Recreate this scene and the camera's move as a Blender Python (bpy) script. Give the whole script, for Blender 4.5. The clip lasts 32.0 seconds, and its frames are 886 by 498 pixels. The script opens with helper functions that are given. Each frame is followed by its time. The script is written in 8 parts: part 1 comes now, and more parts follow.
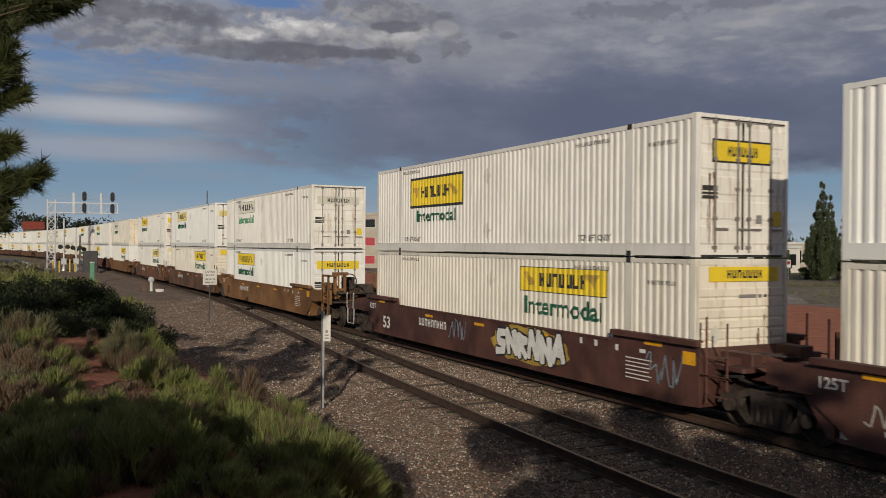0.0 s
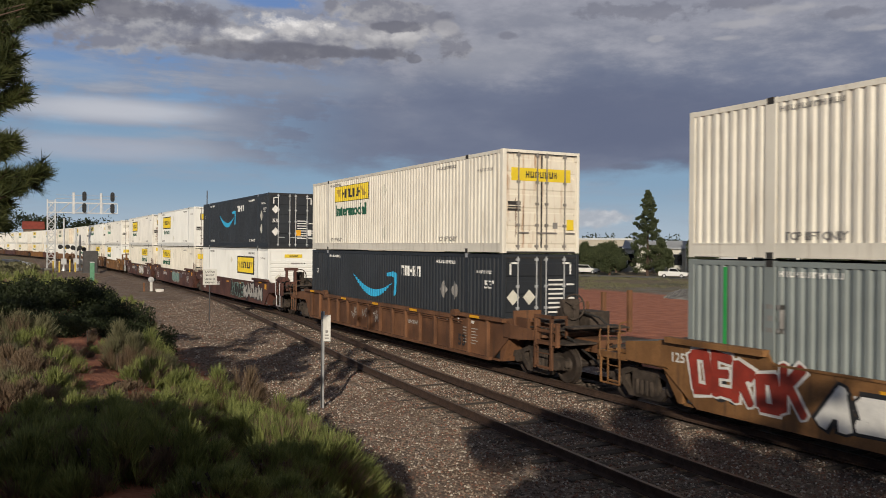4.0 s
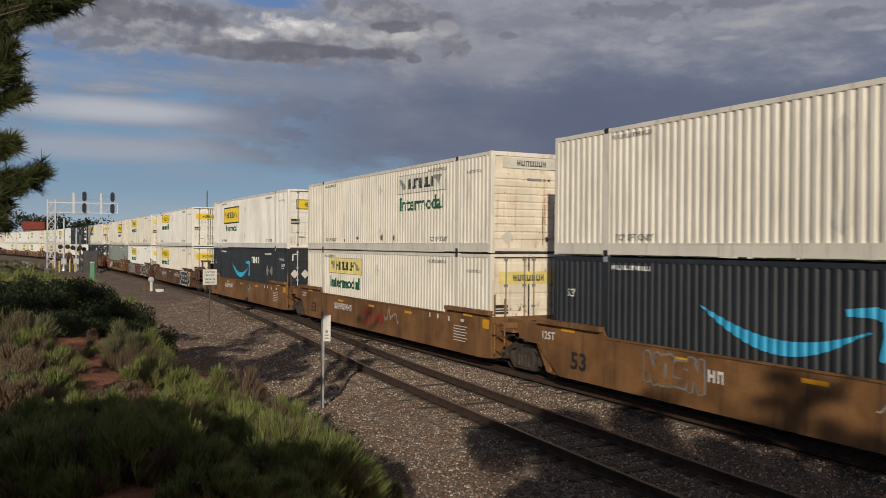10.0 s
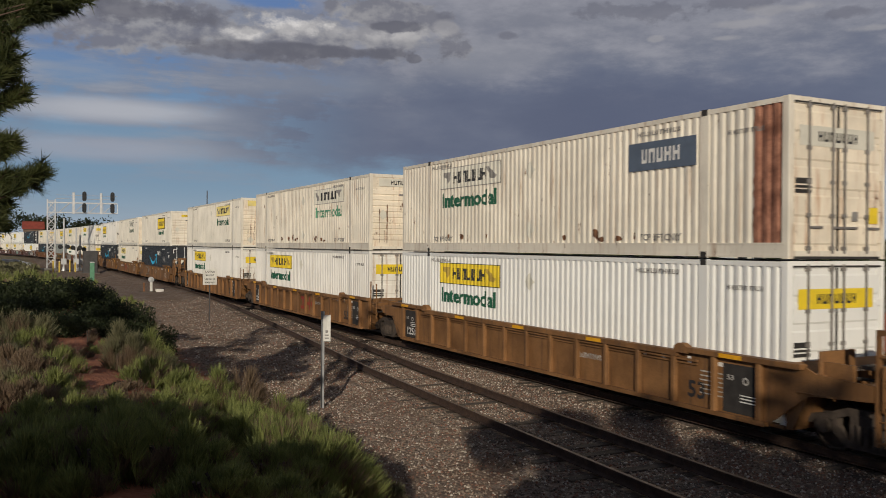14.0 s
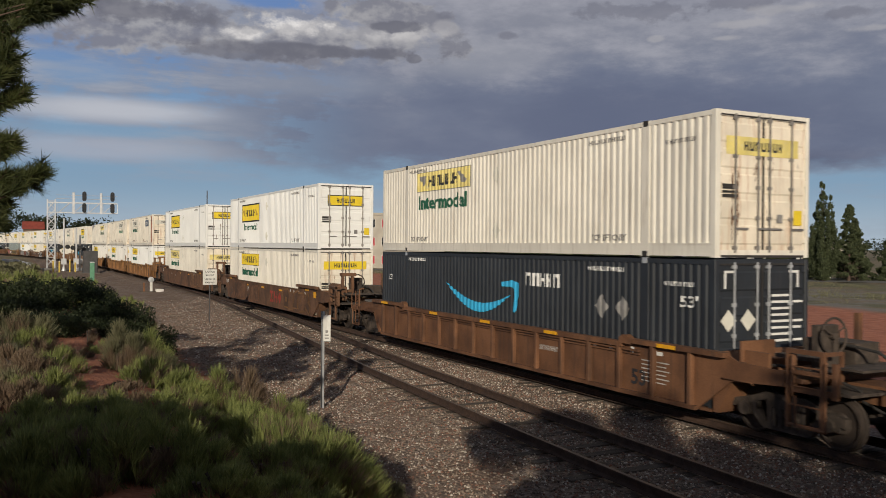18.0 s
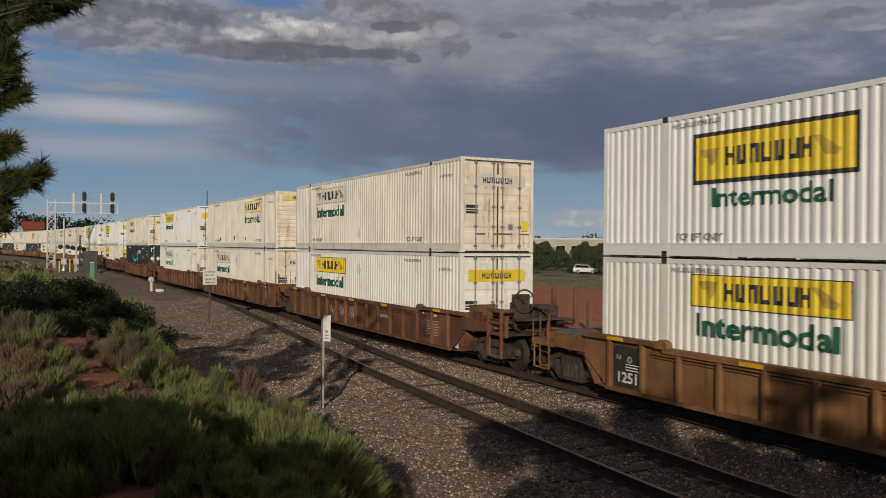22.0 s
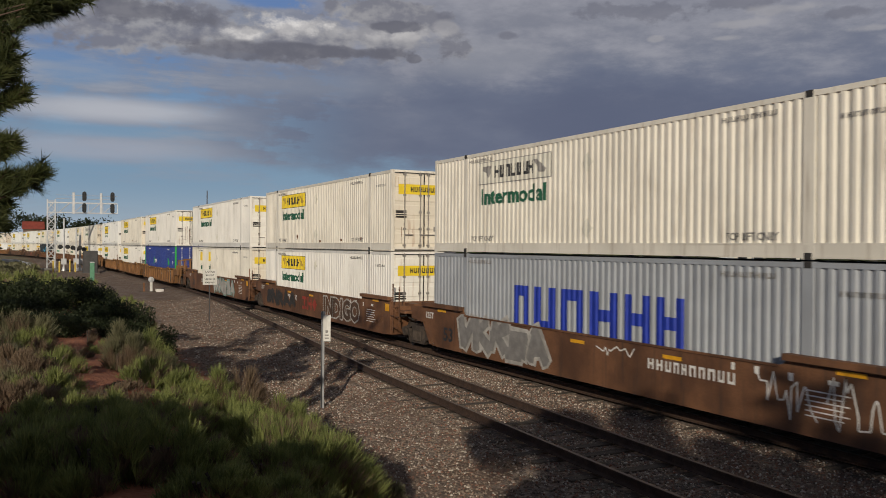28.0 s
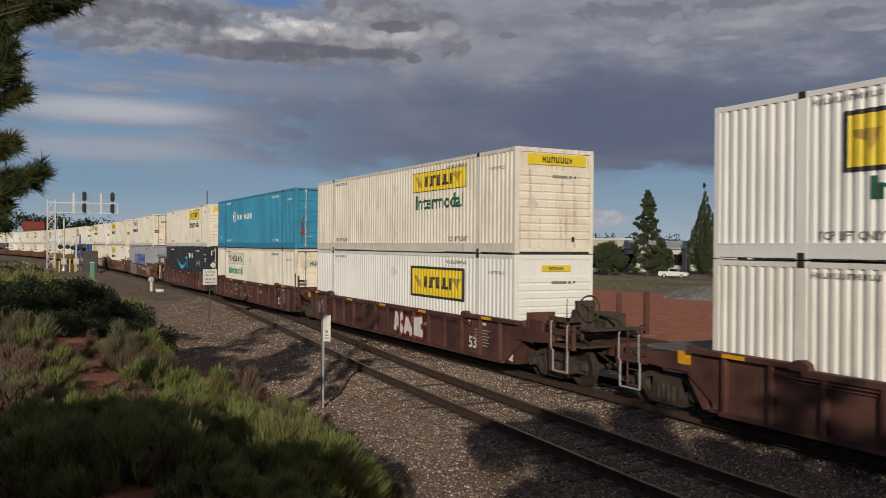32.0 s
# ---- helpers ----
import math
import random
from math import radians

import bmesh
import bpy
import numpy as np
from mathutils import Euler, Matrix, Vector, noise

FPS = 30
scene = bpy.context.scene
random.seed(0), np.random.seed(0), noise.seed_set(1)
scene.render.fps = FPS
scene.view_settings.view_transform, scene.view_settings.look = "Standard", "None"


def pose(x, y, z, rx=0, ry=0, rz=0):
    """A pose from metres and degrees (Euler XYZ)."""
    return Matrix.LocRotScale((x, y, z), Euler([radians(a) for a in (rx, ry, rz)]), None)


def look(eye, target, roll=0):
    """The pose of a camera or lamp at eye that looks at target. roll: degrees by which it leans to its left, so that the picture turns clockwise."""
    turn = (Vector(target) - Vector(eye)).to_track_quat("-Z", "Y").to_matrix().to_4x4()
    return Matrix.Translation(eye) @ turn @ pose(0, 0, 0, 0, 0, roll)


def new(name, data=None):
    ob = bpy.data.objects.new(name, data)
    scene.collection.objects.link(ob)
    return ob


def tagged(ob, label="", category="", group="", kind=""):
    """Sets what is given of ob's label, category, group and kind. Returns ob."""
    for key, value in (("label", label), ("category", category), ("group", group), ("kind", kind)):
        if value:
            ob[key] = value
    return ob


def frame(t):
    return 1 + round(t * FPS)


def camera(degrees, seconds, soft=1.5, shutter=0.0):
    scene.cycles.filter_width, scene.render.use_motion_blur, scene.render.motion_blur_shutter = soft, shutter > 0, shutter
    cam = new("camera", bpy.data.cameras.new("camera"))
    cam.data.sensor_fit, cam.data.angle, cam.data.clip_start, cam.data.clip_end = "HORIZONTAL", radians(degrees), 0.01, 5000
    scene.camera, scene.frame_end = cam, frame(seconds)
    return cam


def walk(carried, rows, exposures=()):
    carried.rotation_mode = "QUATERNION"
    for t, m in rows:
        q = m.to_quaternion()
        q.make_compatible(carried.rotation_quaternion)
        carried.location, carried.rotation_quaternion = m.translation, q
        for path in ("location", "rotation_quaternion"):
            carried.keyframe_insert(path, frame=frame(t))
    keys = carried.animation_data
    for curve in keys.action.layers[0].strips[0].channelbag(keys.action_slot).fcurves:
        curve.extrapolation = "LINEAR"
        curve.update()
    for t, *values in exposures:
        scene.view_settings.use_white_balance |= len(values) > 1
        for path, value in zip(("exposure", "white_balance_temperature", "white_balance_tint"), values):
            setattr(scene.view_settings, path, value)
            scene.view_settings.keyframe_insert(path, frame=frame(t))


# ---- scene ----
cam = camera(55.08, 32.0, 0.85, 0.10)
EYE = Vector((-13.465, 0.0, 3.434))
YAW, PITCH, ROLL = 0.4773, -0.0036, 0.008
AHEAD = Vector((math.sin(YAW) * math.cos(PITCH), math.cos(YAW) * math.cos(PITCH), math.sin(PITCH)))
VIEW = look(EYE, EYE + AHEAD * 10, math.degrees(ROLL))
walk(cam, [(0.0, VIEW), (32.0, VIEW)], [(0, -0.39), (1, -0.43), (2, -0.27), (3, 0.10), (4.5, -0.20), (6, -0.32), (7, -0.41), (8, -0.15), (9, -0.15), (10, -0.26), (11, -0.07), (12, -0.31), (13.2, -0.42), (14, -0.38), (17, -0.37), (18, -0.15), (19, -0.27), (20, -0.35), (22, -0.43), (23, -0.41), (24, -0.41), (25, -0.22), (28.5, -0.32), (29, -0.04), (30, 0.04), (31, -0.12), (32, -0.34)])

# ---- light: low evening sun behind the camera, a broken storm sky ----
SUN_EL, SUN_TRAVEL = radians(17.5), Vector((0.524, 0.852, 0.0))
sun_way = Vector((SUN_TRAVEL.x * math.cos(SUN_EL), SUN_TRAVEL.y * math.cos(SUN_EL), -math.sin(SUN_EL)))
sun = new("sun", bpy.data.lights.new("sun", "SUN"))
sun.data.energy, sun.data.angle, sun.data.color = 4.0, radians(0.55), (1.0, 0.89, 0.72)
sun.matrix_world = look((0, 0, 60), Vector((0, 0, 60)) + sun_way)


def calc(tree, op, a, b=None, c=None, clamp=False):
    n = tree.nodes.new("ShaderNodeMath")
    n.operation, n.use_clamp = op, clamp
    for i, v in enumerate((a, b, c)):
        if v is None:
            continue
        if isinstance(v, (int, float)):
            n.inputs[i].default_value = v
        else:
            tree.links.new(v, n.inputs[i])
    return n.outputs[0]


def blend(tree, fac, a, b):
    n = tree.nodes.new("ShaderNodeMix")
    n.data_type = "RGBA"
    for i, v in ((0, fac), (6, a), (7, b)):
        if isinstance(v, (int, float)):
            n.inputs[i].default_value = v
        elif isinstance(v, tuple):
            n.inputs[i].default_value = (*v, 1.0) if len(v) == 3 else v
        else:
            tree.links.new(v, n.inputs[i])
    return n.outputs[2]


def ramp(tree, value, lo, hi, smooth=True):
    n = tree.nodes.new("ShaderNodeMapRange")
    n.interpolation_type = "SMOOTHSTEP" if smooth else "LINEAR"
    n.inputs[1].default_value, n.inputs[2].default_value = lo, hi
    tree.links.new(value, n.inputs[0])
    return n.outputs[0]


def noise_of(tree, vector, scale, detail=4.0, rough=0.55):
    n = tree.nodes.new("ShaderNodeTexNoise")
    n.inputs["Scale"].default_value, n.inputs["Detail"].default_value, n.inputs["Roughness"].default_value = scale, detail, rough
    tree.links.new(vector, n.inputs["Vector"])
    return n.outputs[0]


def make_world():
    w = bpy.data.worlds.new("evening_sky")
    scene.world = w
    w.use_nodes = True
    t = w.node_tree
    t.nodes.clear()
    L = t.links.new
    out, bg = t.nodes.new("ShaderNodeOutputWorld"), t.nodes.new("ShaderNodeBackground")
    sky = t.nodes.new("ShaderNodeTexSky")
    sky.sky_type, sky.sun_disc = "NISHITA", False
    sky.sun_elevation, sky.sun_rotation = SUN_EL, math.atan2(-SUN_TRAVEL.x, -SUN_TRAVEL.y)
    sky.air_density, sky.dust_density = 1.0, 0.6
    tc, sep = t.nodes.new("ShaderNodeTexCoord"), t.nodes.new("ShaderNodeSeparateXYZ")
    L(tc.outputs["Generated"], sep.inputs[0])
    x, y, z = sep.outputs
    az = calc(t, "ARCTAN2", x, y)                      # radians, clockwise from the line's far end
    el = calc(t, "ARCSINE", z)
    flat = t.nodes.new("ShaderNodeCombineXYZ")         # clouds are flat sheets: stretched sideways
    L(calc(t, "MULTIPLY", az, 1.0), flat.inputs[0])
    L(calc(t, "MULTIPLY", el, 2.6), flat.inputs[1])
    big = noise_of(t, flat.outputs[0], 4.2, 6, 0.56)
    fine = noise_of(t, flat.outputs[0], 13.0, 8, 0.62)
    wisp_v = t.nodes.new("ShaderNodeCombineXYZ")
    L(calc(t, "ADD", az, calc(t, "MULTIPLY", el, 0.8)), wisp_v.inputs[0])
    L(calc(t, "MULTIPLY", el, 6.0), wisp_v.inputs[1])
    wisp = noise_of(t, wisp_v.outputs[0], 5.0, 7, 0.6)
    puff_v = t.nodes.new("ShaderNodeCombineXYZ")       # heaped cloud: rounder, with fine billows
    L(az, puff_v.inputs[0])
    L(calc(t, "MULTIPLY", el, 1.5), puff_v.inputs[1])
    puff = noise_of(t, puff_v.outputs[0], 15.0, 9, 0.54)
    lift = t.nodes.new("ShaderNodeVectorMath")
    lift.operation = "ADD"
    lift.inputs[1].default_value = (-0.007, 0.011, 0.0)
    L(puff_v.outputs[0], lift.inputs[0])
    relief = calc(t, "MULTIPLY", calc(t, "SUBTRACT", puff, noise_of(t, lift.outputs[0], 15.0, 9, 0.54)), 4.0)
    wob = calc(t, "MULTIPLY", calc(t, "SUBTRACT", fine, 0.5), 0.10)
    wob2 = calc(t, "MULTIPLY", calc(t, "SUBTRACT", big, 0.5), 0.22)
    nap = noise_of(t, puff_v.outputs[0], 55.0, 6, 0.6)
    rag = calc(t, "ADD", calc(t, "MULTIPLY", calc(t, "SUBTRACT", puff, 0.5), 1.7), calc(t, "MULTIPLY", calc(t, "SUBTRACT", nap, 0.5), 0.9))
    veil = calc(t, "MULTIPLY", calc(t, "SUBTRACT", wisp, 0.5), 1.0)

    def spot(a, e, ra, re, lo=1.0, hi=0.45, shake=1.0, edge=None):
        """A cloud body round azimuth a and elevation e, in degrees, with a ragged edge."""
        da = calc(t, "DIVIDE", calc(t, "SUBTRACT", az, radians(a)), radians(ra))
        de = calc(t, "DIVIDE", calc(t, "SUBTRACT", el, radians(e)), radians(re))
        r = calc(t, "SQRT", calc(t, "ADD", calc(t, "MULTIPLY", da, da), calc(t, "MULTIPLY", de, de)))
        shape = calc(t, "MULTIPLY", calc(t, "ADD", wob, wob2), 5.0 * shake) if edge is None else calc(t, "MULTIPLY", edge, shake)
        return ramp(t, calc(t, "ADD", r, shape), lo, hi)

    def lay(col, amount, mask, tone):
        return blend(t, calc(t, "MULTIPLY", mask, amount), col, tone)

    # clear sky low down and in the gaps, cloud everywhere else
    base = blend(t, ramp(t, el, radians(-0.5), radians(4.5)), (0.38, 0.47, 0.57), (0.195, 0.315, 0.465))
    base = blend(t, ramp(t, el, radians(6), radians(15)), base, (0.125, 0.225, 0.47))
    tint = t.nodes.new("ShaderNodeMix")
    tint.data_type, tint.blend_type = "RGBA", "ADD"
    tint.inputs[0].default_value = 0.008
    L(base, tint.inputs[6]), L(sky.outputs[0], tint.inputs[7])
    col = tint.outputs[2]
    # thin streaks low over the horizon
    col = lay(col, 0.5, ramp(t, wisp, 0.46, 0.68), (0.33, 0.37, 0.45))
    # the broad slate deck: a clean lower edge on the right, torn into streaks on the left
    low = calc(t, "ADD", el, calc(t, "ADD", calc(t, "MULTIPLY", wob, 0.55), calc(t, "MULTIPLY", veil, 0.03)))
    right = ramp(t, az, radians(9), radians(24))
    deck_on = calc(t, "MULTIPLY", ramp(t, low, radians(4.0), radians(6.0)), right)
    torn = calc(t, "MULTIPLY", ramp(t, low, radians(4.6), radians(6.4)), ramp(t, calc(t, "ADD", wisp, calc(t, "MULTIPLY", rag, 0.25)), 0.30, 0.56))
    deck_on = calc(t, "MAXIMUM", deck_on, calc(t, "MULTIPLY", torn, 0.92))
    for g in (spot(4.1, 10.6, 3.6, 0.99, 1.15, 0.35, 0.9, veil), spot(15.4, 15.6, 3.6, 0.46, 1.15, 0.4, 0.9, rag), spot(6.4, 7.0, 7.6, 0.53, 1.2, 0.3, 1.1, veil), spot(2.5, 11.3, 2.3, 0.53, 1.1, 0.3, 0.8, veil)):
        deck_on = calc(t, "MULTIPLY", deck_on, calc(t, "SUBTRACT", 1.0, calc(t, "MULTIPLY", g, 0.9)))
    shade = blend(t, ramp(t, big, 0.3, 0.72), (0.158, 0.186, 0.272), (0.196, 0.224, 0.308))
    shade = lay(shade, 0.16, ramp(t, fine, 0.45, 0.72), (0.30, 0.31, 0.37))
    pale = blend(t, ramp(t, fine, 0.35, 0.7), (0.262, 0.275, 0.335), (0.365, 0.372, 0.43))
    shade = blend(t, ramp(t, calc(t, "ADD", el, calc(t, "MULTIPLY", wob, 1.2)), radians(9.5), radians(14.5)), shade, pale)
    left_tone = blend(t, ramp(t, wisp, 0.35, 0.65), (0.235, 0.268, 0.36), (0.37, 0.40, 0.47))
    shade = blend(t, ramp(t, az, radians(20), radians(7)), shade, left_tone)
    shade = lay(shade, 0.75, spot(39.9, 8.2, 16.4, 3.24, 1.25, 0.3), (0.128, 0.150, 0.232))
    shade = lay(shade, 0.75, spot(47.9, 5.3, 7.6, 1.07, 1.2, 0.3, 0.8), (0.115, 0.130, 0.200))
    shade = lay(shade, 0.55, spot(29.9, 12.4, 5.0, 1.53, 1.3, 0.2), (0.36, 0.37, 0.42))
    shade = lay(shade, 0.5, spot(18.8, 10.6, 6.9, 0.99, 1.3, 0.2), (0.31, 0.335, 0.40))
    col = blend(t, deck_on, col, shade)
    # pale banks on the left
    col = lay(col, 0.92, spot(6.2, 8.3, 8.0, 0.90, 1.15, 0.25, 1.3, veil), (0.53, 0.55, 0.61))
    col = lay(col, 0.80, spot(5.6, 5.9, 9.4, 0.95, 1.15, 0.2, 1.3, veil), (0.40, 0.44, 0.53))
    # the heaped cloud: grey body, lit crown with billows, dark flat belly
    body_tone = blend(t, ramp(t, calc(t, "ADD", relief, calc(t, "MULTIPLY", rag, 0.8)), -0.35, 0.45), (0.235, 0.238, 0.282), (0.40, 0.395, 0.415))
    body = calc(t, "MAXIMUM", spot(7.7, 13.8, 7.3, 2.21, 1.12, 0.62, 1.5, rag), spot(18.8, 13.5, 9.9, 1.60, 1.12, 0.62, 1.6, rag))
    body = calc(t, "MAXIMUM", body, spot(23.3, 15.1, 5.0, 1.15, 1.1, 0.7, 1.8, rag))
    col = lay(col, 0.93, body, body_tone)
    crown_tone = blend(t, ramp(t, relief, -0.30, 0.42), (0.58, 0.565, 0.57), (0.95, 0.91, 0.88))
    for m in (spot(17.3, 14.2, 3.3, 0.84, 1.15, 0.45, 1.7, rag), spot(14.6, 13.6, 1.6, 0.5, 1.15, 0.5, 1.4, rag)):
        col = lay(col, 0.85, m, crown_tone)
    col = lay(col, 0.35, spot(22.5, 14.0, 4.6, 0.60, 1.2, 0.3, 1.2, rag), crown_tone)
    belly_tone = blend(t, ramp(t, relief, -0.3, 0.5), (0.165, 0.168, 0.206), (0.215, 0.216, 0.252))
    for m in (spot(17.6, 12.75, 8.0, 0.50, 1.1, 0.55, 0.8, rag), spot(13.1, 12.3, 4.6, 0.50, 1.1, 0.62, 1.2, rag), spot(20.3, 12.7, 6.1, 0.46, 1.1, 0.6, 1.3, rag), spot(24.0, 14.4, 1.8, 0.34, 1.1, 0.6, 1.6, rag), spot(25.3, 12.4, 0.6, 0.38, 1.05, 0.7, 0.8, rag), spot(7.4, 14.4, 4.2, 0.84, 1.15, 0.5, 1.6, rag)):
        col = lay(col, 0.88, m, belly_tone)
    # torn scud and small lit scraps over the deck
    for m in (spot(40.2, 15.2, 4.2, 0.61, 1.1, 0.5, 2.2, rag), spot(45.8, 15.3, 3.4, 0.38, 1.1, 0.5, 2.0, rag), spot(31.6, 13.9, 0.8, 0.31, 1.1, 0.5, 1.2, rag), spot(27.3, 15.2, 0.6, 0.31, 1.1, 0.5, 1.0, rag), spot(52.7, 14.2, 2.7, 0.38, 1.1, 0.4, 1.8, rag)):
        col = lay(col, 0.62, m, (0.185, 0.190, 0.238))
    for m in (spot(41.3, 13.4, 0.6, 0.23, 1.1, 0.5, 0.7, rag), spot(27.5, 14.4, 0.9, 0.50, 1.1, 0.5, 1.2, rag), spot(46.5, 14.0, 1.9, 0.27, 1.1, 0.3, 1.5, rag), spot(50.1, 14.7, 2.7, 0.34, 1.1, 0.3, 1.6, rag), spot(54.2, 13.1, 1.4, 0.23, 1.1, 0.3, 1.2, rag), spot(45.5, 13.2, 1.0, 0.19, 1.1, 0.3, 1.0, rag)):
        col = lay(col, 0.5, m, (0.46, 0.45, 0.47))
    col = lay(col, 0.75, spot(39.5, 5.3, 1.6, 0.27, 1.1, 0.5, 0.9, rag), (0.16, 0.18, 0.25))
    # a far thunderhead low on the horizon
    for a, e, ra, re in ((27.6, 3.0, 1.1, 1.3), (30.9, 2.7, 0.8, 0.9), (32.5, 2.4, 0.9, 0.7), (30.2, 2.2, 2.2, 0.9), (37.2, 2.0, 3.2, 0.75)):
        col = lay(col, 0.7, spot(a, e, ra, re, 1.0, 0.5, 1.2, rag), blend(t, ramp(t, relief, -0.3, 0.4), (0.45, 0.46, 0.50), (0.70, 0.68, 0.68)))
    # the cloud deck overhead, out of view, is darkened to cut the fill light
    col = blend(t, ramp(t, el, radians(18), radians(38)), col, blend(t, ramp(t, big, 0.35, 0.7), (0.075, 0.085, 0.115), (0.16, 0.165, 0.20)))
    L(col, bg.inputs[0])
    bg.inputs[1].default_value = 1.0
    L(bg.outputs[0], out.inputs[0])


make_world()


# ---- materials ----
def mat(name, col, rough=0.6, metal=0.0, var=0.18, scale=2.0, bump=0.15, bscale=30.0, other=None, dirt=None, dirt_amount=0.0, rust=0.0, stretch=(1, 1, 1), world=False):
    """A worn surface: large and fine colour change, streaks of dirt running down, rust spots, fine relief."""
    m = bpy.data.materials.new(name)
    m.use_nodes = True
    t = m.node_tree
    L = t.links.new
    b = t.nodes["Principled BSDF"]
    tc = t.nodes.new("ShaderNodeTexCoord")
    info = t.nodes.new("ShaderNodeObjectInfo")
    mp = t.nodes.new("ShaderNodeMapping")
    mp.inputs["Scale"].default_value = stretch
    L(tc.outputs["Object"], mp.inputs[0])
    off = t.nodes.new("ShaderNodeVectorMath")
    off.operation = "ADD"
    L(mp.outputs[0], off.inputs[0])
    if not world:
        wide = t.nodes.new("ShaderNodeVectorMath")
        wide.operation = "SCALE"
        wide.inputs[0].default_value = (37.0, 23.0, 11.0)
        L(info.outputs["Random"], wide.inputs["Scale"])
        L(wide.outputs[0], off.inputs[1])
    v = off.outputs[0]
    n1, n2 = noise_of(t, v, scale, 5), noise_of(t, v, bscale, 4)
    dark, light = tuple(c * (1 - var) for c in col), tuple(min(c * (1 + var), 0.95) for c in (other or col))
    c = blend(t, ramp(t, n1, 0.3, 0.7), dark, light)
    c = blend(t, calc(t, "MULTIPLY", ramp(t, n2, 0.35, 0.75), 0.35), c, tuple(k * (1 - 1.2 * var) for k in col))
    if dirt_amount:
        sv = t.nodes.new("ShaderNodeMapping")
        sv.inputs["Scale"].default_value = (3.0, 3.0, 0.22)
        L(v, sv.inputs[0])
        s = noise_of(t, sv.outputs[0], 2.2, 6, 0.65)
        c = blend(t, calc(t, "MULTIPLY", ramp(t, s, 0.50, 0.78), dirt_amount), c, dirt or (0.12, 0.09, 0.06))
    if rust:
        sv = t.nodes.new("ShaderNodeMapping")
        sv.inputs["Scale"].default_value = (1.6, 1.6, 0.6)
        L(v, sv.inputs[0])
        s = noise_of(t, sv.outputs[0], 2.6, 9, 0.72)
        c = blend(t, ramp(t, s, 0.76 - 0.16 * rust, 0.82 - 0.14 * rust), c, (0.13, 0.055, 0.026))
    L(c, b.inputs["Base Color"])
    b.inputs["Metallic"].default_value = metal
    L(calc(t, "ADD", rough - 0.08, calc(t, "MULTIPLY", n2, 0.18)), b.inputs["Roughness"])
    if bump:
        bn = t.nodes.new("ShaderNodeBump")
        bn.inputs["Strength"].default_value, bn.inputs["Distance"].default_value = bump, 0.02
        L(n2, bn.inputs["Height"])
        L(bn.outputs[0], b.inputs["Normal"])
    return m


def leafy(name, col, tip, rough=0.7):
    """Foliage: each blade its own tone, a little light through it."""
    m = bpy.data.materials.new(name)
    m.use_nodes = True
    t = m.node_tree
    b = t.nodes["Principled BSDF"]
    g = t.nodes.new("ShaderNodeNewGeometry")
    tc = t.nodes.new("ShaderNodeTexCoord")
    n = noise_of(t, tc.outputs["Object"], 1.8, 4)
    f = calc(t, "ADD", calc(t, "MULTIPLY", g.outputs["Random Per Island"], 0.6), calc(t, "MULTIPLY", ramp(t, n, 0.3, 0.7), 0.4))
    t.links.new(blend(t, f, col, tip), b.inputs["Base Color"])
    b.inputs["Roughness"].default_value = rough
    tr = t.nodes.new("ShaderNodeBsdfTranslucent")
    t.links.new(blend(t, f, col, tip), tr.inputs[0])
    mx = t.nodes.new("ShaderNodeMixShader")
    mx.inputs[0].default_value = 0.32
    t.links.new(b.outputs[0], mx.inputs[1]), t.links.new(tr.outputs[0], mx.inputs[2])
    t.links.new(mx.outputs[0], t.nodes["Material Output"].inputs[0])
    return m


DIRT = (0.22, 0.15, 0.09)
PAINT = {
    "white": mat("white_container_paint", (0.78, 0.76, 0.71), 0.5, 0, 0.07, 0.7, 0.06, 40, None, DIRT, 0.38, 0.2),
    "cream": mat("cream_container_paint", (0.75, 0.71, 0.62), 0.55, 0, 0.09, 0.7, 0.06, 40, None, DIRT, 0.50, 0.35),
    "stained": mat("stained_white_paint", (0.73, 0.68, 0.58), 0.6, 0, 0.12, 0.8, 0.08, 40, None, (0.30, 0.15, 0.06), 0.75, 0.9),
    "bright": mat("clean_white_paint", (0.80, 0.80, 0.77), 0.45, 0, 0.05, 0.6, 0.05, 40, None, DIRT, 0.14, 0.03),
    "black": mat("charcoal_container_paint", (0.022, 0.026, 0.032), 0.5, 0, 0.2, 0.8, 0.06, 40, None, (0.07, 0.065, 0.06), 0.35, 0.0),
    "grey": mat("grey_container_paint", (0.22, 0.25, 0.245), 0.55, 0, 0.1, 0.8, 0.06, 40, None, (0.15, 0.14, 0.12), 0.4, 0.1),
    "silver": mat("silver_grey_container_paint", (0.32, 0.34, 0.37), 0.5, 0, 0.1, 0.8, 0.06, 40, None, (0.2, 0.18, 0.16), 0.35, 0.05),
    "blue": mat("deep_blue_container_paint", (0.028, 0.05, 0.24), 0.5, 0, 0.15, 0.8, 0.06, 40, None, (0.06, 0.07, 0.15), 0.35, 0.05),
    "cyan": mat("sky_blue_container_paint", (0.035, 0.25, 0.42), 0.5, 0, 0.12, 0.8, 0.06, 40, None, (0.08, 0.2, 0.28), 0.35, 0.08),
}
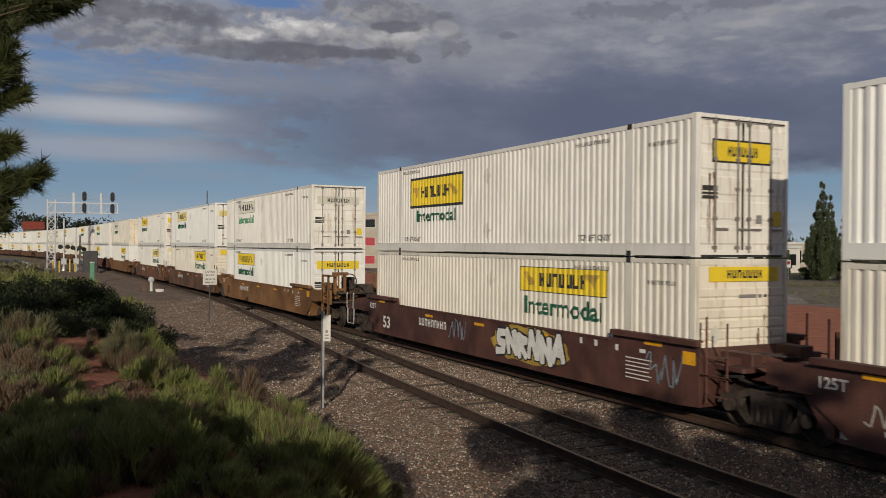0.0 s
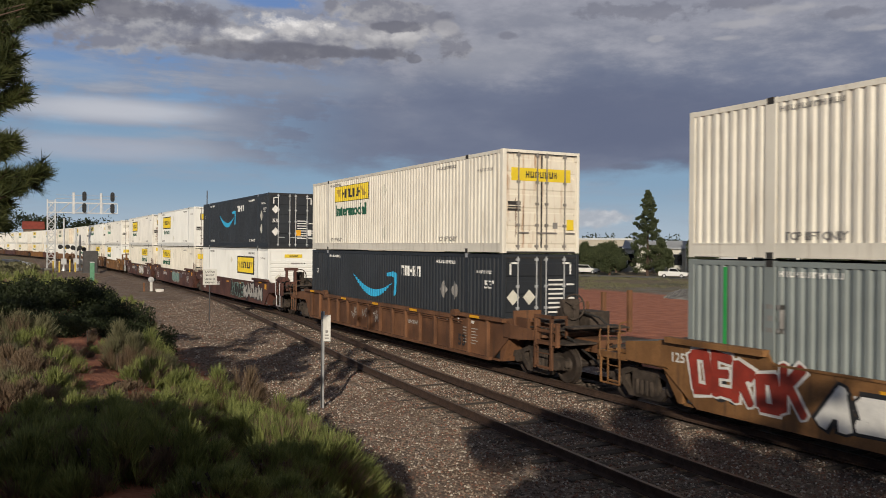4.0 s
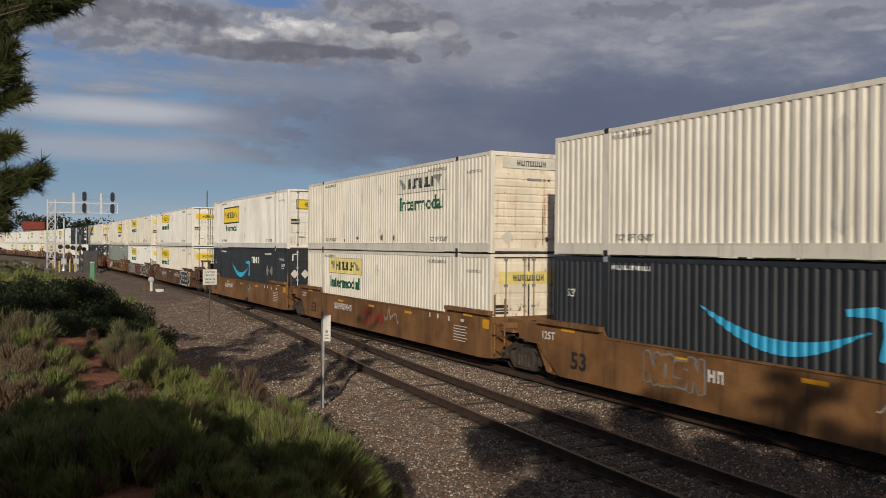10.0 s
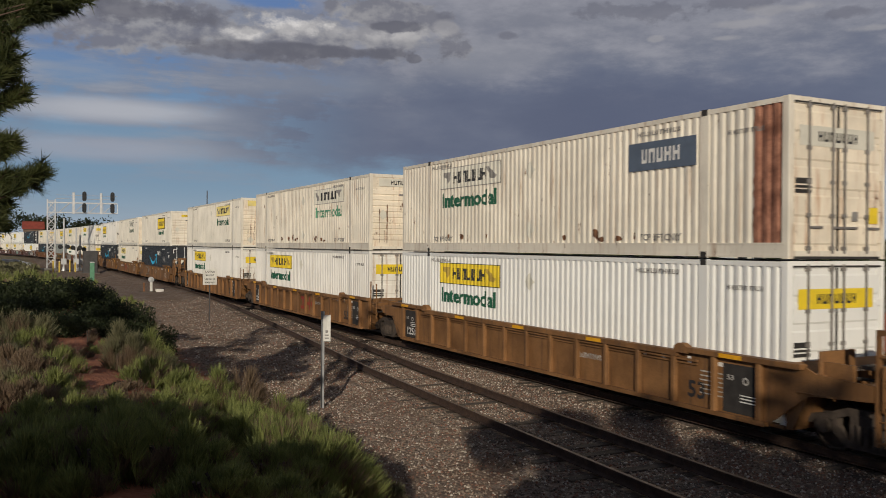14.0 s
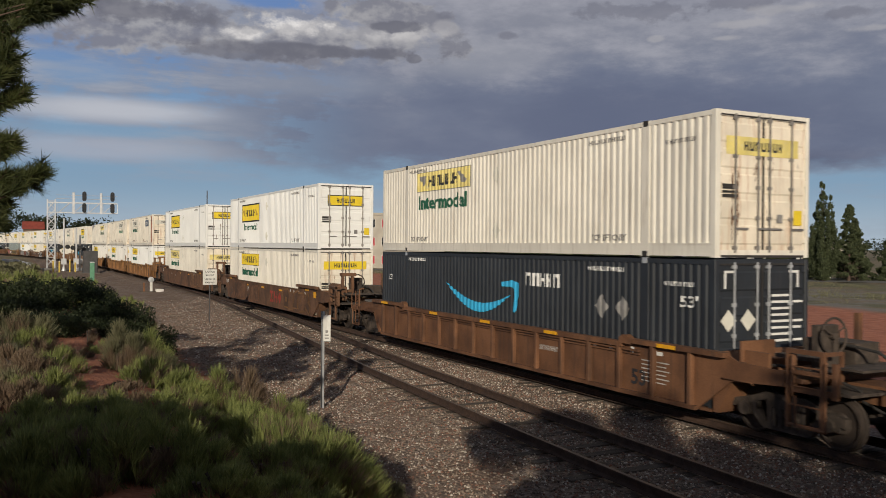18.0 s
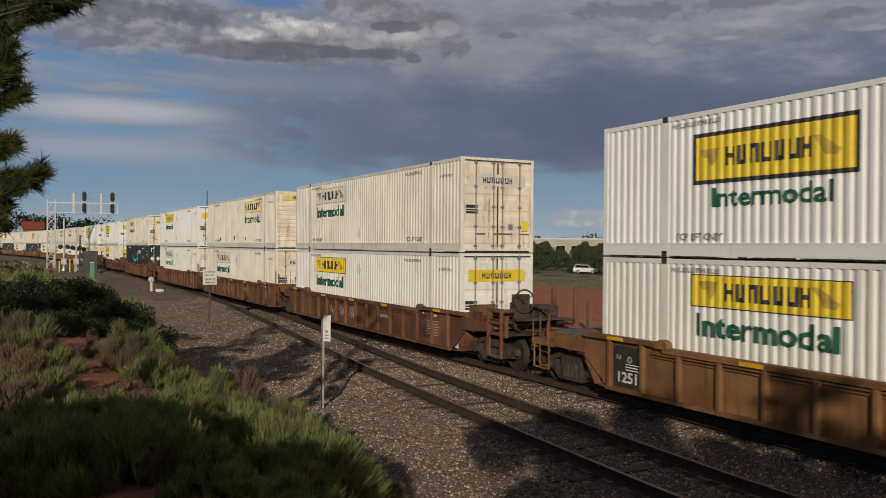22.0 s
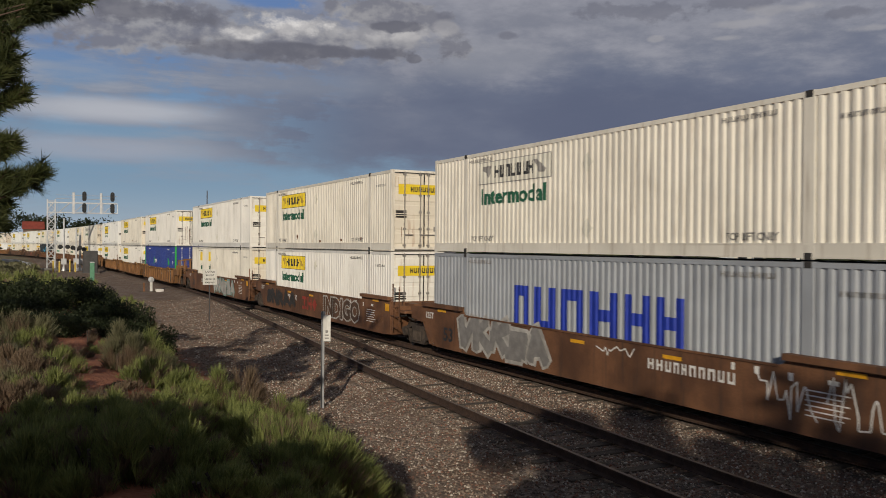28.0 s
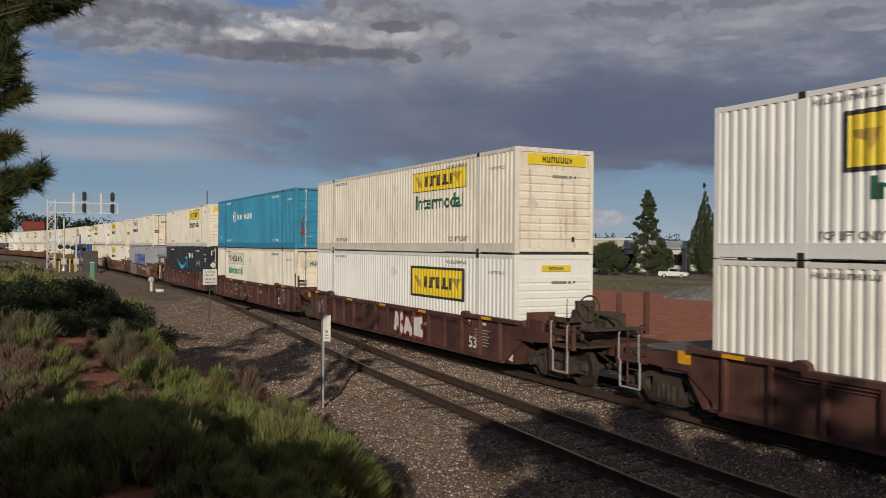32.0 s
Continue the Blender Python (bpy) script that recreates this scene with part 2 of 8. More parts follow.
END_PAINT = {
    "white": mat("white_end_paint_stained", (0.79, 0.77, 0.71), 0.55, 0, 0.09, 0.9, 0.06, 40, None, (0.36, 0.20, 0.10), 0.80, 0.65),
    "cream": mat("cream_end_paint_stained", (0.76, 0.70, 0.59), 0.6, 0, 0.10, 0.9, 0.06, 40, None, (0.36, 0.18, 0.07), 0.90, 0.75),
    "heavy": mat("rust_bled_end_paint", (0.77, 0.69, 0.56), 0.65, 0, 0.14, 1.2, 0.06, 40, None, (0.42, 0.19, 0.07), 0.95, 0.95),
}
WELL = {
    "maroon": mat("maroon_well_paint", (0.075, 0.026, 0.021), 0.7, 0, 0.30, 1.2, 0.15, 30, (0.095, 0.040, 0.029), (0.040, 0.026, 0.020), 0.7, 0.25),
    "tan": mat("yellow_brown_well_paint", (0.185, 0.085, 0.027), 0.72, 0, 0.30, 0.9, 0.15, 30, (0.215, 0.105, 0.038), (0.050, 0.030, 0.020), 0.85, 0.6),
    "rust": mat("rust_brown_well_paint", (0.125, 0.054, 0.025), 0.75, 0, 0.32, 0.9, 0.18, 30, (0.155, 0.070, 0.032), (0.042, 0.027, 0.020), 0.8, 0.75),
    "dark": mat("sooty_brown_well_paint", (0.095, 0.048, 0.027), 0.8, 0, 0.35, 0.9, 0.18, 30, (0.135, 0.065, 0.032), (0.034, 0.024, 0.019), 0.85, 0.75),
}
rust_bare = mat("bare_rust", (0.20, 0.075, 0.045), 0.85, 0, 0.35, 3.0, 0.3, 40, (0.30, 0.14, 0.09), (0.10, 0.04, 0.03), 0.6, 0.2)
steel = mat("grimy_running_gear", (0.060, 0.045, 0.035), 0.85, 0.1, 0.40, 5, 0.3, 60)
wheel_steel = mat("worn_wheel_steel", (0.050, 0.038, 0.031), 0.65, 0.3, 0.3, 6, 0.2, 60)
deck_grey = mat("worn_grey_deck", (0.13, 0.125, 0.115), 0.85, 0, 0.25, 3, 0.3, 50)
galv = mat("galvanised_steel", (0.50, 0.51, 0.52), 0.45, 0.5, 0.12, 6, 0.1, 50)
dull_bar = mat("dull_locking_bar_steel", (0.27, 0.25, 0.23), 0.5, 0.5, 0.2, 4, 0.1, 50)
soot = mat("black_rubber_and_castings", (0.030, 0.027, 0.025), 0.75, 0, 0.3, 6, 0.2, 60)
yellow = mat("yellow_decal", (0.76, 0.56, 0.028), 0.5, 0, 0.08, 2, 0.05, 40, None, (0.30, 0.20, 0.05), 0.25)
pale_yellow = mat("faded_yellow_decal", (0.72, 0.60, 0.20), 0.55, 0, 0.15, 2, 0.05, 40, None, (0.6, 0.55, 0.42), 0.6)
pale_panel = mat("bleached_decal", (0.62, 0.60, 0.52), 0.55, 0, 0.1, 2, 0.05, 40, None, (0.45, 0.42, 0.36), 0.4)
reflector = mat("yellow_reflective_strip", (0.78, 0.38, 0.015), 0.4, 0, 0.12, 6, 0.05, 50, None, (0.2, 0.1, 0.04), 0.5)
ink = mat("black_lettering", (0.022, 0.022, 0.024), 0.6, 0, 0.2, 4, 0, 40)
green_ink = mat("green_lettering", (0.015, 0.10, 0.055), 0.55, 0, 0.15, 4, 0, 40)
pale_green = mat("faded_green_lettering", (0.12, 0.33, 0.20), 0.55, 0, 0.2, 4, 0, 40)
grey_ink = mat("grey_stencil", (0.22, 0.21, 0.20), 0.6, 0, 0.2, 4, 0, 40)
white_ink = mat("white_stencil", (0.72, 0.71, 0.68), 0.6, 0, 0.12, 4, 0, 40)
arc_blue = mat("light_blue_arc", (0.03, 0.36, 0.62), 0.5, 0, 0.1, 4, 0, 40)
royal = mat("royal_blue_lettering", (0.012, 0.035, 0.33), 0.5, 0, 0.12, 4, 0, 40)
leaf_green = mat("bright_green_decal", (0.03, 0.36, 0.08), 0.5, 0, 0.1, 4, 0, 40)
red_paint = mat("faded_red_paint", (0.30, 0.035, 0.02), 0.65, 0, 0.25, 3, 0, 40, None, (0.12, 0.05, 0.03), 0.5)
slate_decal = mat("slate_decal", (0.10, 0.13, 0.18), 0.5, 0, 0.1, 3, 0, 40)
teal_spray = mat("pale_teal_spray", (0.20, 0.33, 0.30), 0.7, 0, 0.3, 3, 0, 40)
pale_spray = mat("pale_spray", (0.42, 0.40, 0.37), 0.7, 0, 0.3, 3, 0, 40)
blue_spray = mat("grey_blue_spray", (0.20, 0.27, 0.34), 0.7, 0, 0.3, 3, 0, 40)
gold_spray = mat("mustard_spray", (0.42, 0.29, 0.05), 0.7, 0, 0.25, 3, 0, 40)
rail_top = mat("rolled_rail_head", (0.16, 0.115, 0.085), 0.45, 0.6, 0.2, 8, 0.1, 60)
rail_rust = mat("rusty_rail", (0.060, 0.034, 0.023), 0.85, 0.1, 0.3, 6, 0.3, 60)
timber = mat("weathered_sleeper_timber", (0.085, 0.066, 0.050), 0.9, 0, 0.3, 4, 0.5, 40, None, None, 0, 0, (1, 6, 1))


# ---- building blocks ----
class Geo:
    """Collects corners and faces, and becomes one mesh."""

    def __init__(self):
        self.v, self.f = [], []

    def add(self, verts, faces):
        k = len(self.v)
        self.v += [tuple(p) for p in verts]
        self.f += [tuple(i + k for i in q) for q in faces]
        return self

    def box(self, x0, x1, y0, y1, z0, z1, c=0.0):
        """A box; c chamfers its upright edges."""
        if c:
            p = [(x0 + c, y0), (x1 - c, y0), (x1, y0 + c), (x1, y1 - c), (x1 - c, y1), (x0 + c, y1), (x0, y1 - c), (x0, y0 + c)]
        else:
            p = [(x0, y0), (x1, y0), (x1, y1), (x0, y1)]
        n = len(p)
        vs = [(*q, z0) for q in p] + [(*q, z1) for q in p]
        fs = [tuple(range(n))[::-1], tuple(range(n, 2 * n))] + [(i, (i + 1) % n, n + (i + 1) % n, n + i) for i in range(n)]
        return self.add(vs, fs)

    def prism(self, outline, x0, x1):
        """An outline in (y, z) pushed along x."""
        n = len(outline)
        vs = [(x0, *q) for q in outline] + [(x1, *q) for q in outline]
        fs = [tuple(range(n)), tuple(range(n, 2 * n))[::-1]] + [(i, n + i, n + (i + 1) % n, (i + 1) % n) for i in range(n)]
        return self.add(vs, fs)

    def tube(self, a, b, r0, r1=None, n=8):
        a, b = Vector(a), Vector(b)
        r1 = r0 if r1 is None else r1
        d = (b - a).normalized()
        u = d.orthogonal().normalized()
        w = d.cross(u)
        vs = []
        for p, r in ((a, r0), (b, r1)):
            vs += [p + (u * math.cos(2 * math.pi * i / n) + w * math.sin(2 * math.pi * i / n)) * r for i in range(n)]
        fs = [(i, (i + 1) % n, n + (i + 1) % n, n + i) for i in range(n)] + [tuple(range(n))[::-1], tuple(range(n, 2 * n))]
        return self.add(vs, fs)

    def bar(self, points, r, n=6):
        for a, b in zip(points, points[1:]):
            self.tube(a, b, r, r, n)
        return self

    def lathe(self, profile, n=20, axis="x", at=(0, 0, 0)):
        """A turned solid: profile of (along, radius)."""
        vs, fs = [], []
        for a, r in profile:
            for i in range(n):
                c, s = math.cos(2 * math.pi * i / n) * r, math.sin(2 * math.pi * i / n) * r
                p = (a, c, s) if axis == "x" else (c, a, s) if axis == "y" else (c, s, a)
                vs.append((p[0] + at[0], p[1] + at[1], p[2] + at[2]))
        m = len(profile)
        for k in range(m - 1):
            fs += [(k * n + i, k * n + (i + 1) % n, (k + 1) * n + (i + 1) % n, (k + 1) * n + i) for i in range(n)]
        fs += [tuple(range(n))[::-1], tuple(range((m - 1) * n, m * n))]
        return self.add(vs, fs)

    def mesh(self, name, material, smooth=False):
        me = bpy.data.meshes.new(name)
        me.from_pydata(self.v, [], self.f)
        me.materials.append(material)
        me.validate()
        b = bmesh.new()
        b.from_mesh(me)
        bmesh.ops.recalc_face_normals(b, faces=b.faces) if len(b.faces) < 3000 else None
        b.to_mesh(me)
        b.free()
        if smooth:
            for p in me.polygons:
                p.use_smooth = True
        return me


CACHE = {}


def shared(key, material, build):
    """One mesh for all pieces of the same shape and paint."""
    k = (key, material.name)
    if k not in CACHE:
        CACHE[k] = build().mesh(key, material)
    return CACHE[k]


SMALL_MARKS = ("name_block", "lifting_casting", "woody_base", "stencil", "lettering", "sprayed_shapes", "sprayed_outline", "sprayed_tag", "corner_mark", "vent", "red_marks", "figures", "emblem", "limbs", "dry_stems", "stems", "foliage")


def part(name, me, parent, label="", at=None):
    ob = new(name, me)
    ob.parent = parent
    if at is not None:
        ob.matrix_basis = at if isinstance(at, Matrix) else Matrix.Translation(at)
    if name in SMALL_MARKS:
        ob["kind"] = "stuff"
    return tagged(ob, label) if label else ob


def thing(name, label, category, group="", kind="", at=None):
    ob = tagged(new(name), label, category, group, kind)
    ob.empty_display_size = 0.1
    if at is not None:
        ob.matrix_basis = at if isinstance(at, Matrix) else Matrix.Translation(at)
    return ob


def letters(text, height, width, material, bold=0.025):
    """Lettering as a mesh in its own plane, lower left corner at 0, facing +z."""
    k = ("text", text, round(height, 3), round(width, 3), bold, material.name)
    if k not in CACHE:
        cu = bpy.data.curves.new("letters", "FONT")
        cu.body, cu.offset, cu.extrude, cu.resolution_u = text, bold, 0.0, 2
        ob = new("letters", cu)
        bpy.context.view_layer.update()
        me = bpy.data.meshes.new_from_object(ob.evaluated_get(bpy.context.evaluated_depsgraph_get()))
        bpy.data.objects.remove(ob)
        co = np.empty(len(me.vertices) * 3)
        me.vertices.foreach_get("co", co)
        co = co.reshape(-1, 3)
        lo, hi = co.min(0), co.max(0)
        co[:, 0] = (co[:, 0] - lo[0]) / (hi[0] - lo[0]) * width
        co[:, 1] = (co[:, 1] - lo[1]) / (hi[1] - lo[1]) * height
        co[:, 2] = 0
        me.vertices.foreach_set("co", co.ravel())
        me.materials.clear()
        me.materials.append(material)
        CACHE[k] = me
    return CACHE[k]


def on_side(y_left, z, x):
    """A pose for lettering on the side that faces -x: it starts at y_left and reads towards -y."""
    return Matrix(((0, 0, -1, x), (-1, 0, 0, y_left), (0, 1, 0, z), (0, 0, 0, 1)))


def on_end(x_left, z, y):
    """The same on an end that faces -y; it reads towards +x."""
    return Matrix(((1, 0, 0, x_left), (0, 0, -1, y), (0, 1, 0, z), (0, 0, 0, 1)))


def flat(*rects):
    """Plain bars in one plane: (x0, x1, y0, y1)."""
    g = Geo()
    for x0, x1, y0, y1 in rects:
        g.add([(x0, y0, 0), (x1, y0, 0), (x1, y1, 0), (x0, y1, 0)], [(0, 1, 2, 3)])
    return g


# ---- the ground ----
CURVE_AT, CURVE_R = 105.0, 1100.0


def line_at(s):
    """The main line: straight, then bending away to the left. Place and turn."""
    if s <= CURVE_AT:
        return 0.0, s, 0.0
    a = (s - CURVE_AT) / CURVE_R
    return -CURVE_R * (1 - math.cos(a)), CURVE_AT + CURVE_R * math.sin(a), a


def smooth01(v):
    v = min(max(v, 0.0), 1.0)
    return v * v * (3 - 2 * v)


def siding_x(y):
    """The centre of the side track that joins the main line at the points."""
    pts = ((-400, -5.3), (-40, -5.3), (0, -4.72), (10, -4.34), (16, -3.95), (22, -3.55), (30, -2.75), (38, -1.95), (46, -1.25), (54, -0.62), (62, -0.18), (70, 0.0), (400, 0.0))
    for (y0, x0), (y1, x1) in zip(pts, pts[1:]):
        if y <= y1:
            return x0 + (x1 - x0) * (y - y0) / (y1 - y0)
    return 0.0


def ground_z(x, y):
    mx = line_at(y)[0] if y > CURVE_AT else 0.0
    left = min(siding_x(y), 0.0) + (mx if y > CURVE_AT else 0.0)
    z = -0.24
    if x < left - 1.25:
        d = left - 1.25 - x
        z = -0.24 - 0.20 * smooth01(d / 1.1)
        bank = smooth01((-8.0 - (x - mx)) / 4.4)
        z += bank * 1.9 * (1 - 0.55 * smooth01((y - 25) / 60))
    elif x > mx + 1.7:
        d = x - mx - 1.7
        z = -0.24 - 0.45 * smooth01(d / 1.6) - 0.9 * smooth01((d - 8) / 70)
    if abs(z + 0.24) > 0.02:
        z += 0.10 * noise.noise((x * 0.35, y * 0.35, 0)) + 0.04 * noise.noise((x * 1.3, y * 1.3, 3))
    far = smooth01((math.hypot(x, y) - 250) / 500)
    return z * (1 - far) - 1.2 * far


def steps(edges):
    out = []
    for a, b, d in edges:
        n = max(1, int(round((b - a) / d)))
        out += [a + (b - a) * i / n for i in range(n)]
    return out + [edges[-1][1]]


def ground_material():
    m = bpy.data.materials.new("ballast_soil_and_scrub")
    m.use_nodes = True
    t = m.node_tree
    L = t.links.new
    b = t.nodes["Principled BSDF"]
    tc, sep = t.nodes.new("ShaderNodeTexCoord"), t.nodes.new("ShaderNodeSeparateXYZ")
    v = tc.outputs["Object"]
    L(v, sep.inputs[0])
    x, y, _ = sep.outputs
    fine, mid, big = noise_of(t, v, 9.0, 6, 0.7), noise_of(t, v, 1.3, 5), noise_of(t, v, 0.11, 4)
    vor = t.nodes.new("ShaderNodeTexVoronoi")
    vor.inputs["Scale"].default_value = 17.0
    L(v, vor.inputs["Vector"])
    stone = blend(t, ramp(t, vor.outputs["Color"], 0.1, 0.9), (0.100, 0.073, 0.058), (0.31, 0.243, 0.195))
    stone = blend(t, ramp(t, mid, 0.36, 0.68), stone, (0.155, 0.098, 0.070))
    red = blend(t, ramp(t, mid, 0.3, 0.7), (0.29, 0.095, 0.045), (0.43, 0.165, 0.085))
    red = blend(t, calc(t, "MULTIPLY", ramp(t, fine, 0.5, 0.75), 0.6), red, (0.19, 0.072, 0.038))
    scrub = blend(t, ramp(t, mid, 0.3, 0.7), (0.15, 0.118, 0.072), (0.24, 0.185, 0.118))
    scrub = blend(t, ramp(t, big, 0.46, 0.62), scrub, (0.125, 0.122, 0.062))
    gravel = blend(t, ramp(t, fine, 0.3, 0.7), (0.16, 0.145, 0.125), (0.25, 0.225, 0.19))
    gravel = blend(t, ramp(t, noise_of(t, v, 0.23, 5, 0.6), 0.44, 0.58), gravel, scrub)
    edge = calc(t, "MULTIPLY", calc(t, "SUBTRACT", mid, 0.5), 2.4)
    wide = calc(t, "MULTIPLY", calc(t, "SUBTRACT", big, 0.5), 9.0)
    xe, xw = calc(t, "ADD", x, edge), calc(t, "ADD", x, wide)
    c = blend(t, ramp(t, xe, -7.6, -8.6), stone, red)                      # bank on the camera's side
    c = blend(t, calc(t, "MULTIPLY", ramp(t, y, 24, 60), ramp(t, xe, -7.6, -8.6)), c, scrub)
    # sunlit far soil has a brighter red; the shaded bank keeps the darker one
    bare = blend(t, ramp(t, mid, 0.3, 0.7), (0.35, 0.115, 0.062), (0.50, 0.19, 0.105))
    bare = blend(t, calc(t, "MULTIPLY", ramp(t, fine, 0.5, 0.75), 0.5), bare, (0.25, 0.095, 0.055))
    c = blend(t, ramp(t, xe, 4.2, 5.4), c, bare)                            # bare red earth beyond the line
    c = blend(t, ramp(t, xw, 40, 46), c, gravel)
    c = blend(t, calc(t, "MULTIPLY", ramp(t, xw, 42, 50), ramp(t, calc(t, "ADD", y, wide), 70, 84)), c, scrub)
    c = blend(t, ramp(t, xw, 76, 84), c, scrub)
    c = blend(t, ramp(t, y, 190, 260), c, scrub)
    L(c, b.inputs["Base Color"])
    b.inputs["Roughness"].default_value = 0.95
    bn = t.nodes.new("ShaderNodeBump")
    bn.inputs["Strength"].default_value, bn.inputs["Distance"].default_value = 0.7, 0.05
    L(calc(t, "ADD", calc(t, "MULTIPLY", vor.outputs["Distance"], 0.8), fine), bn.inputs["Height"])
    L(bn.outputs[0], b.inputs["Normal"])
    return m


def build_ground():
    xs = steps(((-4000, -600, 850), (-600, -100, 60), (-100, -24, 6), (-24, -9, 0.6), (-9, 3.5, 0.25), (3.5, 20, 1.0), (20, 160, 6), (160, 600, 55), (600, 4000, 850)))
    ys = steps(((-4000, -600, 850), (-600, -60, 45), (-60, -6, 3), (-6, 50, 0.5), (50, 130, 2), (130, 300, 5), (300, 800, 50), (800, 4000, 800)))
    vs = [(x, y, ground_z(x, y)) for y in ys for x in xs]
    n = len(xs)
    fs = [(j * n + i, j * n + i + 1, (j + 1) * n + i + 1, (j + 1) * n + i) for j in range(len(ys) - 1) for i in range(n - 1)]
    me = bpy.data.meshes.new("ground")
    me.from_pydata(vs, [], fs)
    me.materials.append(ground_material())
    for p in me.polygons:
        p.use_smooth = True
    tagged(new("ground", me), "grey ballast strip between red earth and dry scrub", "ground", kind="structure")


build_ground()


# ---- the tracks ----
RAIL = [(-0.070, -0.165), (0.070, -0.165), (0.070, -0.150), (0.012, -0.130), (0.012, -0.045), (0.036, -0.035), (0.036, -0.006), (0.028, 0.0), (-0.028, 0.0), (-0.036, -0.006), (-0.036, -0.035), (-0.012, -0.045), (-0.012, -0.130), (-0.070, -0.150)]


def swept_rail(path, name, label):
    g = Geo()
    n = len(RAIL)
    vs, fs = [], []
    for i, (x, y) in enumerate(path):
        a, b = path[max(i - 1, 0)], path[min(i + 1, len(path) - 1)]
        d = Vector((b[0] - a[0], b[1] - a[1])).normalized()
        vs += [(x + d.y * u, y - d.x * u, w) for u, w in RAIL]
        if i:
            k = (i - 1) * n
            fs += [(k + j, k + (j + 1) % n, k + n + (j + 1) % n, k + n + j) for j in range(n)]
    g.add(vs, fs + [tuple(range(n)), tuple(range(len(vs) - n, len(vs)))])
    me = g.mesh(name, rail_rust)
    me.materials.append(rail_top)
    for p in me.polygons:
        if p.normal.z > 0.5 and p.center.z > -0.01:
            p.material_index = 1
    return tagged(new(name, me), label, "rail", kind="structure")


def main_rail(side):
    pts = []
    for s in steps(((-420, CURVE_AT, 15), (CURVE_AT, 420, 8))):
        x, y, a = line_at(s)
        pts.append((x + side * 0.755 * math.cos(a), y + side * 0.755 * math.sin(a)))
    return pts


for side in (-1, 1):
    swept_rail(main_rail(side), "main_rail", "bright-headed rusty steel rail under the train")
swept_rail([(siding_x(y) - 0.755, y) for y in steps(((-420, -40, 40), (-40, 71, 1.5)))], "siding_rail", "brown rusty rail of the empty side track")
swept_rail([(siding_x(y) + 0.755, y) for y in steps(((-420, -40, 40), (-40, 46, 1.5)))], "siding_rail", "brown rusty rail of the empty side track")


def build_ties():
    me = Geo().box(-1.3, 1.3, -0.11, 0.11, -0.33, -0.166, 0.01).mesh("sleeper", timber)
    rnd = random.Random(4)
    for kind, lo, hi, where in (("siding", 2, 50, siding_x), ("main", 4, 40, None)):
        host = thing("siding_sleepers" if kind == "siding" else "main_line_sleepers", "half-buried weathered timber sleepers", "sleepers", kind="structure")
        y = lo
        while y < hi:
            x = where(y) if where else 0.0
            if kind == "main" or x < -1.0:
                part("sleeper", me, host, at=Matrix.Translation((x, y, rnd.uniform(-0.085, -0.045))) @ Matrix.Rotation(rnd.uniform(-0.03, 0.03), 4, "Z"))
            y += 0.56


build_ties()


def build_stones():
    """Loose ballast: small broken stones, thick by the tracks and thinning down the shoulder."""
    rng = np.random.default_rng(7)
    base = np.array([(1, 0, 0), (-1, 0, 0), (0, 1, 0), (0, -1, 0), (0, 0, 1), (0, 0, -1)], float)
    tri = np.array([(0, 2, 4), (2, 1, 4), (1, 3, 4), (3, 0, 4), (2, 0, 5), (1, 2, 5), (3, 1, 5), (0, 3, 5)])

    def heap(count, y0, y1, size, tall, seed):
        out, want = [], count
        while want > 0:
            y = y0 + (y1 - y0) * rng.random(4 * want) ** 1.5
            x = rng.uniform(-8.6, -0.9, 4 * want)
            for a, b in zip(x, y):
                c = siding_x(b)
                if abs(a - c + 0.755) < 0.085 or abs(a - c - 0.755) < 0.085 or abs(a + 0.755) < 0.085:
                    continue
                if a < -7.0 and rng.random() < (-7.0 - a) / 1.6:
                    continue
                out.append((a, b, ground_z(a, b)))
                want -= 1
                if want <= 0:
                    break
        p = np.array(out)
        n = len(p)
        s = rng.uniform(0.55, 1.25, (n, 1, 1)) * size
        v = base[None] * rng.uniform(0.6, 1.2, (n, 6, 1)) * s
        v[:, :, 2] *= tall
        a = rng.uniform(0, 6.28, n)
        ca, sa = np.cos(a)[:, None], np.sin(a)[:, None]
        tilt = rng.uniform(-0.7, 0.7, (n, 1))
        x, y, z = v[:, :, 0].copy(), v[:, :, 1].copy(), v[:, :, 2].copy()
        y, z = y * np.cos(tilt) - z * np.sin(tilt), y * np.sin(tilt) + z * np.cos(tilt)
        v = np.stack((x * ca - y * sa, x * sa + y * ca, z), 2) + p[:, None] + np.array((0, 0, 0.008))
        f = tri[None] + 6 * np.arange(n)[:, None, None]
        me = bpy.data.meshes.new("ballast_stones")
        me.vertices.add(6 * n)
        me.vertices.foreach_set("co", v.ravel())
        me.loops.add(24 * n)
        me.loops.foreach_set("vertex_index", f.ravel().astype(np.int32))
        me.polygons.add(8 * n)
        me.polygons.foreach_set("loop_start", np.arange(0, 24 * n, 3, dtype=np.int32))
        me.update(calc_edges=True)
        me.materials.append(stone_mat)
        tagged(new("ballast_stones", me), "loose broken grey and pink ballast stones", "ballast", kind="stuff")

    heap(34000, 6.5, 24, 0.030, 0.75, 1)
    heap(16000, 20, 60, 0.042, 0.75, 2)


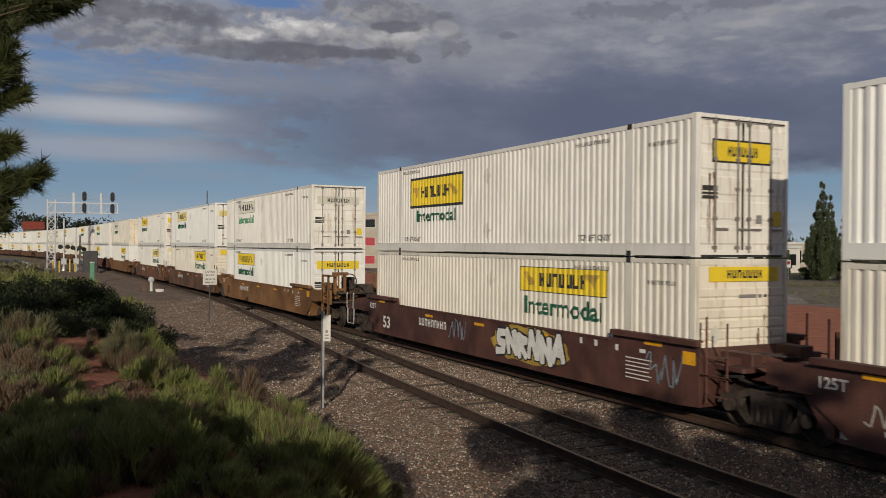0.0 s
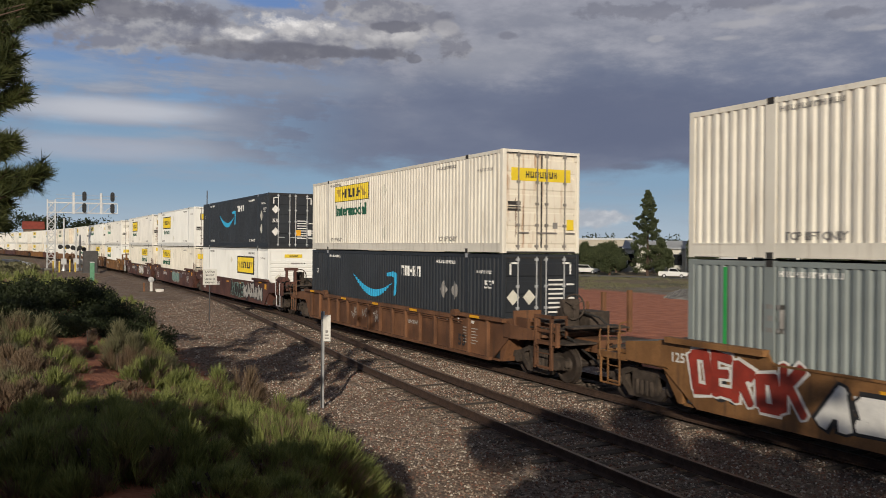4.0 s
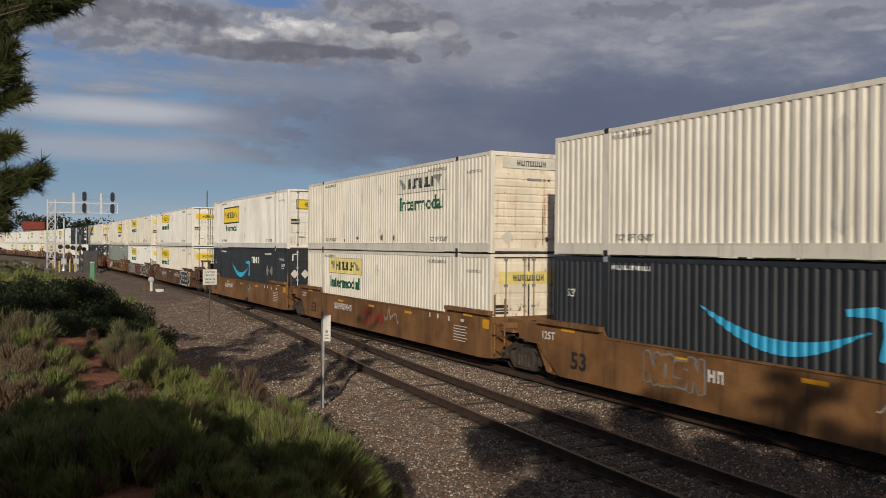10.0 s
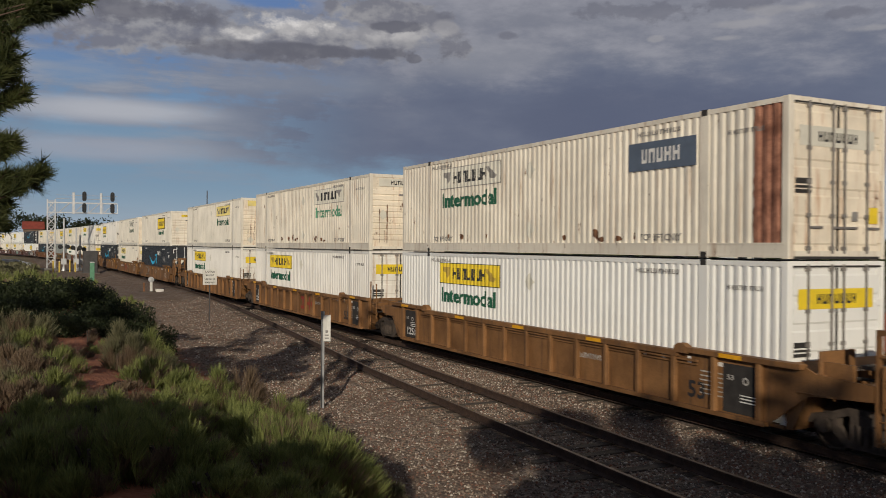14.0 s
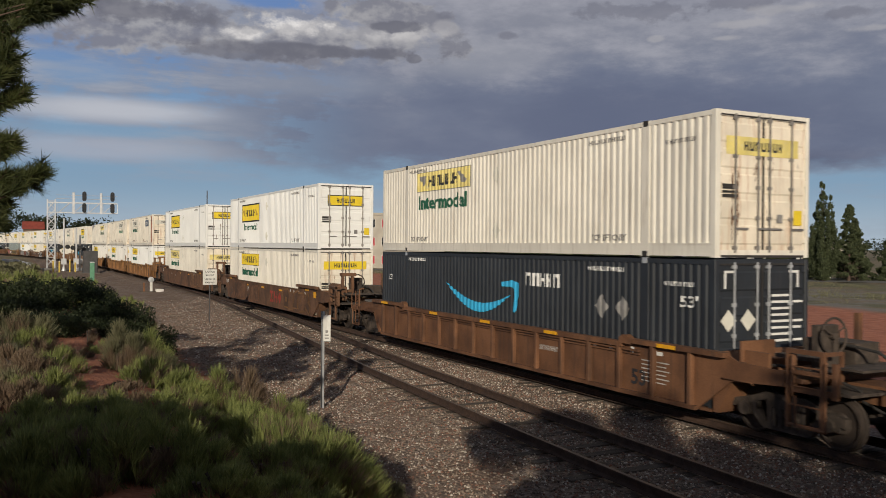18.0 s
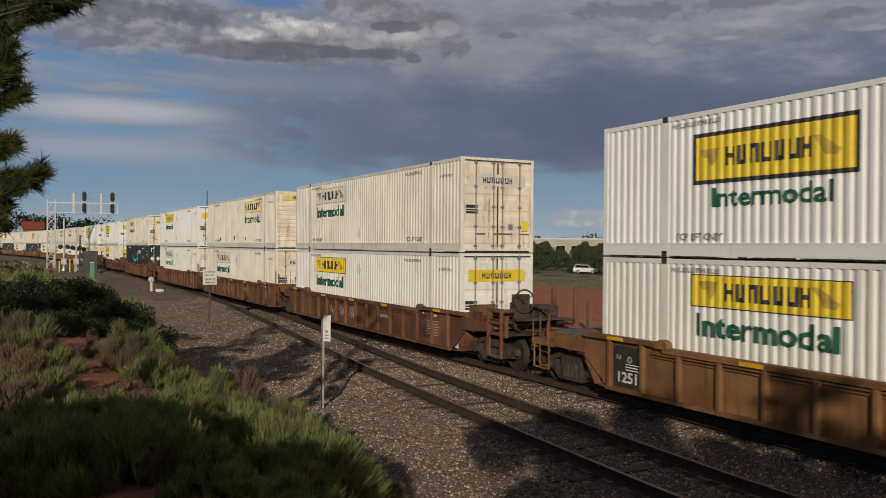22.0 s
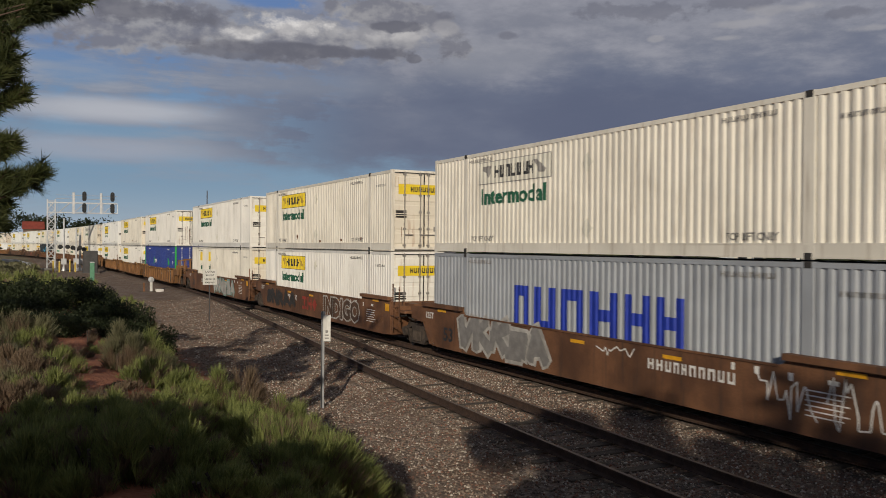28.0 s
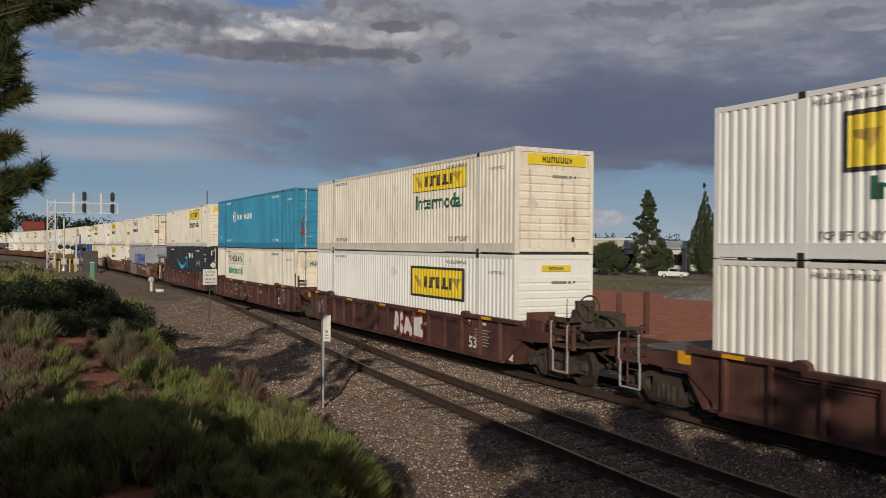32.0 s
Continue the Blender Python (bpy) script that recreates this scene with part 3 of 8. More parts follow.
def stone_material():
    m = bpy.data.materials.new("broken_ballast_stone")
    m.use_nodes = True
    t = m.node_tree
    b = t.nodes["Principled BSDF"]
    g, tc = t.nodes.new("ShaderNodeNewGeometry"), t.nodes.new("ShaderNodeTexCoord")
    r = g.outputs["Random Per Island"]
    c = blend(t, r, (0.088, 0.066, 0.052), (0.335, 0.262, 0.205))
    c = blend(t, ramp(t, calc(t, "FRACT", calc(t, "MULTIPLY", r, 7.3)), 0.7, 0.82), c, (0.23, 0.115, 0.080))
    c = blend(t, ramp(t, calc(t, "FRACT", calc(t, "MULTIPLY", r, 13.7)), 0.82, 0.90), c, (0.56, 0.50, 0.43))
    n = noise_of(t, tc.outputs["Object"], 60, 3)
    c = blend(t, calc(t, "MULTIPLY", n, 0.35), c, (0.10, 0.075, 0.055))
    t.links.new(c, b.inputs["Base Color"])
    b.inputs["Roughness"].default_value = 0.9
    return m


stone_mat = stone_material()
build_stones()


# ---- containers ----
LEN, HALF, TALL = 16.15, 1.297, 2.88


def corrugated(y0, y1, side):
    """Pressed steel side sheet between two posts, ribs every 0.215 m."""
    g = Geo()
    out, inn = side * (HALF - 0.006), side * (HALF - 0.038)
    n = max(1, round((y1 - y0) / 0.215))
    p = (y1 - y0) / n
    prof = []
    for i in range(n):
        a = y0 + i * p
        prof += [(a, inn), (a + p * 0.26, inn), (a + p * 0.44, out), (a + p * 0.82, out)]
    prof.append((y1, inn))
    m = len(prof)
    vs = [(x, y, 0.27) for y, x in prof] + [(x, y, 2.80) for y, x in prof]
    g.add(vs, [(i, i + 1, m + i + 1, m + i) for i in range(m - 1)])
    return g


def sheet_depth(y):
    """How far the side sheet lies behind the outermost face, at y metres from the tail end."""
    for a, b in ((0.16, 1.90), (2.16, 13.99), (14.25, LEN - 0.16)):
        if a <= y <= b:
            p = (b - a) / max(1, round((b - a) / 0.215))
            u = ((y - a) % p) / p
            return 0.032 * (1.0 if u < 0.26 else (0.44 - u) / 0.18 if u < 0.44 else 0.0 if u < 0.82 else (u - 0.82) / 0.18)
    return 0.0


def wrapped(me, y_left, key):
    """The same flat shape pressed onto the corrugated side, for a pose that starts at y_left."""
    k = ("wrapped", me.name, round(y_left, 3), key)
    if k in CACHE:
        return CACHE[k]
    out = me.copy()
    b = bmesh.new()
    b.from_mesh(out)
    bmesh.ops.triangulate(b, faces=b.faces)
    xs = [v.co.x for v in b.verts]
    lo, hi = min(xs), max(xs)
    a, e = 2.16, 13.99
    p = (e - a) / round((e - a) / 0.215)
    for i in range(int((e - a) / p) + 1):
        for u in (0.0, 0.26, 0.44, 0.82):
            x = y_left - (a + (i + u) * p)
            if lo < x < hi:
                bmesh.ops.bisect_plane(b, geom=b.verts[:] + b.edges[:] + b.faces[:], plane_co=(x, 0, 0), plane_no=(1, 0, 0))
    for v in b.verts:
        v.co.z -= sheet_depth(y_left - v.co.x)
    b.to_mesh(out)
    b.free()
    CACHE[k] = out
    return out


def end_ribbed():
    """Front end: one pressed sheet with level ribs."""
    o = [(0.08, 2.8), (0.08, 0.14), (0.036, 0.14)]
    for i in range(9):
        z = 0.38 + i * 0.215
        o += [(0.036, z), (0.010, z + 0.03), (0.010, z + 0.165), (0.036, z + 0.195)]
    return Geo().prism(o + [(0.036, 2.8)], -1.2, 1.2)


def door_leaf(x0, x1):
    g = Geo().box(x0, x1, 0.04, 0.085, 0.15, 2.76)
    for i in range(5):
        z = 0.25 + i * 0.50
        g.prism([(0.041, z), (0.022, z + 0.04), (0.022, z + 0.36), (0.041, z + 0.40)], x0 + 0.06, x1 - 0.06)
    for k in range(5):
        z = 0.3 + k * 0.58
        x = x0 if x0 < 0 else x1 - 0.10
        g.box(x, x + 0.10, 0.012, 0.05, z, z + 0.12)
    return g


def lock_bar(x):
    g = Geo().tube((x, 0.0, 0.10), (x, 0.0, 2.82), 0.022, n=6)
    for z in (0.16, 0.75, 1.35, 1.95, 2.70):
        g.box(x - 0.055, x + 0.055, -0.005, 0.05, z, z + 0.07)
    g.box(x - 0.02, x + 0.34, -0.02, 0.012, 0.55, 0.59)
    return g


def post(x0, x1, y0, y1):
    g = Geo().box(x0, x1, y0, y1, 0.0, TALL, 0.012)
    return g


def castings(x0, x1, y0, y1):
    g = Geo()
    for z in (-0.004, TALL - 0.115):
        g.box(x0, x1, y0, y1, z, z + 0.12, 0.015)
    return g


def smile():
    """A broad arc with an arrow head, as a flat shape; x runs 0 to 4.25, y from 0 down."""
    g = Geo()
    n = 18
    up, lo = [], []
    for i in range(n + 1):
        u = i / n
        w = 0.03 + 0.25 * math.sin(math.pi * min(u * 1.08, 1.0)) ** 0.8
        y = -0.60 * math.sin(math.pi * (0.04 + 0.80 * u)) + 0.06
        up.append((3.75 * u, y, 0))
        lo.append((3.75 * u + 0.04, y - w, 0))
    g.add(up + lo, [(i, n + 1 + i, n + 2 + i, i + 1) for i in range(n)])
    g.add([(3.30, 0.10, 0), (3.85, 0.17, 0), (4.20, 0.10, 0), (4.20, -0.25, 0), (4.00, -0.70, 0), (3.90, -0.67, 0), (3.99, -0.28, 0), (3.97, -0.06, 0), (3.75, -0.01, 0), (3.33, -0.02, 0)],
          [(0, 9, 8, 1), (1, 8, 7, 2), (2, 7, 6, 3), (3, 6, 5, 4)])
    return g


def word_bars(width, height, count, seed, gap=0.25):
    """A row of plain slotted blocks that stand for a name that is not lettered."""
    rnd = random.Random(seed)
    ws = [rnd.uniform(0.8, 1.2) for _ in range(count)]
    k = width / (sum(ws) + gap * (count - 1))
    x, r = 0.0, []
    for w in ws:
        a, b = x, x + w * k
        leg = (b - a) * 0.30
        h = height * rnd.choice((0.0, 0.4, 0.76))
        r += [(a, a + leg, 0, height), (b - leg, b, 0, height), (a + leg, b - leg, h, h + height * 0.24)]
        x += (w + gap) * k
    return flat(*r)


def wing(width, height):
    """The slanted scroll at either end of a name panel."""
    return Geo().add([(0, height, 0), (width, height, 0), (width * 0.75, height * 0.35, 0), (width * 0.62, 0, 0), (width * 0.45, height * 0.45, 0), (0.05 * width, height * 0.7, 0)], [(0, 5, 4, 3, 2, 1)])


COLOUR_WORD = {"white": "off-white", "cream": "cream", "stained": "rust-stained cream", "bright": "clean white", "black": "charcoal black", "grey": "grey", "silver": "silver-grey", "blue": "deep blue", "cyan": "sky-blue"}
SIGN_WORD = {"F": "framed yellow panel", "f": "framed yellow panel", "Y": "plain yellow panel", "P": "faded yellow panel", "W": "bleached name panel", "A": "light blue arc",
             "C": "green posts and leaf marks", "M": "big blue lettering", "R": "white emblem", "N": "no panel", "K": "two torn yellow patches", "G": "green stripes"}


def container(paint, sign, flip, full, seed):
    """A 53 ft box on its empty at the rear lower edge; its near side faces -x. flip: the doors face forward."""
    p = PAINT[paint]
    rnd = random.Random(seed)
    c = thing("shipping_container", "%s corrugated container, %s, %s" % (COLOUR_WORD[paint], SIGN_WORD[sign], "ribbed end aft" if flip else "doors aft"), "container", "containers on the train")
    face = -HALF
    ends = END_PAINT["heavy"] if paint == "stained" or (paint == "cream" and sign in "PW") else END_PAINT.get(paint, p)

    def put(name, me, at=None, label=""):
        return part(name, me, c, label, at)

    sides = (-1, 1)
    cuts = ((0.16, 1.90), (2.16, 13.99), (14.25, LEN - 0.16))
    for side in sides:
        for k, (a, b) in enumerate(cuts):
            put("side_panel", shared("side_panel_%d_%d" % (side, k), p, lambda: corrugated(a, b, side)))
        s0, s1 = sorted((side * HALF, side * (HALF - 0.09)))
        put("top_rail", shared("top_rail_%d" % side, p, lambda: Geo().box(s0, s1, 0.1, LEN - 0.1, 2.775, TALL - 0.01)))
        put("bottom_rail", shared("bottom_rail_%d" % side, p, lambda: Geo().prism([(0.1, 0.02), (LEN - 0.1, 0.02), (LEN - 0.1, 0.28), (0.1, 0.28)], s0, s1).prism([(0.1, 0.255), (LEN - 0.1, 0.255), (LEN - 0.1, 0.285), (0.1, 0.285)], s0 - 0.006 * (side < 0), s1 + 0.006 * (side > 0)).prism([(0.1, 0.02), (LEN - 0.1, 0.02), (LEN - 0.1, 0.06), (0.1, 0.06)], s0 - 0.006 * (side < 0), s1 + 0.006 * (side > 0))))
        for y in (0.0, LEN - 0.16):
            put("corner_post", shared("corner_post_%d_%d" % (side, y > 1), p, lambda: post(s0, s1 + 0.04 * (side < 0), y, y + 0.16)))
        for y in (1.90, 13.99):
            put("lifting_post", shared("lifting_post_%d_%d" % (side, y > 5), p, lambda: post(s0 - 0.003 * (side < 0), s1 + 0.003 * (side > 0), y, y + 0.26)))
            if full and side < 0:
                put("lifting_casting", shared("lifting_casting_%d_%d" % (side, y > 5), soot if paint != "black" else galv, lambda: castings(s0 - 0.008 * (side < 0), s1 + 0.008 * (side > 0), y + 0.04, y + 0.22)))
    put("roof", shared("roof", p, lambda: Geo().box(-HALF + 0.09, HALF - 0.09, 0.1, LEN - 0.1, 2.78, 2.83)))
    if full:
        put("floor_frame", shared("floor_frame", soot, lambda: Geo().box(-HALF + 0.09, HALF - 0.09, 0.1, LEN - 0.1, 0.03, 0.15)))
    # both ends; the end pieces are built facing -y
    turn = pose(0, LEN, 0, 0, 0, 180)
    here = Matrix.Identity(4)
    door_at, wall_at = (turn, here) if flip else (here, turn)
    put("end_header", shared("end_header", p, lambda: Geo().box(-HALF + 0.1, HALF - 0.1, 0.01, 0.12, 2.76, TALL)), here)
    put("end_header", shared("end_header", p, lambda: Geo()), turn)
    put("end_sill", shared("end_sill", p, lambda: Geo().box(-HALF + 0.1, HALF - 0.1, 0.01, 0.12, 0.0, 0.15)), here)
    put("end_sill", shared("end_sill", p, lambda: Geo()), turn)
    put("front_wall", shared("front_wall", ends, end_ribbed), wall_at)
    for x0, x1 in ((-1.2, -0.005), (0.005, 1.2)):
        d = put("door", shared("door_%d" % (x0 > -1), ends, lambda: door_leaf(x0, x1)), door_at)
        if full:
            for x in ((-0.78, -0.16) if x0 < -1 else (0.16, 0.78)):
                part("locking_bar", shared("locking_bar_%d" % round(x * 100), dull_bar if paint not in ("black", "blue", "cyan") else galv, lambda: lock_bar(x)), d)
    full_marks = full
    if full:
        put("door_seal", shared("door_seal", soot, lambda: Geo().box(-0.022, 0.022, 0.018, 0.035, 0.15, 2.76)), door_at, "black rubber seal")
        put("door_seal", shared("door_seal_top", soot, lambda: Geo().box(-1.2, 1.2, 0.008, 0.035, 2.765, 2.80)), door_at)
        # a black strip stands in for the dark gap under the box end
        put("end_gap", shared("end_gap", soot, lambda: Geo().box(-1.15, 1.15, 0.004, 0.02, 0.0, 0.05)), here)

    def mirror(y0, y1):
        """From the door end to where it lies on this box."""
        return (LEN - y0, LEN - y1)[::-1] if flip else (y0, y1)

    def panel(y_hi, y_lo, z0, z1, me, name, dx=0.006, label=""):
        a, b = mirror(y_lo, y_hi)
        return put(name, wrapped(me, b, name), on_side(b, z0, face - dx), label)

    def mark(name, me, y_left, z):
        return put(name, wrapped(me, y_left, name), on_side(y_left, z, face - 0.007))

    # side panel and lettering
    w = 3.55
    if sign in "FfYPWK":
        mt = {"F": yellow, "f": yellow, "Y": yellow, "P": pale_yellow, "W": pale_panel, "K": yellow}[sign]
        framed = sign in "Ff"
        z0, z1 = (1.43, 2.43) if framed else (1.96, 2.56)
        if sign == "K":
            q = panel(13.3, 9.75, z0, z1, shared("torn_patch", mt, lambda: flat((0, 0.55, 0, 0.6), (2.65, 3.2, 0, 0.62))), "name_panel", label="torn yellow patches")
        else:
            if framed:
                panel(13.3, 9.6, z0, z1, shared("panel_border", ink, lambda: flat((0, 3.7, 0, 1.0))), "panel_border", 0.004)
                panel(13.22, 9.68, z0 + 0.08, z1 - 0.08, shared("panel_framed", mt, lambda: flat((0, 3.54, 0, 0.84))), "name_panel", 0.008)
            else:
                panel(13.38, 9.72, z0 - 0.02, z1 + 0.02, shared("panel_outline", ink if sign == "Y" else grey_ink, lambda: flat((0, 3.66, 0, 0.64))), "panel_border", 0.004)
                panel(13.35, 9.75, z0, z1, shared("panel_plain", mt, lambda: flat((0, 3.6, 0, 0.6))), "name_panel", 0.008)
            h = 0.34 if not framed else 0.36
            zc = (z0 + z1) / 2 - h / 2
            panel(12.45, 10.65, zc, zc + h, shared("name_blocks_%d" % framed, ink, lambda: word_bars(1.9, h, 7, 5, 0.34)), "name_block", 0.011)
            panel(13.15, 12.55, zc, zc + h, shared("scroll", grey_ink if sign in "WP" else gold_spray, lambda: wing(0.55, 0.36)), "scroll", 0.011)
            panel(10.5, 9.9, zc, zc + h, shared("scroll_right", grey_ink if sign in "WP" else gold_spray, lambda: Geo().add([(0, 0.36, 0), (0.15, 0.36, 0), (0.55, 0.1, 0), (0.5, 0, 0), (0.25, 0.02, 0)], [(0, 4, 3, 2, 1)])), "scroll", 0.011)
        if sign in "FYPW":
            col = {"F": green_ink, "Y": green_ink, "P": green_ink, "W": pale_green if seed % 2 else green_ink}[sign]
            if framed:
                panel(12.8, 10.1, 0.97, 1.33, letters("Intermodal", 0.38, 2.7, col), "lettering", 0.007)
            else:
                panel(13.2, 9.95, 1.36, 1.82, letters("Intermodal", 0.46, 3.25, col), "lettering", 0.007)
        elif sign == "K":
            panel(13.2, 12.7, 1.36, 1.82, letters("In", 0.42, 0.5, green_ink), "lettering", 0.007)
            panel(10.5, 9.95, 1.36, 1.82, letters("al", 0.42, 0.48, green_ink), "lettering", 0.007)
    elif sign == "A":
        panel(11.2, 6.95, 2.02, 2.2, shared("arc", arc_blue, smile), "arc", 0.007, "light blue arc with an arrow head")
        panel(6.72, 5.15, 2.08, 2.4, shared("arc_name", white_ink, lambda: word_bars(1.55, 0.34, 5, 2, 0.3)), "name_block", 0.007)
        for y, z in ((1.35, 1.72), (1.35, 1.02)) if seed % 2 == 0 else ((3.5, 1.75), (2.75, 1.75)):
            panel(y + 0.25, y - 0.25, z, z + 0.5, shared("diamond", pale_panel if seed % 2 == 0 else grey_ink, lambda: Geo().add([(0.25, -0.28, 0), (0.5, 0, 0), (0.25, 0.28, 0), (0, 0, 0)], [(0, 1, 2, 3)])), "diamond_plate", 0.007)
        panel(0.95, 0.45, 1.9, 2.1, letters("53'", 0.24, 0.5, white_ink), "lettering", 0.007)
        panel(15.6, 15.2, 1.9, 2.1, letters("53'", 0.2, 0.35, white_ink), "lettering", 0.007)
    elif sign == "C":
        panel(10.3, 9.3, 1.42, 1.9, shared("leaf_name", white_ink, lambda: word_bars(1.0, 0.30, 4, 3, 0.3)), "name_block", 0.007)
        panel(10.9, 10.4, 1.25, 1.9, shared("leaf_mark", leaf_green, lambda: Geo().add([(0, 0, 0), (0.3, 0.15, 0), (0.45, 0.75, 0), (0.1, 0.5, 0)], [(0, 1, 2, 3)])), "leaf_mark", 0.007)
        panel(3.55, 2.65, 1.30, 1.92, shared("leaf_mark_large", leaf_green, lambda: Geo().add([(0, 0.62, 0), (0.05, 0.2, 0), (0.35, 0, 0), (0.75, 0.05, 0), (0.7, 0.35, 0), (0.4, 0.5, 0)], [(0, 1, 2, 3, 4, 5)])), "leaf_mark", 0.007)
        panel(1.4, 0.95, 1.42, 1.7, letters("53'", 0.26, 0.45, white_ink), "lettering", 0.007)
        panel(15.8, 15.4, 1.25, 1.4, letters("53'", 0.24, 0.38, white_ink), "lettering", 0.007)
        put("green_post", shared("green_post", leaf_green, lambda: Geo().box(-HALF - 0.012, -HALF + 0.10, -0.012, 0.16, 0.30, TALL)), None, "bright green corner post")
        put("green_post", shared("green_post", leaf_green, lambda: Geo()), (0, LEN - 0.148, 0), "bright green corner post")
    elif sign == "M":
        panel(11.4, 4.95, 0.95, 2.1, shared("blue_name", royal, lambda: word_bars(6.4, 1.12, 6, 14, 0.30)), "name_block", 0.007, "big royal blue name blocks")
    elif sign == "R":
        panel(12.2, 11.5, 1.45, 2.2, shared("hex_mark", white_ink, lambda: Geo().add([(0.35 + a * math.cos(radians(60 * i + 30)), 0.35 + a * math.sin(radians(60 * i + 30)), 0) for a in (0.36, 0.28) for i in range(6)], [(i, (i + 1) % 6, 6 + (i + 1) % 6, 6 + i) for i in range(6)]).add([(0.33, 0.12, 0), (0.37, 0.12, 0), (0.37, 0.58, 0), (0.33, 0.58, 0)], [(0, 1, 2, 3)]).add([(0.14, 0.25, 0), (0.17, 0.21, 0), (0.56, 0.45, 0), (0.53, 0.49, 0)], [(0, 1, 2, 3)]).add([(0.14, 0.45, 0), (0.53, 0.21, 0), (0.56, 0.25, 0), (0.17, 0.49, 0)], [(0, 1, 2, 3)])), "emblem", 0.007)
        panel(11.2, 7.9, 1.62, 1.95, shared("white_name", white_ink, lambda: word_bars(3.3, 0.30, 11, 8, 0.55)), "name_block", 0.007)
        panel(15.4, 15.0, 0.5, 0.7, letters("53'", 0.18, 0.32, white_ink), "lettering", 0.007)
    elif sign == "G":
        for y, h in ((15.2, 0.0), (2.55, 0.0)):
            put("green_stripe", shared("green_stripe", leaf_green, lambda: flat((0, 0.09, 0.22, 2.74))), on_side(y, 0, face - 0.007), "green stripe")
        panel(14.3, 13.7, 1.6, 2.1, shared("grey_mark", grey_ink, lambda: flat((0, 0.5, 0, 0.08), (0, 0.08, 0, 0.5), (0.42, 0.5, 0, 0.5), (0, 0.5, 0.42, 0.5), (0.15, 0.35, 0.2, 0.3))), "emblem", 0.007)
        panel(2.4, 2.0, 0.9, 1.1, letters("53'", 0.2, 0.32, white_ink), "lettering", 0.007)
    if not full_marks:
        return c
    # stencils on the side
    st = grey_ink if paint in ("white", "cream", "stained", "bright", "silver") else white_ink
    for y_hi, z in ((15.98 - 2.2, 0.33), (3.9, 0.33)):
        mark("stencil", letters("TOP LIFT ONLY", 0.15, 1.25, st), y_hi, z)
    mark("stencil", shared("stencil_row", st, lambda: word_bars(1.3, 0.10, 11, 4, 0.4)), 4.0, 2.56)
    mark("stencil", shared("stencil_row", st, lambda: Geo()), 13.9, 2.60)
    mark("stencil", shared("stencil_number", st, lambda: word_bars(0.85, 0.09, 10, 6, 0.5)), 1.4, 2.32)
    if paint in ("white", "cream", "bright", "stained") and sign in "FYPWKfN":
        for z in (2.0, 0.45):
            panel(8.45, 7.95, z, z + 0.4, shared("placard_holder", pale_panel, lambda: Geo().add([(0.22, -0.05, 0), (0.44, 0.18, 0), (0.22, 0.42, 0), (0, 0.18, 0)], [(0, 1, 2, 3)])), "placard_holder", 0.006)
    # marks on the end that faces the tail
    if flip:
        if sign in "FfYPW":
            small = sign in "Ff"
            w, h, z = (0.95, 0.17, 2.42) if small else (1.95, 0.30, 2.42)
            x = -w / 2 + 0.05
            m2 = {"F": yellow, "f": yellow, "Y": yellow, "P": pale_yellow, "W": pale_panel}[sign]
            put("end_panel", shared("end_panel_%d" % small, m2, lambda: flat((0, w, 0, h))), on_end(x, z, 0.006))
            put("name_block", shared("end_blocks_%d" % small, ink, lambda: word_bars(w * 0.5, h * 0.55, 7, 5, 0.34)), on_end(x + w * 0.25, z + h * 0.22, 0.003))
        put("placard_holder", shared("end_plate", pale_panel, lambda: Geo().add([(0.2, -0.2, 0), (0.4, 0, 0), (0.2, 0.2, 0), (0, 0, 0)], [(0, 1, 2, 3)])), on_end(-0.95, 0.45 + 0.9 * (seed % 2), 0.008))
        put("vent", shared("end_vent", soot, lambda: flat((0, 0.1, 0, 0.13))), on_end(0.55, 0.33, 0.008))
        put("stencil", shared("end_stencil", grey_ink, lambda: flat((0, 0.5, 0, 0.07), (0.55, 0.65, 0.0, 0.07))), on_end(-0.1, 2.08, 0.009))
        put("vent", shared("end_hole", soot, lambda: flat((0, 0.07, 0, 0.06))), on_end(0.62, 2.085, 0.009))
    else:
        if sign in "FfYPWK":
            framed = sign in "Ff"
            w, h, z = (1.6, 0.40, 1.95) if framed else (2.0, 0.36, 2.02)
            x = -w / 2 - 0.02
            m2 = {"F": yellow, "f": yellow, "Y": yellow, "P": pale_yellow, "W": pale_panel, "K": yellow}[sign]
            if framed:
                put("panel_border", shared("door_panel_border", ink, lambda: flat((0, 1.68, 0, 0.48))), on_end(x - 0.04, z - 0.04, 0.018))
            put("door_panel", shared("door_panel_%d" % framed, m2, lambda: flat((0, w, 0, h))), on_end(x, z, 0.014))
            put("name_block", shared("door_blocks_%d" % framed, ink, lambda: word_bars(w * 0.52, h * 0.5, 7, 5, 0.34)), on_end(x + w * 0.24, z + h * 0.25, 0.011))
            put("vent", shared("door_vent", soot, lambda: flat((0, 0.42, 0, 0.06), (0, 0.42, 0.09, 0.13), (0, 0.42, 0.16, 0.26))), on_end(-1.12, 1.18, 0.014))
            put("notice", shared("door_notice", yellow, lambda: flat((0, 0.24, 0, 0.30))), on_end(0.86, 0.66, 0.014), "small yellow notice")
            put("notice", shared("door_grey_notice", grey_ink, lambda: flat((0, 0.16, 0, 0.17))), on_end(0.38, 0.70, 0.014))
        elif sign == "A":
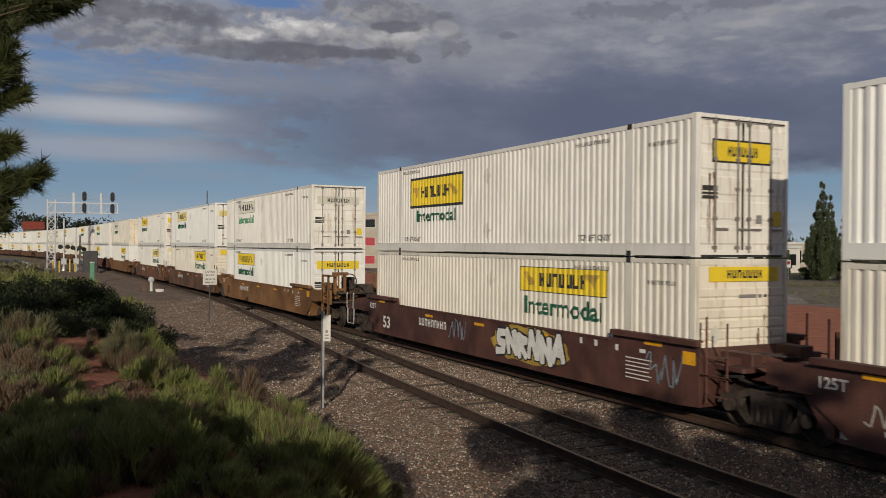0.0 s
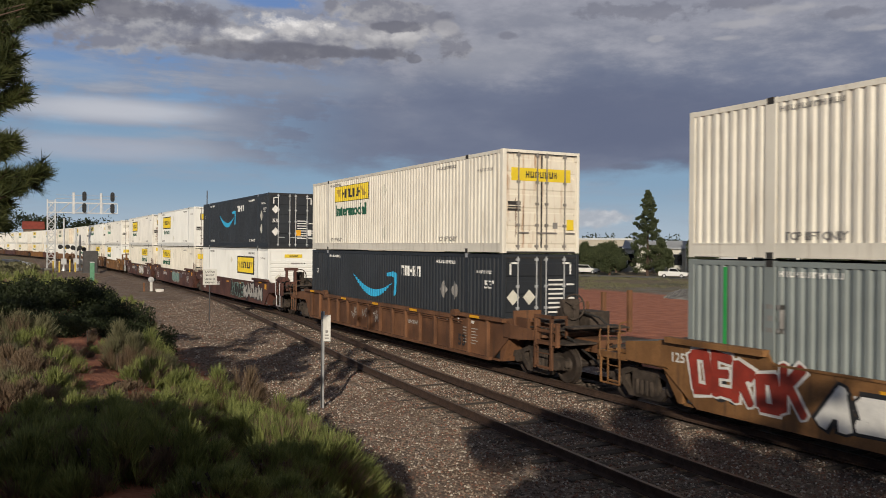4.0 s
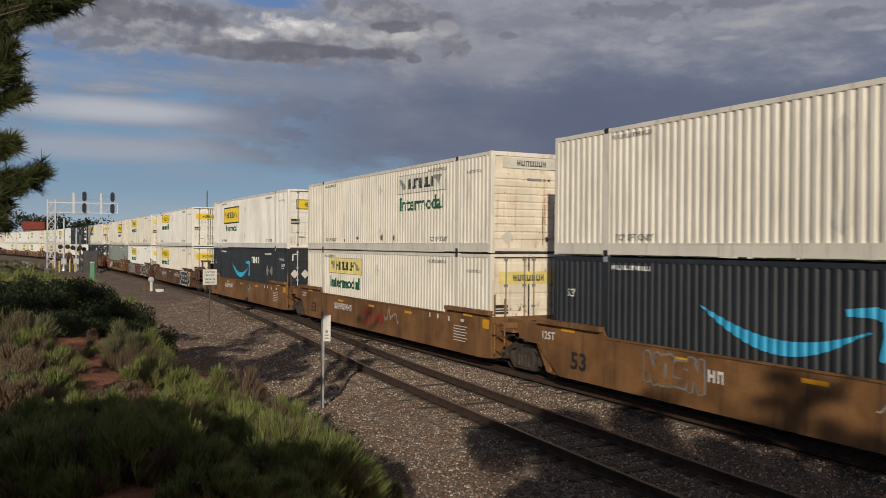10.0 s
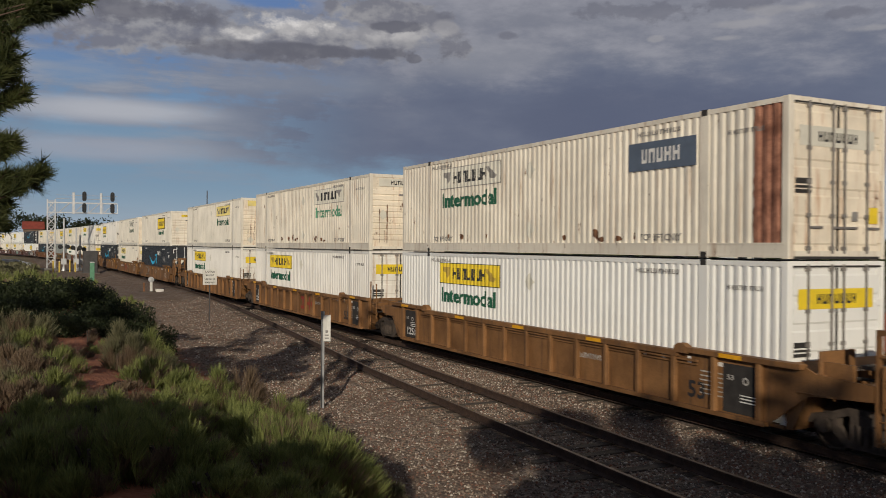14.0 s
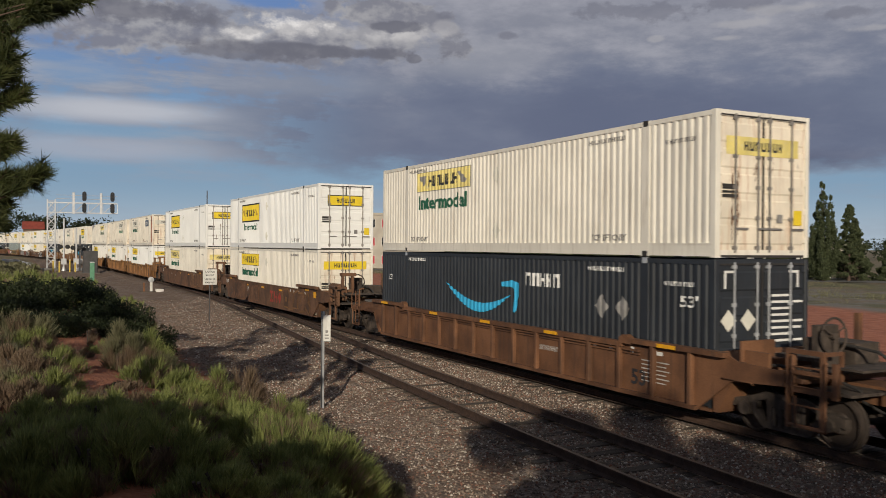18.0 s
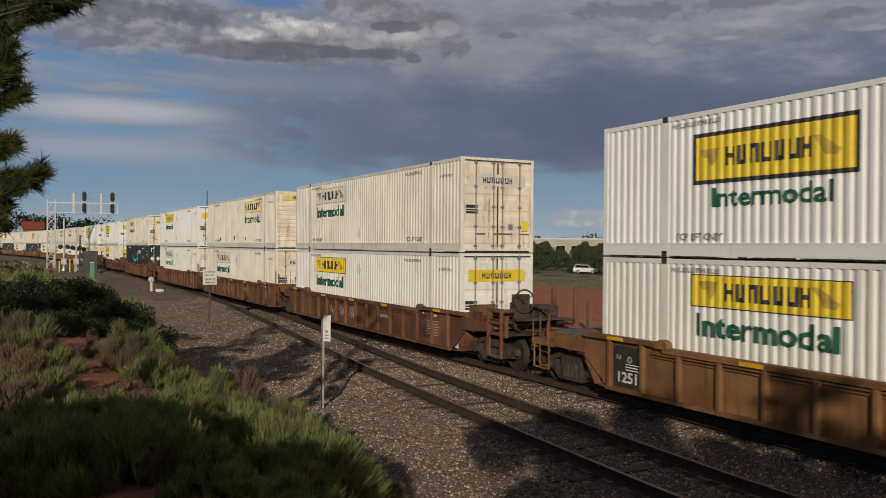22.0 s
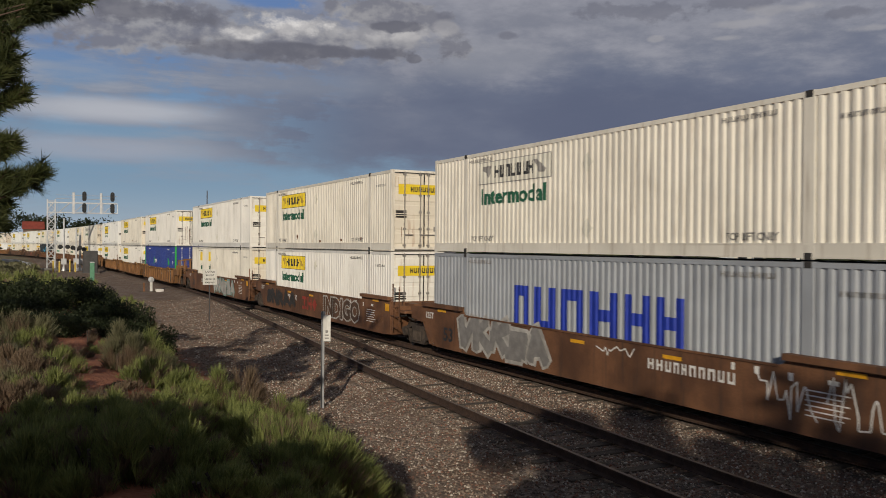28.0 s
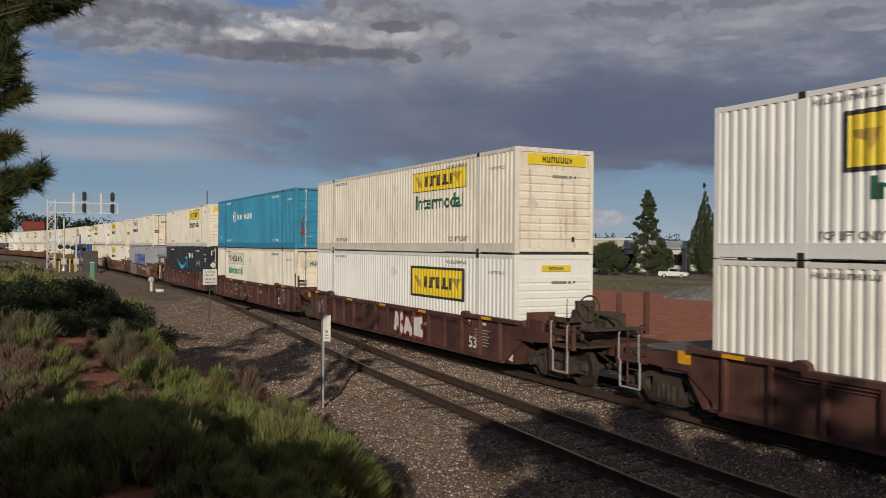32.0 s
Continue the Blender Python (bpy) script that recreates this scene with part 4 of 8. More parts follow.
            for x, z in ((-1.12, 2.02), (-1.12, 0.86)) if seed % 2 == 0 else ((-1.13, 1.68), (-0.60, 1.68)):
                put("diamond_plate", shared("door_diamond", white_ink if seed % 2 == 0 else pale_panel, lambda: Geo().add([(0.2, -0.22, 0), (0.42, 0, 0), (0.2, 0.22, 0), (0, 0, 0)], [(0, 1, 2, 3)])), on_end(x, z, 0.014))
            put("stencil", shared("door_stencil_rows", white_ink, lambda: flat(*[(0.0, 0.5, k * 0.13, k * 0.13 + 0.05) for k in range(8)], *[(0.62, 0.9, k * 0.13, k * 0.13 + 0.05) for k in (0, 2, 3, 6)])), on_end(0.25, 1.22 if seed % 2 else 0.5, 0.014))
            if seed % 2 == 0:
                put("stencil", letters("53'", 0.2, 0.34, white_ink), on_end(-1.08, 1.34, 0.012))
                put("notice", shared("door_orange_notice", reflector, lambda: flat((0, 0.30, 0, 0.30))), on_end(0.14, 0.66, 0.010), "small orange notice")
                put("notice", shared("door_white_notice", white_ink, lambda: flat((0, 0.20, 0, 0.32))), on_end(0.82, 0.66, 0.010), "small white notice")
            put("corner_mark", shared("door_corner", white_ink, lambda: flat((0, 0.06, -0.35, 0), (0, 0.3, -0.05, 0), (2.02, 2.08, -0.35, 0), (1.78, 2.08, -0.05, 0))), on_end(-1.05, 2.66, 0.014))
        elif sign in "CMGR":
            put("stencil", shared("door_number", white_ink, lambda: word_bars(1.0, 0.13, 8, 3, 0.4)), on_end(0.1, 2.05, 0.014))
            put("stencil", shared("door_rows", white_ink, lambda: flat(*[(0.0, 0.35, k * 0.13, k * 0.13 + 0.05) for k in range(6)])), on_end(0.35, 0.55, 0.014))
            if sign == "C":
                put("leaf_mark", shared("door_leaf_mark", leaf_green, lambda: Geo().add([(0, 0.3, 0), (0.05, 0.08, 0), (0.4, 0, 0), (0.36, 0.22, 0)], [(0, 1, 2, 3)])), on_end(0.62, 1.7, 0.014))
            if sign == "M":
                put("name_block", shared("door_blue_blocks", royal, lambda: word_bars(0.75, 0.2, 6, 9, 0.3)), on_end(-0.95, 1.9, 0.014))
            if sign == "R":
                put("notice", shared("door_red_notice", red_paint, lambda: flat((0, 0.2, 0, 0.22))), on_end(-1.0, 0.7, 0.014))
    return c


# ---- well cars ----
SIDE_X = 1.42


def side_outline(front_end, rear_end, mid_top, pad_top):
    """The side girder in (y, z): raised pads at both ends, a cut over each bogie."""
    o = [(0.35, 0.28), (15.75, 0.28)]
    o += [(16.75, 0.98), (17.55, 1.04), (17.55, pad_top - 0.16), (16.7, pad_top - 0.12)] if front_end == "joint" else [(16.7, 0.95), (17.9, 1.0), (17.9, pad_top - 0.20), (16.9, pad_top - 0.1)]
    o += [(16.5, pad_top), (14.05, pad_top), (13.95, mid_top + 0.03), (13.85, mid_top), (2.55, mid_top), (2.42, mid_top + 0.03), (2.32, pad_top)]
    if rear_end == "joint":
        o += [(-0.25, pad_top), (-0.25, 0.32)]
    else:
        o += [(-0.4, pad_top), (-0.7, pad_top - 0.12), (-1.75, pad_top - 0.16), (-1.75, 1.04), (-0.55, 0.95)]
    return o


def bogie(host, y, full):
    """Two wheelsets between cast side frames, centred at y."""
    b = part("bogie", shared("bogie_bolster", steel, lambda: Geo().box(-1.1, 1.1, -0.24, 0.24, 0.42, 0.72, 0.03).tube((0, 0, 0.5), (0, 0, 0.92), 0.30, n=14)), host, at=(0, y, 0))
    def frame_geo(s):
        g = Geo()
        x0, x1 = s * 1.02 - 0.07, s * 1.02 + 0.07
        g.prism([(-1.22, 0.44), (-1.22, 0.60), (-0.9, 0.66), (-0.45, 0.82), (0.45, 0.82), (0.9, 0.66), (1.22, 0.60), (1.22, 0.44), (0.98, 0.50), (0.80, 0.56), (0.40, 0.70), (-0.40, 0.70), (-0.80, 0.56), (-0.98, 0.50)], x0, x1)
        g.prism([(-0.80, 0.56), (-0.66, 0.50), (-0.42, 0.28), (0.42, 0.28), (0.66, 0.50), (0.80, 0.56), (0.76, 0.40), (0.50, 0.16), (-0.50, 0.16), (-0.76, 0.40)], x0, x1)
        for k in (-1, 1):
            g.box(x0, x1, k * 0.36 - 0.05, k * 0.36 + 0.05, 0.26, 0.72)
            g.box(x0, x1, k * 1.07 - 0.05, k * 1.07 + 0.05, 0.36, 0.52), g.box(x0, x1, k * 0.70 - 0.05, k * 0.70 + 0.05, 0.36, 0.60)
        g.box(x0 - 0.01, x1 + 0.01, -0.30, 0.30, 0.55, 0.70)
        for k in (-0.22, -0.07, 0.08, 0.23):
            g.tube((s * 1.08, k, 0.24), (s * 1.08, k, 0.56), 0.062, n=8)
        for k in (-0.889, 0.889):
            g.tube((s * 0.98, k, 0.46), (s * 1.17, k, 0.46), 0.13, n=10)
        return g
    for s in (-1, 1):
        part("side_frame", shared("side_frame_%d" % s, steel, lambda: frame_geo(s)), b)
        for k in (-0.889, 0.889):
            part("wheel", shared("wheel_%d" % s, wheel_steel, lambda: Geo().lathe([(s * 0.70, 0.10), (s * 0.70, 0.49), (s * 0.735, 0.48), (s * 0.74, 0.455), (s * 0.84, 0.45), (s * 0.845, 0.40), (s * 0.80, 0.36), (s * 0.79, 0.2), (s * 0.86, 0.14), (s * 0.86, 0.09)], 22)), b, at=(0, k, 0.457))
    for k in (-0.889, 0.889):
        part("axle", shared("axle", wheel_steel, lambda: Geo().tube((-1.0, 0, 0), (1.0, 0, 0), 0.085, n=8)), b, at=(0, k, 0.457))


STROKES = (((0.18, 0, 0.18, 1), (0.18, 0.45, 0.85, 1), (0.35, 0.55, 0.9, 0)), ((0.2, 0, 0.2, 1), (0.2, 0.92, 0.85, 0.92), (0.2, 0.5, 0.75, 0.5), (0.2, 0.08, 0.9, 0.08)), ((0.15, 0, 0.15, 1), (0.15, 1, 0.85, 0), (0.85, 0, 0.85, 1)),
           ((0.15, 0, 0.5, 1), (0.5, 1, 0.88, 0), (0.3, 0.35, 0.7, 0.35)), ((0.2, 0.1, 0.2, 0.9), (0.2, 0.9, 0.8, 0.95), (0.8, 0.95, 0.85, 0.1), (0.85, 0.1, 0.2, 0.08)), ((0.85, 0.9, 0.25, 0.85), (0.25, 0.85, 0.3, 0.5), (0.3, 0.5, 0.8, 0.45), (0.8, 0.45, 0.75, 0.1), (0.75, 0.1, 0.15, 0.08)),
           ((0.2, 0, 0.2, 1), (0.2, 0.95, 0.8, 0.75), (0.8, 0.75, 0.2, 0.5), (0.4, 0.5, 0.85, 0)), ((0.15, 1, 0.5, 0), (0.5, 0, 0.85, 1), (0.5, 0.1, 0.5, 0.6)))


def scrawl(host, seed, y_hi, y_lo, z0, z1, fill, line, count, back=None, x=-SIDE_X):
    """Sprayed shapes: fat leaning strokes with an outline, unreadable."""
    rnd = random.Random(seed)
    w, h = y_hi - y_lo, z1 - z0
    if back:
        pts = [(w * (0.5 + 0.56 * math.cos(a) * (1 + 0.10 * rnd.uniform(-1, 1))), h * (0.5 + 0.54 * math.sin(a) * (1 + 0.15 * rnd.uniform(-1, 1))), 0) for a in [2 * math.pi * i / 26 for i in range(26)]]
        part("sprayed_cloud", Geo().add(pts, [tuple(range(26))]).mesh("sprayed_cloud", back), host, at=on_side(y_hi, z0, x - 0.004))
    step = w / count
    outer, fills = Geo(), []
    fat = min(step * 0.22, h * 0.17)
    level = 0
    for i in range(count):
        inner = Geo()
        fills.append(inner)
        lean, sx, sy, up = rnd.uniform(-0.18, 0.22), rnd.uniform(0.95, 1.15), rnd.uniform(0.80, 0.98), rnd.uniform(0.0, 0.10)
        for x0, y0, x1, y1 in rnd.choice(STROKES):
            ax, ay, bx, by = [q + rnd.uniform(-0.05, 0.05) for q in (x0, y0, x1, y1)]
            a = Vector(((i + 0.5 + (ax - 0.5) * sx + lean * (ay - 0.5)) * step, (up + fat / h + ay * (sy - 2 * fat / h)) * h))
            b = Vector(((i + 0.5 + (bx - 0.5) * sx + lean * (by - 0.5)) * step, (up + fat / h + by * (sy - 2 * fat / h)) * h))
            d = (b - a)
            if d.length < 0.02:
                continue
            d.normalize()
            u = Vector((-d.y, d.x))
            f0, f1 = fat * rnd.uniform(0.7, 1.1), fat * rnd.uniform(0.7, 1.2)
            for g, k, z in ((outer, 1.42, 0.0), (inner, 0.88, 0.0)):
                level += 1
                e = d * fat * (0.6 if k < 1 else 0.95)
                q = [a - e * 0.6 + u * f0 * k, a - e + u * 0, a - e * 0.6 - u * f0 * k, b + e * 0.6 - u * f1 * k, b + e, b + e * 0.6 + u * f1 * k]
                g.add([(p.x, p.y, 0.00008 * level) for p in q], [(0, 1, 2, 3, 4, 5)])
    part("sprayed_outline", outer.mesh("sprayed_outline", line), host, at=on_side(y_hi, z0, x - 0.005))
    for inner in fills:
        part("sprayed_fill", inner.mesh("sprayed_fill", fill), host, at=on_side(y_hi, z0, x - 0.018))["kind"] = "stuff"


def sprayed_word(host, text, y_hi, y_lo, z0, z1, fill, line, x=-SIDE_X):
    """A sprayed word that can be read, fat letters with a paler edge."""
    w, h = y_hi - y_lo, z1 - z0
    part("sprayed_outline", letters(text, h, w, line, 0.095), host, at=on_side(y_hi, z0, x - 0.005))
    part("sprayed_fill", letters(text, h * 0.86, w * 0.965, fill, 0.045), host, at=on_side(y_hi - w * 0.0175, z0 + h * 0.07, x - 0.009))


def tag(host, seed, y_hi, y_lo, z0, z1, material, x=-SIDE_X):
    """A thin sprayed squiggle."""
    rnd = random.Random(seed)
    g = Geo()
    n = 16
    w, h = y_hi - y_lo, z1 - z0
    pts = [(w * (i + rnd.uniform(-0.9, 0.9)) / n, h * rnd.random()) for i in range(n + 1)]
    for (a, b), (c, d) in zip(pts, pts[1:]):
        v = Vector((c - a, d - b))
        if v.length < 1e-3:
            continue
        u = Vector((-v.y, v.x)).normalized() * 0.016
        g.add([(a - u.x, b - u.y, 0), (c - u.x, d - u.y, 0), (c + u.x, d + u.y, 0), (a + u.x, b + u.y, 0)], [(0, 1, 2, 3)])
    part("sprayed_tag", g.mesh("sprayed_tag", material), host, at=on_side(y_hi, z0, x - 0.005))


def well_car(colour, ribbed, front_end, rear_end, full, seed, words):
    """One well of a container car, its empty at the rear end of the box in it."""
    p = WELL[colour]
    rnd = random.Random(seed)
    kind = "ribbed" if ribbed else "smooth-sided"
    c = thing("well_car", "%s %s well car, %s" % ({"maroon": "dull maroon", "tan": "dirty yellow-brown", "rust": "rusty brown", "dark": "sooty brown"}[colour], kind, words), "railway wagon", "well cars of the train")
    mid, pad = (1.38, 1.455) if ribbed else (1.40, 1.60)
    for s in (-1, 1):
        x0, x1 = sorted((s * SIDE_X, s * (SIDE_X - 0.045)))
        key = "girder_%d_%s_%s_%d" % (s, front_end, rear_end, ribbed)
        part("side_girder", shared(key, p, lambda: Geo().prism(side_outline(front_end, rear_end, mid, pad), x0, x1)), c)
        o0, o1 = sorted((s * (SIDE_X - 0.05), s * (SIDE_X + (0.118 if ribbed else 0.028))))
        part("top_chord", shared("top_chord_%d_%d" % (s, ribbed), p, lambda: Geo().box(o0, o1, 2.5, 13.9, mid - 0.10, mid + 0.012) if ribbed else Geo().box(o0, o1, 2.5, 13.9, mid - 0.03, mid + 0.008)), c)
        for a, b in ((-0.3 if rear_end == "joint" else -0.45, 2.34), (14.03, 16.55)):
            part("end_chord", shared("end_chord_%d_%d_%.2f_%.2f" % (s, ribbed, a, b), p, lambda: Geo().box(o0 - 0.012, o1 + 0.012, a, b, pad - 0.07, pad + 0.025) if ribbed else Geo().box(o0 - 0.10 * (s < 0), o1 + 0.10 * (s > 0), a, b, pad - 0.01, pad + 0.03).box(o0 - 0.10 * (s < 0), o0 + 0.02 + 0.10 * (s > 0), a, b, pad - 0.085, pad - 0.01)), c)
        if ribbed:
            q0, q1 = sorted((s * SIDE_X, s * (SIDE_X + 0.108)))
            part("bottom_chord", shared("bottom_chord_%d" % s, p, lambda: Geo().box(q0, q1, 0.3, 15.75, 0.28, 0.36)), c)
            if s > 0:
                part("rib", shared("far_ribs", p, lambda: far_ribs(q0, q1, mid, pad)), c)["kind"] = "stuff"
            for k in range(15 if s < 0 else 0):
                y = 0.45 + k * 1.085
                top = mid - 0.10 if 2.4 < y < 13.8 else pad - 0.07
                part("rib", shared("rib_%d_%d" % (s, top > 1.3), p, lambda: Geo().box(q0, q1, -0.055, 0.055, 0.36, top, 0.012)), c, at=(0, y, 0))
            if s < 0 and full:
                part("side_lip", shared("side_lip", p, lambda: Geo().box(q0 + 0.040, q1, 2.0, 14.3, mid - 0.165, mid - 0.125).box(q0 + 0.066, q1, 2.0, 14.3, mid - 0.235, mid - 0.205)), c)
    if ribbed:
        for y in (2.38, 13.92):
            part("guide_bracket", shared("guide_bracket", p, lambda: Geo().prism([(-0.20, 0.0), (0.20, 0.0), (0.17, 0.13), (0.06, 0.19), (-0.06, 0.19), (-0.17, 0.13)], -SIDE_X - 0.13, -SIDE_X + 0.02)), c, at=(0, y, mid - 0.02))
    part("well_floor", shared("well_floor", p, lambda: Geo().box(-1.37, 1.37, 0.0, LEN, 0.28, 0.335)), c)
    # end platforms over the bogies
    front_y = 17.8 if front_end == "joint" else 18.25
    part("end_deck", shared("end_deck_front_" + front_end, p, lambda: Geo().box(-1.36, 1.36, 16.25, 17.55 if front_end == "joint" else 18.3, 1.12, 1.20, 0.05).box(-0.35, 0.35, 16.2, 18.2 if front_end == "joint" else 19.2, 0.80, 1.12)), c)
    part("bulkhead", shared("bulkhead_front", p, lambda: Geo().prism([(16.2, 0.3), (16.32, 0.3), (16.9, 1.12), (16.2, 1.45)], -1.37, 1.37)), c)
    part("end_deck", shared("end_deck_rear_" + rear_end, p, lambda: Geo().box(-1.34, 1.34, -1.3 if rear_end == "joint" else -2.1, -0.1, 1.12, 1.20, 0.05).box(-0.35, 0.35, -1.65 if rear_end == "joint" else -3.1, -0.05, 0.80, 1.12)), c)
    part("bulkhead", shared("bulkhead_rear", p, lambda: Geo().prism([(-0.05, 0.3), (-0.05, 1.45), (-0.6, 1.12), (-0.17, 0.3)], -1.37, 1.37)), c)
    if front_end == "joint":
        bogie(c, 17.8, full)
    else:
        bogie(c, 17.65, full)
        part("coupler", shared("coupler_front", steel, lambda: Geo().box(-0.12, 0.12, 19.1, 19.65, 0.72, 0.98, 0.03).box(-0.2, 0.2, 19.5, 19.74, 0.66, 1.04, 0.06)), c)
    if rear_end == "car":
        bogie(c, -1.5, full)
        part("coupler", shared("coupler_rear", steel, lambda: Geo().box(-0.12, 0.12, -3.5, -3.0, 0.72, 0.98, 0.03).box(-0.2, 0.2, -3.58, -3.34, 0.66, 1.04, 0.06)), c)
    if not full:
        return c
    # ladders, grab irons, brake gear
    if rear_end == "joint":
        for x in (-1.40, 1.40):
            part("ladder", shared("ladder_rear_%d" % (x > 0), p, lambda: Geo().bar([(x, -0.42, 0.45), (x, -0.42, 2.10)], 0.024).bar([(x, -0.95, 0.75), (x, -0.95, 2.02)], 0.022).bar([(x, -0.42, 0.6), (x, -0.95, 0.6)], 0.016).bar([(x, -0.42, 0.95), (x, -0.95, 0.95)], 0.016).bar([(x, -0.42, 1.3), (x, -0.95, 1.3)], 0.016)), c)
        part("hose", shared("hose_joint", soot, lambda: Geo().bar([(-0.9, -0.4, 1.15), (-1.0, -0.9, 0.95), (-0.95, -1.4, 0.85), (-0.9, -2.0, 1.0), (-0.85, -2.5, 1.2)], 0.03)), c)
    else:
        top = 2.18 if colour == "tan" else 1.72
        part("ladder", shared("ladder_rear_car_%.1f" % top, p, lambda: Geo().box(-1.42, -1.34, -1.84, -1.78, 0.36, top).box(-1.42, -1.34, -2.55, -2.48, 0.36, top).box(-1.42, -1.34, -2.55, -1.78, top - 0.08, top).bar([(-1.40, -1.82, 0.42), (-1.40, -2.52, 0.42)], 0.028).bar([(-1.40, -1.82, 0.76), (-1.40, -2.52, 0.76)], 0.018).bar([(-1.40, -1.82, 1.08), (-1.40, -2.52, 1.08)], 0.018).bar([(-1.40, -1.82, 1.42), (-1.40, -2.52, 1.42)], 0.018).bar([(-1.40, -1.82, top - 0.42), (-1.40, -2.52, top - 0.42)], 0.018).box(-1.36, -0.90, -2.54, -2.49, top - 0.08, top - 0.01).box(-0.96, -0.90, -2.54, -2.49, 1.15, top - 0.01)), c)
        if not ribbed or colour == "tan":
            part("brake_stand", shared("brake_stand", p, lambda: Geo().box(-1.05, -0.95, -2.35, -2.2, 1.15, 2.25).box(-0.62, -0.52, -2.35, -2.2, 1.15, 2.25).box(-1.1, -0.45, -2.4, -2.18, 2.15, 2.28).box(-1.02, -0.55, -2.38, -2.3, 1.5, 1.6)), c)
        part("brake_wheel", shared("brake_wheel", steel, lambda: ring_wheel()), c, at=(-0.15, -1.75, 1.86))
        part("brake_housing", shared("brake_housing", steel, lambda: Geo().box(-0.42, 0.12, -1.68, -1.45, 1.2, 2.05, 0.05).box(-0.32, -0.02, -1.45, -1.2, 1.4, 1.8, 0.04)), c)
        if not ribbed:
            part("air_reservoir", shared("air_reservoir", p, lambda: Geo().tube((-0.82, -0.62, 1.60), (-0.82, -1.62, 1.60), 0.20, n=14).tube((-0.82, -0.5, 1.60), (-0.82, -0.62, 1.60), 0.10, 0.20, 14).tube((-0.82, -1.62, 1.60), (-0.82, -1.74, 1.60), 0.20, 0.10, 14).box(-0.9, -0.74, -0.82, -0.76, 1.2, 1.44).box(-0.9, -0.74, -1.5, -1.44, 1.2, 1.44), ), c, "rusty air tank")
        else:
            part("end_plate", shared("end_plate_rear", p, lambda: Geo().box(-1.36, -0.5, -0.75, -0.68, 1.2, 1.72, 0.01).box(-1.3, -1.22, -1.3, -0.7, 1.2, 1.55)), c)
        part("side_post", shared("side_post_rear", p, lambda: Geo().box(-1.40, -1.30, -1.92, -1.82, 0.95, 1.62, 0.01).box(-1.40, -1.30, -2.78, -2.68, 0.95, 1.55, 0.01).box(-1.40, -1.34, -2.74, -1.86, 0.98, 1.08).box(-1.40, -1.34, -2.74, -1.86, 1.30, 1.36)), c)
        part("crossover_plate", shared("crossover_plate", steel, lambda: Geo().box(-1.25, 1.1, -2.5, -1.95, 1.32, 1.36).box(-1.1, 0.5, -3.05, -2.6, 1.42, 1.46, 0.0).box(-1.15, -0.7, -2.15, -1.3, 1.5, 1.56)), c)
        part("valve_box", shared("valve_box", steel, lambda: Geo().box(0.3, 0.95, -1.9, -1.0, 1.2, 1.72, 0.05)), c)
        part("step_iron", shared("step_iron_rear_%d" % (colour == "maroon"), galv if colour == "maroon" else p, lambda: Geo().bar([(-1.43, -1.95, 1.62), (-1.46, -1.95, 1.58), (-1.46, -1.95, 0.95), (-1.42, -1.95, 0.9)], 0.017).bar([(-1.43, -2.62, 1.55), (-1.46, -2.62, 1.52), (-1.46, -2.62, 0.95), (-1.42, -2.62, 0.9)], 0.017).bar([(-1.42, -1.98, 0.92), (-1.42, -1.98, 0.40), (-1.42, -2.58, 0.40), (-1.42, -2.58, 0.92)], 0.024)), c)
        part("brake_rod", shared("brake_rod_rear", soot, lambda: Geo().bar([(-1.2, -0.6, 1.28), (-1.1, -1.4, 1.34), (-0.9, -2.2, 1.26), (-0.95, -2.9, 1.1)], 0.03).bar([(-0.2, -1.4, 1.2), (-0.6, -1.9, 1.05), (-1.1, -2.2, 0.8)], 0.025).bar([(0.2, -1.2, 1.75), (0.2, -2.4, 1.62), (0.25, -2.9, 1.3)], 0.03)), c)
        part("stub_post", shared("stub_post", p, lambda: Geo().box(1.2, 1.32, -1.25, -1.13, 1.2, 2.2, 0.01).box(1.2, 1.32, -2.35, -2.23, 1.2, 2.3, 0.01)), c)
        part("walkway", shared("walkway_rear", steel, lambda: Geo().box(-1.3, 1.3, -3.0, -2.15, 1.02, 1.07)), c)
        part("air_pipe", shared("air_pipe_rear", soot, lambda: Geo().bar([(-0.5, -2.6, 0.85), (-0.55, -3.1, 0.7), (-0.5, -3.4, 0.45), (-0.45, -3.55, 0.38)], 0.028).tube((0.55, -2.9, 0.75), (1.15, -2.9, 0.75), 0.12, n=10)), c)
    if front_end == "car":
        part("ladder", shared("ladder_front_car", p, lambda: Geo().bar([(-1.38, 18.15, 0.42), (-1.38, 18.15, 1.75), (-1.2, 18.15, 1.78)], 0.022).bar([(-1.38, 18.55, 0.42), (-1.38, 18.55, 1.68)], 0.022).bar([(-1.38, 18.15, 0.46), (-1.38, 18.55, 0.46)], 0.028).bar([(-1.38, 18.15, 0.8), (-1.38, 18.55, 0.8)], 0.016).bar([(-1.38, 18.15, 1.15), (-1.38, 18.55, 1.15)], 0.016)), c)
        part("walkway", shared("walkway_front", steel, lambda: Geo().box(-1.3, 1.3, 18.35, 19.0, 1.02, 1.07)), c)
        part("deck_plate", shared("deck_plate_front", deck_grey, lambda: Geo().box(-1.15, 1.25, 16.75, 18.2, 1.30, 1.36, 0.02).box(-1.1, 1.1, 16.6, 16.75, 1.2, 1.42)), c, "worn grey deck plate")
